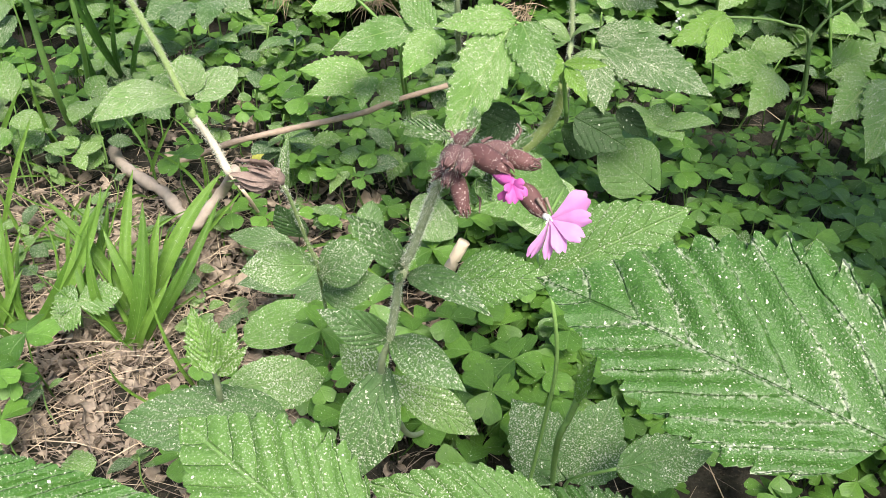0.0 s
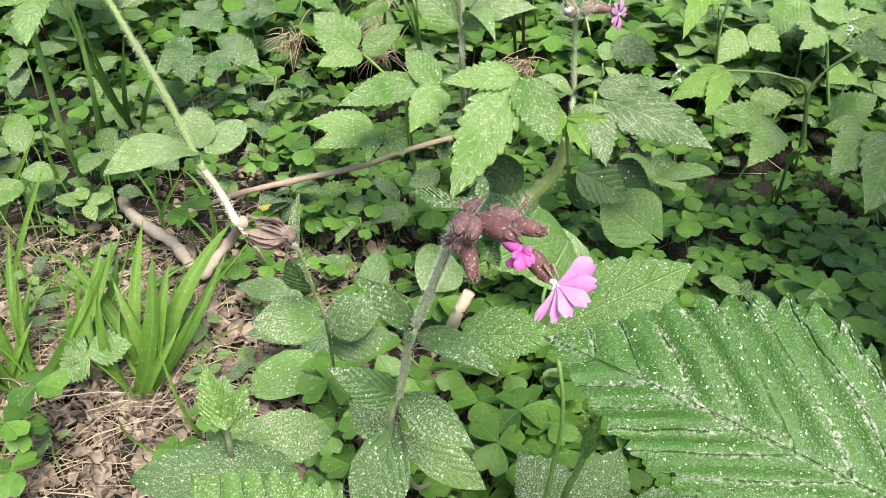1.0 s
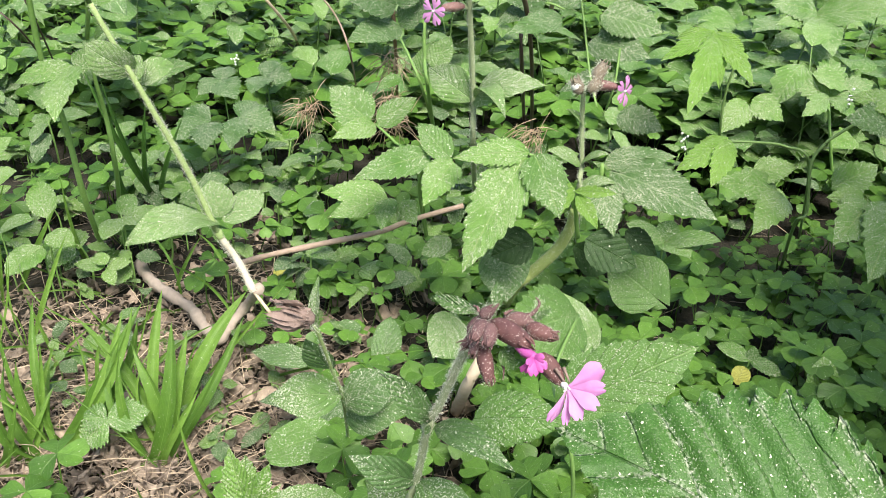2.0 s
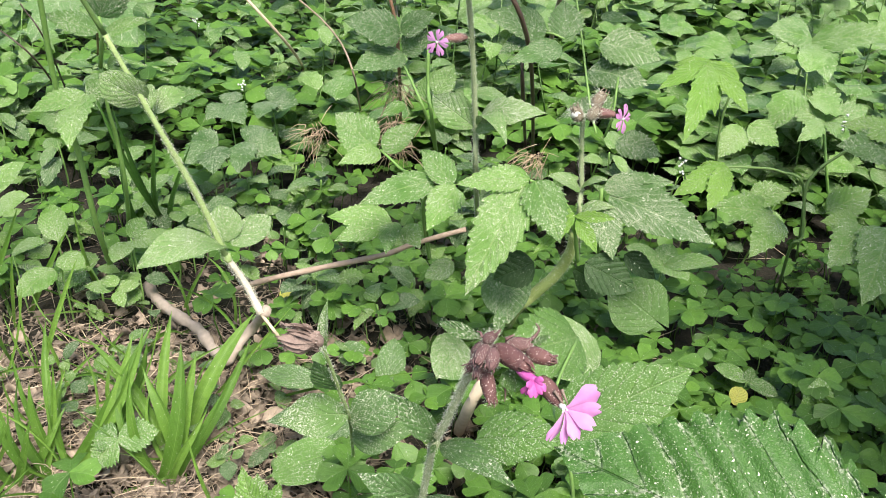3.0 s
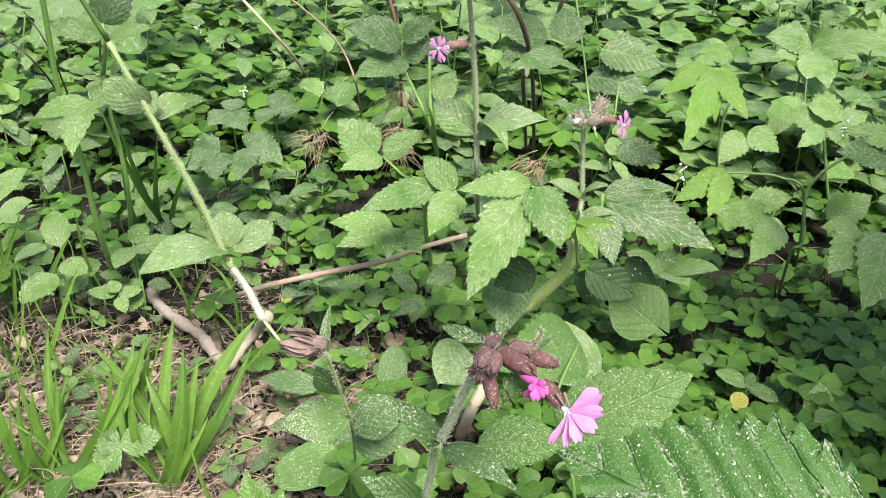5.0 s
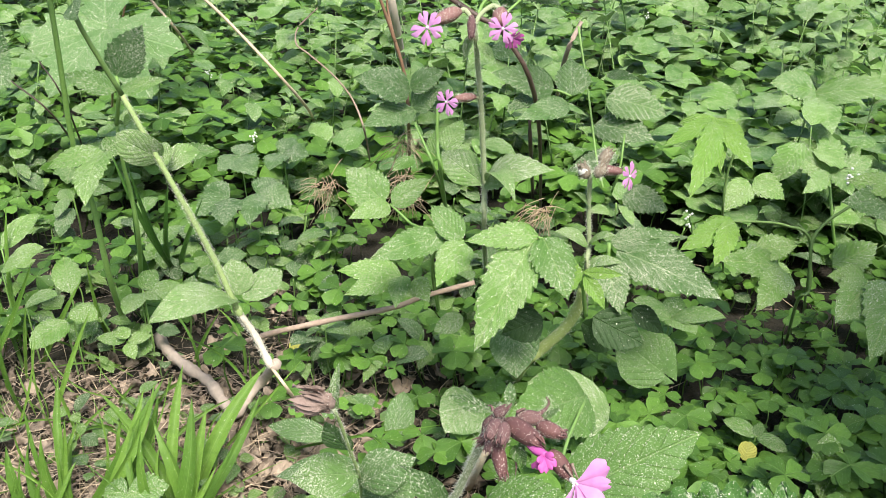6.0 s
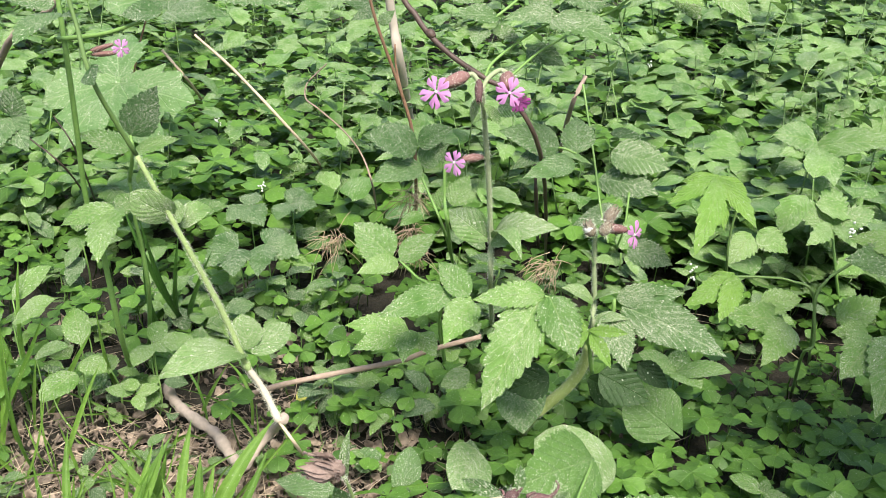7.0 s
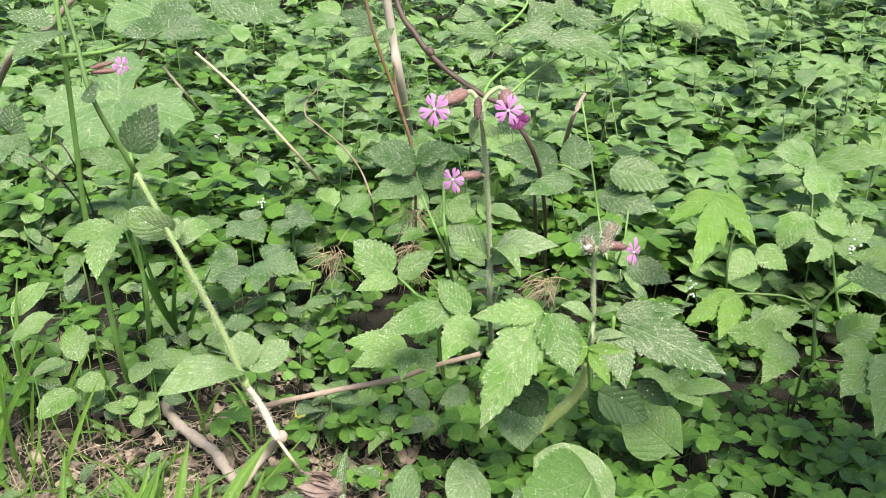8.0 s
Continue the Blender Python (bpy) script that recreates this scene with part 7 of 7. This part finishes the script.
for a, b, w, lab in (((0.2472, 0.5961, 0.0400), (0.2536, 0.6066, 0.0500), 0.0138, "small round yellow fallen leaf on sorrel"), ((-0.1414, 0.7349, 0.0200), (-0.1333, 0.7577, 0.0250), 0.0182, "yellowing fallen leaf on litter")):
    t = thing("fallen_leaf", lab, "leaf", a, "fallen leaves")
    leaf(t, a, b, w, YELLOW, "blade", "", shape="round", teeth=0, rows=10, cols=4, pleat=0.0)
for base, tips in (((0.2597, 0.6145, 0.0500), (((0.2346, 0.6258, 0.0550), 0.0147), ((0.2819, 0.6047, 0.0450), 0.0151), ((0.2625, 0.6199, 0.0600), 0.0085))),
                   ((0.3005, 0.5755, 0.0450), (((0.2996, 0.5848, 0.0800), 0.0236), ((0.2785, 0.5758, 0.0450), 0.0160), ((0.3016, 0.5569, 0.0350), 0.0168), ((0.3208, 0.5687, 0.0450), 0.0103))),
                   ((0.2037, 0.7281, 0.0860), (((0.1702, 0.7320, 0.1014), 0.0221), ((0.2435, 0.6969, 0.1074), 0.0225), ((0.2181, 0.6893, 0.0945), 0.0225), ((0.2121, 0.7455, 0.0996), 0.0201)))):
    t = thing("seedling", "small seedling with paired speckled leaves", "seedling", (base[0], base[1] + 0.01, 0.0), "seedlings over sorrel")
    for tip, w in tips:
        leaf(t, base, tip, w, RASP, "leaf", "", shape="oval", teeth=8, tooth=0.04, cols=4)
    stalk(t, [(base[0], base[1] + 0.01, 0.0), base], 0.0011, 0.001, STEM, "stem")

# flower spikes of small white herbs
for base, top in (((-0.2916, 1.1591, 0.0200), (-0.2513, 1.0279, 0.1346)), ((-0.4635, 1.4698, 0.0200), (-0.3987, 1.3078, 0.1290)), ((0.5057, 1.1525, 0.0300), (0.3749, 0.8505, 0.1873)), ((0.2709, 0.9791, 0.0500), (0.2265, 0.8211, 0.1466)), ((0.3208, 1.9402, 0.0500), (0.2679, 1.5519, 0.1913)), ((0.8809, 2.5566, 0.0500), (0.8350, 2.4477, 0.1393))):
    t = thing("white_flower_spike", "small white flower spike on a thin stem", "wildflower", base, "white flower spikes")
    stalk(t, [base, top], 0.0009, 0.0007, STEM, "stem", "", 5)
    for k in range(8):
        a = np.array(top) + np.array((rnd.gauss(0, .0025), rnd.gauss(0, .0025), rnd.uniform(-0.012, 0.002)))
        blob(t, a, a + np.array((0, -0.002, 0.002)), 0.0026, WHITE, "floret", "", 0.5, 5, 0.7, 7, 4)

# dry needle tufts caught in the herbs
for c in ((-0.1154, 0.7921, 0.1692), (-0.0443, 0.8141, 0.2073), (-0.0355, 0.7762, 0.1679), (0.0872, 0.7645, 0.1680), (-0.0445, 0.7918, 0.1806)):
    t = thing("pine_needle_tuft", "tuft of dry brown pine needles caught in herbs", "pine needles", c, "dry needle tufts", )
    vs, fs = [], []
    for k in range(44):
        d = np.array((rnd.gauss(-0.3, 0.8), rnd.gauss(0, .5), rnd.gauss(-0.9, .5)))
        d = unit(d) * rnd.uniform(0.012, 0.034)
        o = np.array((rnd.gauss(0, .006), rnd.gauss(0, .006), rnd.gauss(0, .005)))
        v, f = tube([tuple(np.array(c) + o), tuple(np.array(c) + o + d * 0.5 + np.array((0, 0, 0.002))), tuple(np.array(c) + o + d)], 0.0004, 0.00025, 3, 2)
        fs += [tuple(i + len(vs) for i in q) for q in f]
        vs += v.tolist()
    mesh_part("needles", vs, fs, NEEDLE, t)["kind"] = "stuff"

t = thing("dead_branch", "thin dark dead twigs among herbs", "dead branch", (-0.5715, 1.1886, 0.0000), "dead branches")
stalk(t, [(-0.5125, 1.1337, 0.0000), (-0.3731, 0.8101, 0.2094), (-0.4025, 0.7859, 0.2605)], 0.0012, 0.0007, CANE_DARK, "twig", "", 5)
stalk(t, [(-0.5125, 1.1337, 0.0000), (-0.3688, 0.8180, 0.2272), (-0.3852, 0.8131, 0.2700)], 0.0011, 0.0006, CANE_DARK, "twig", "", 5)
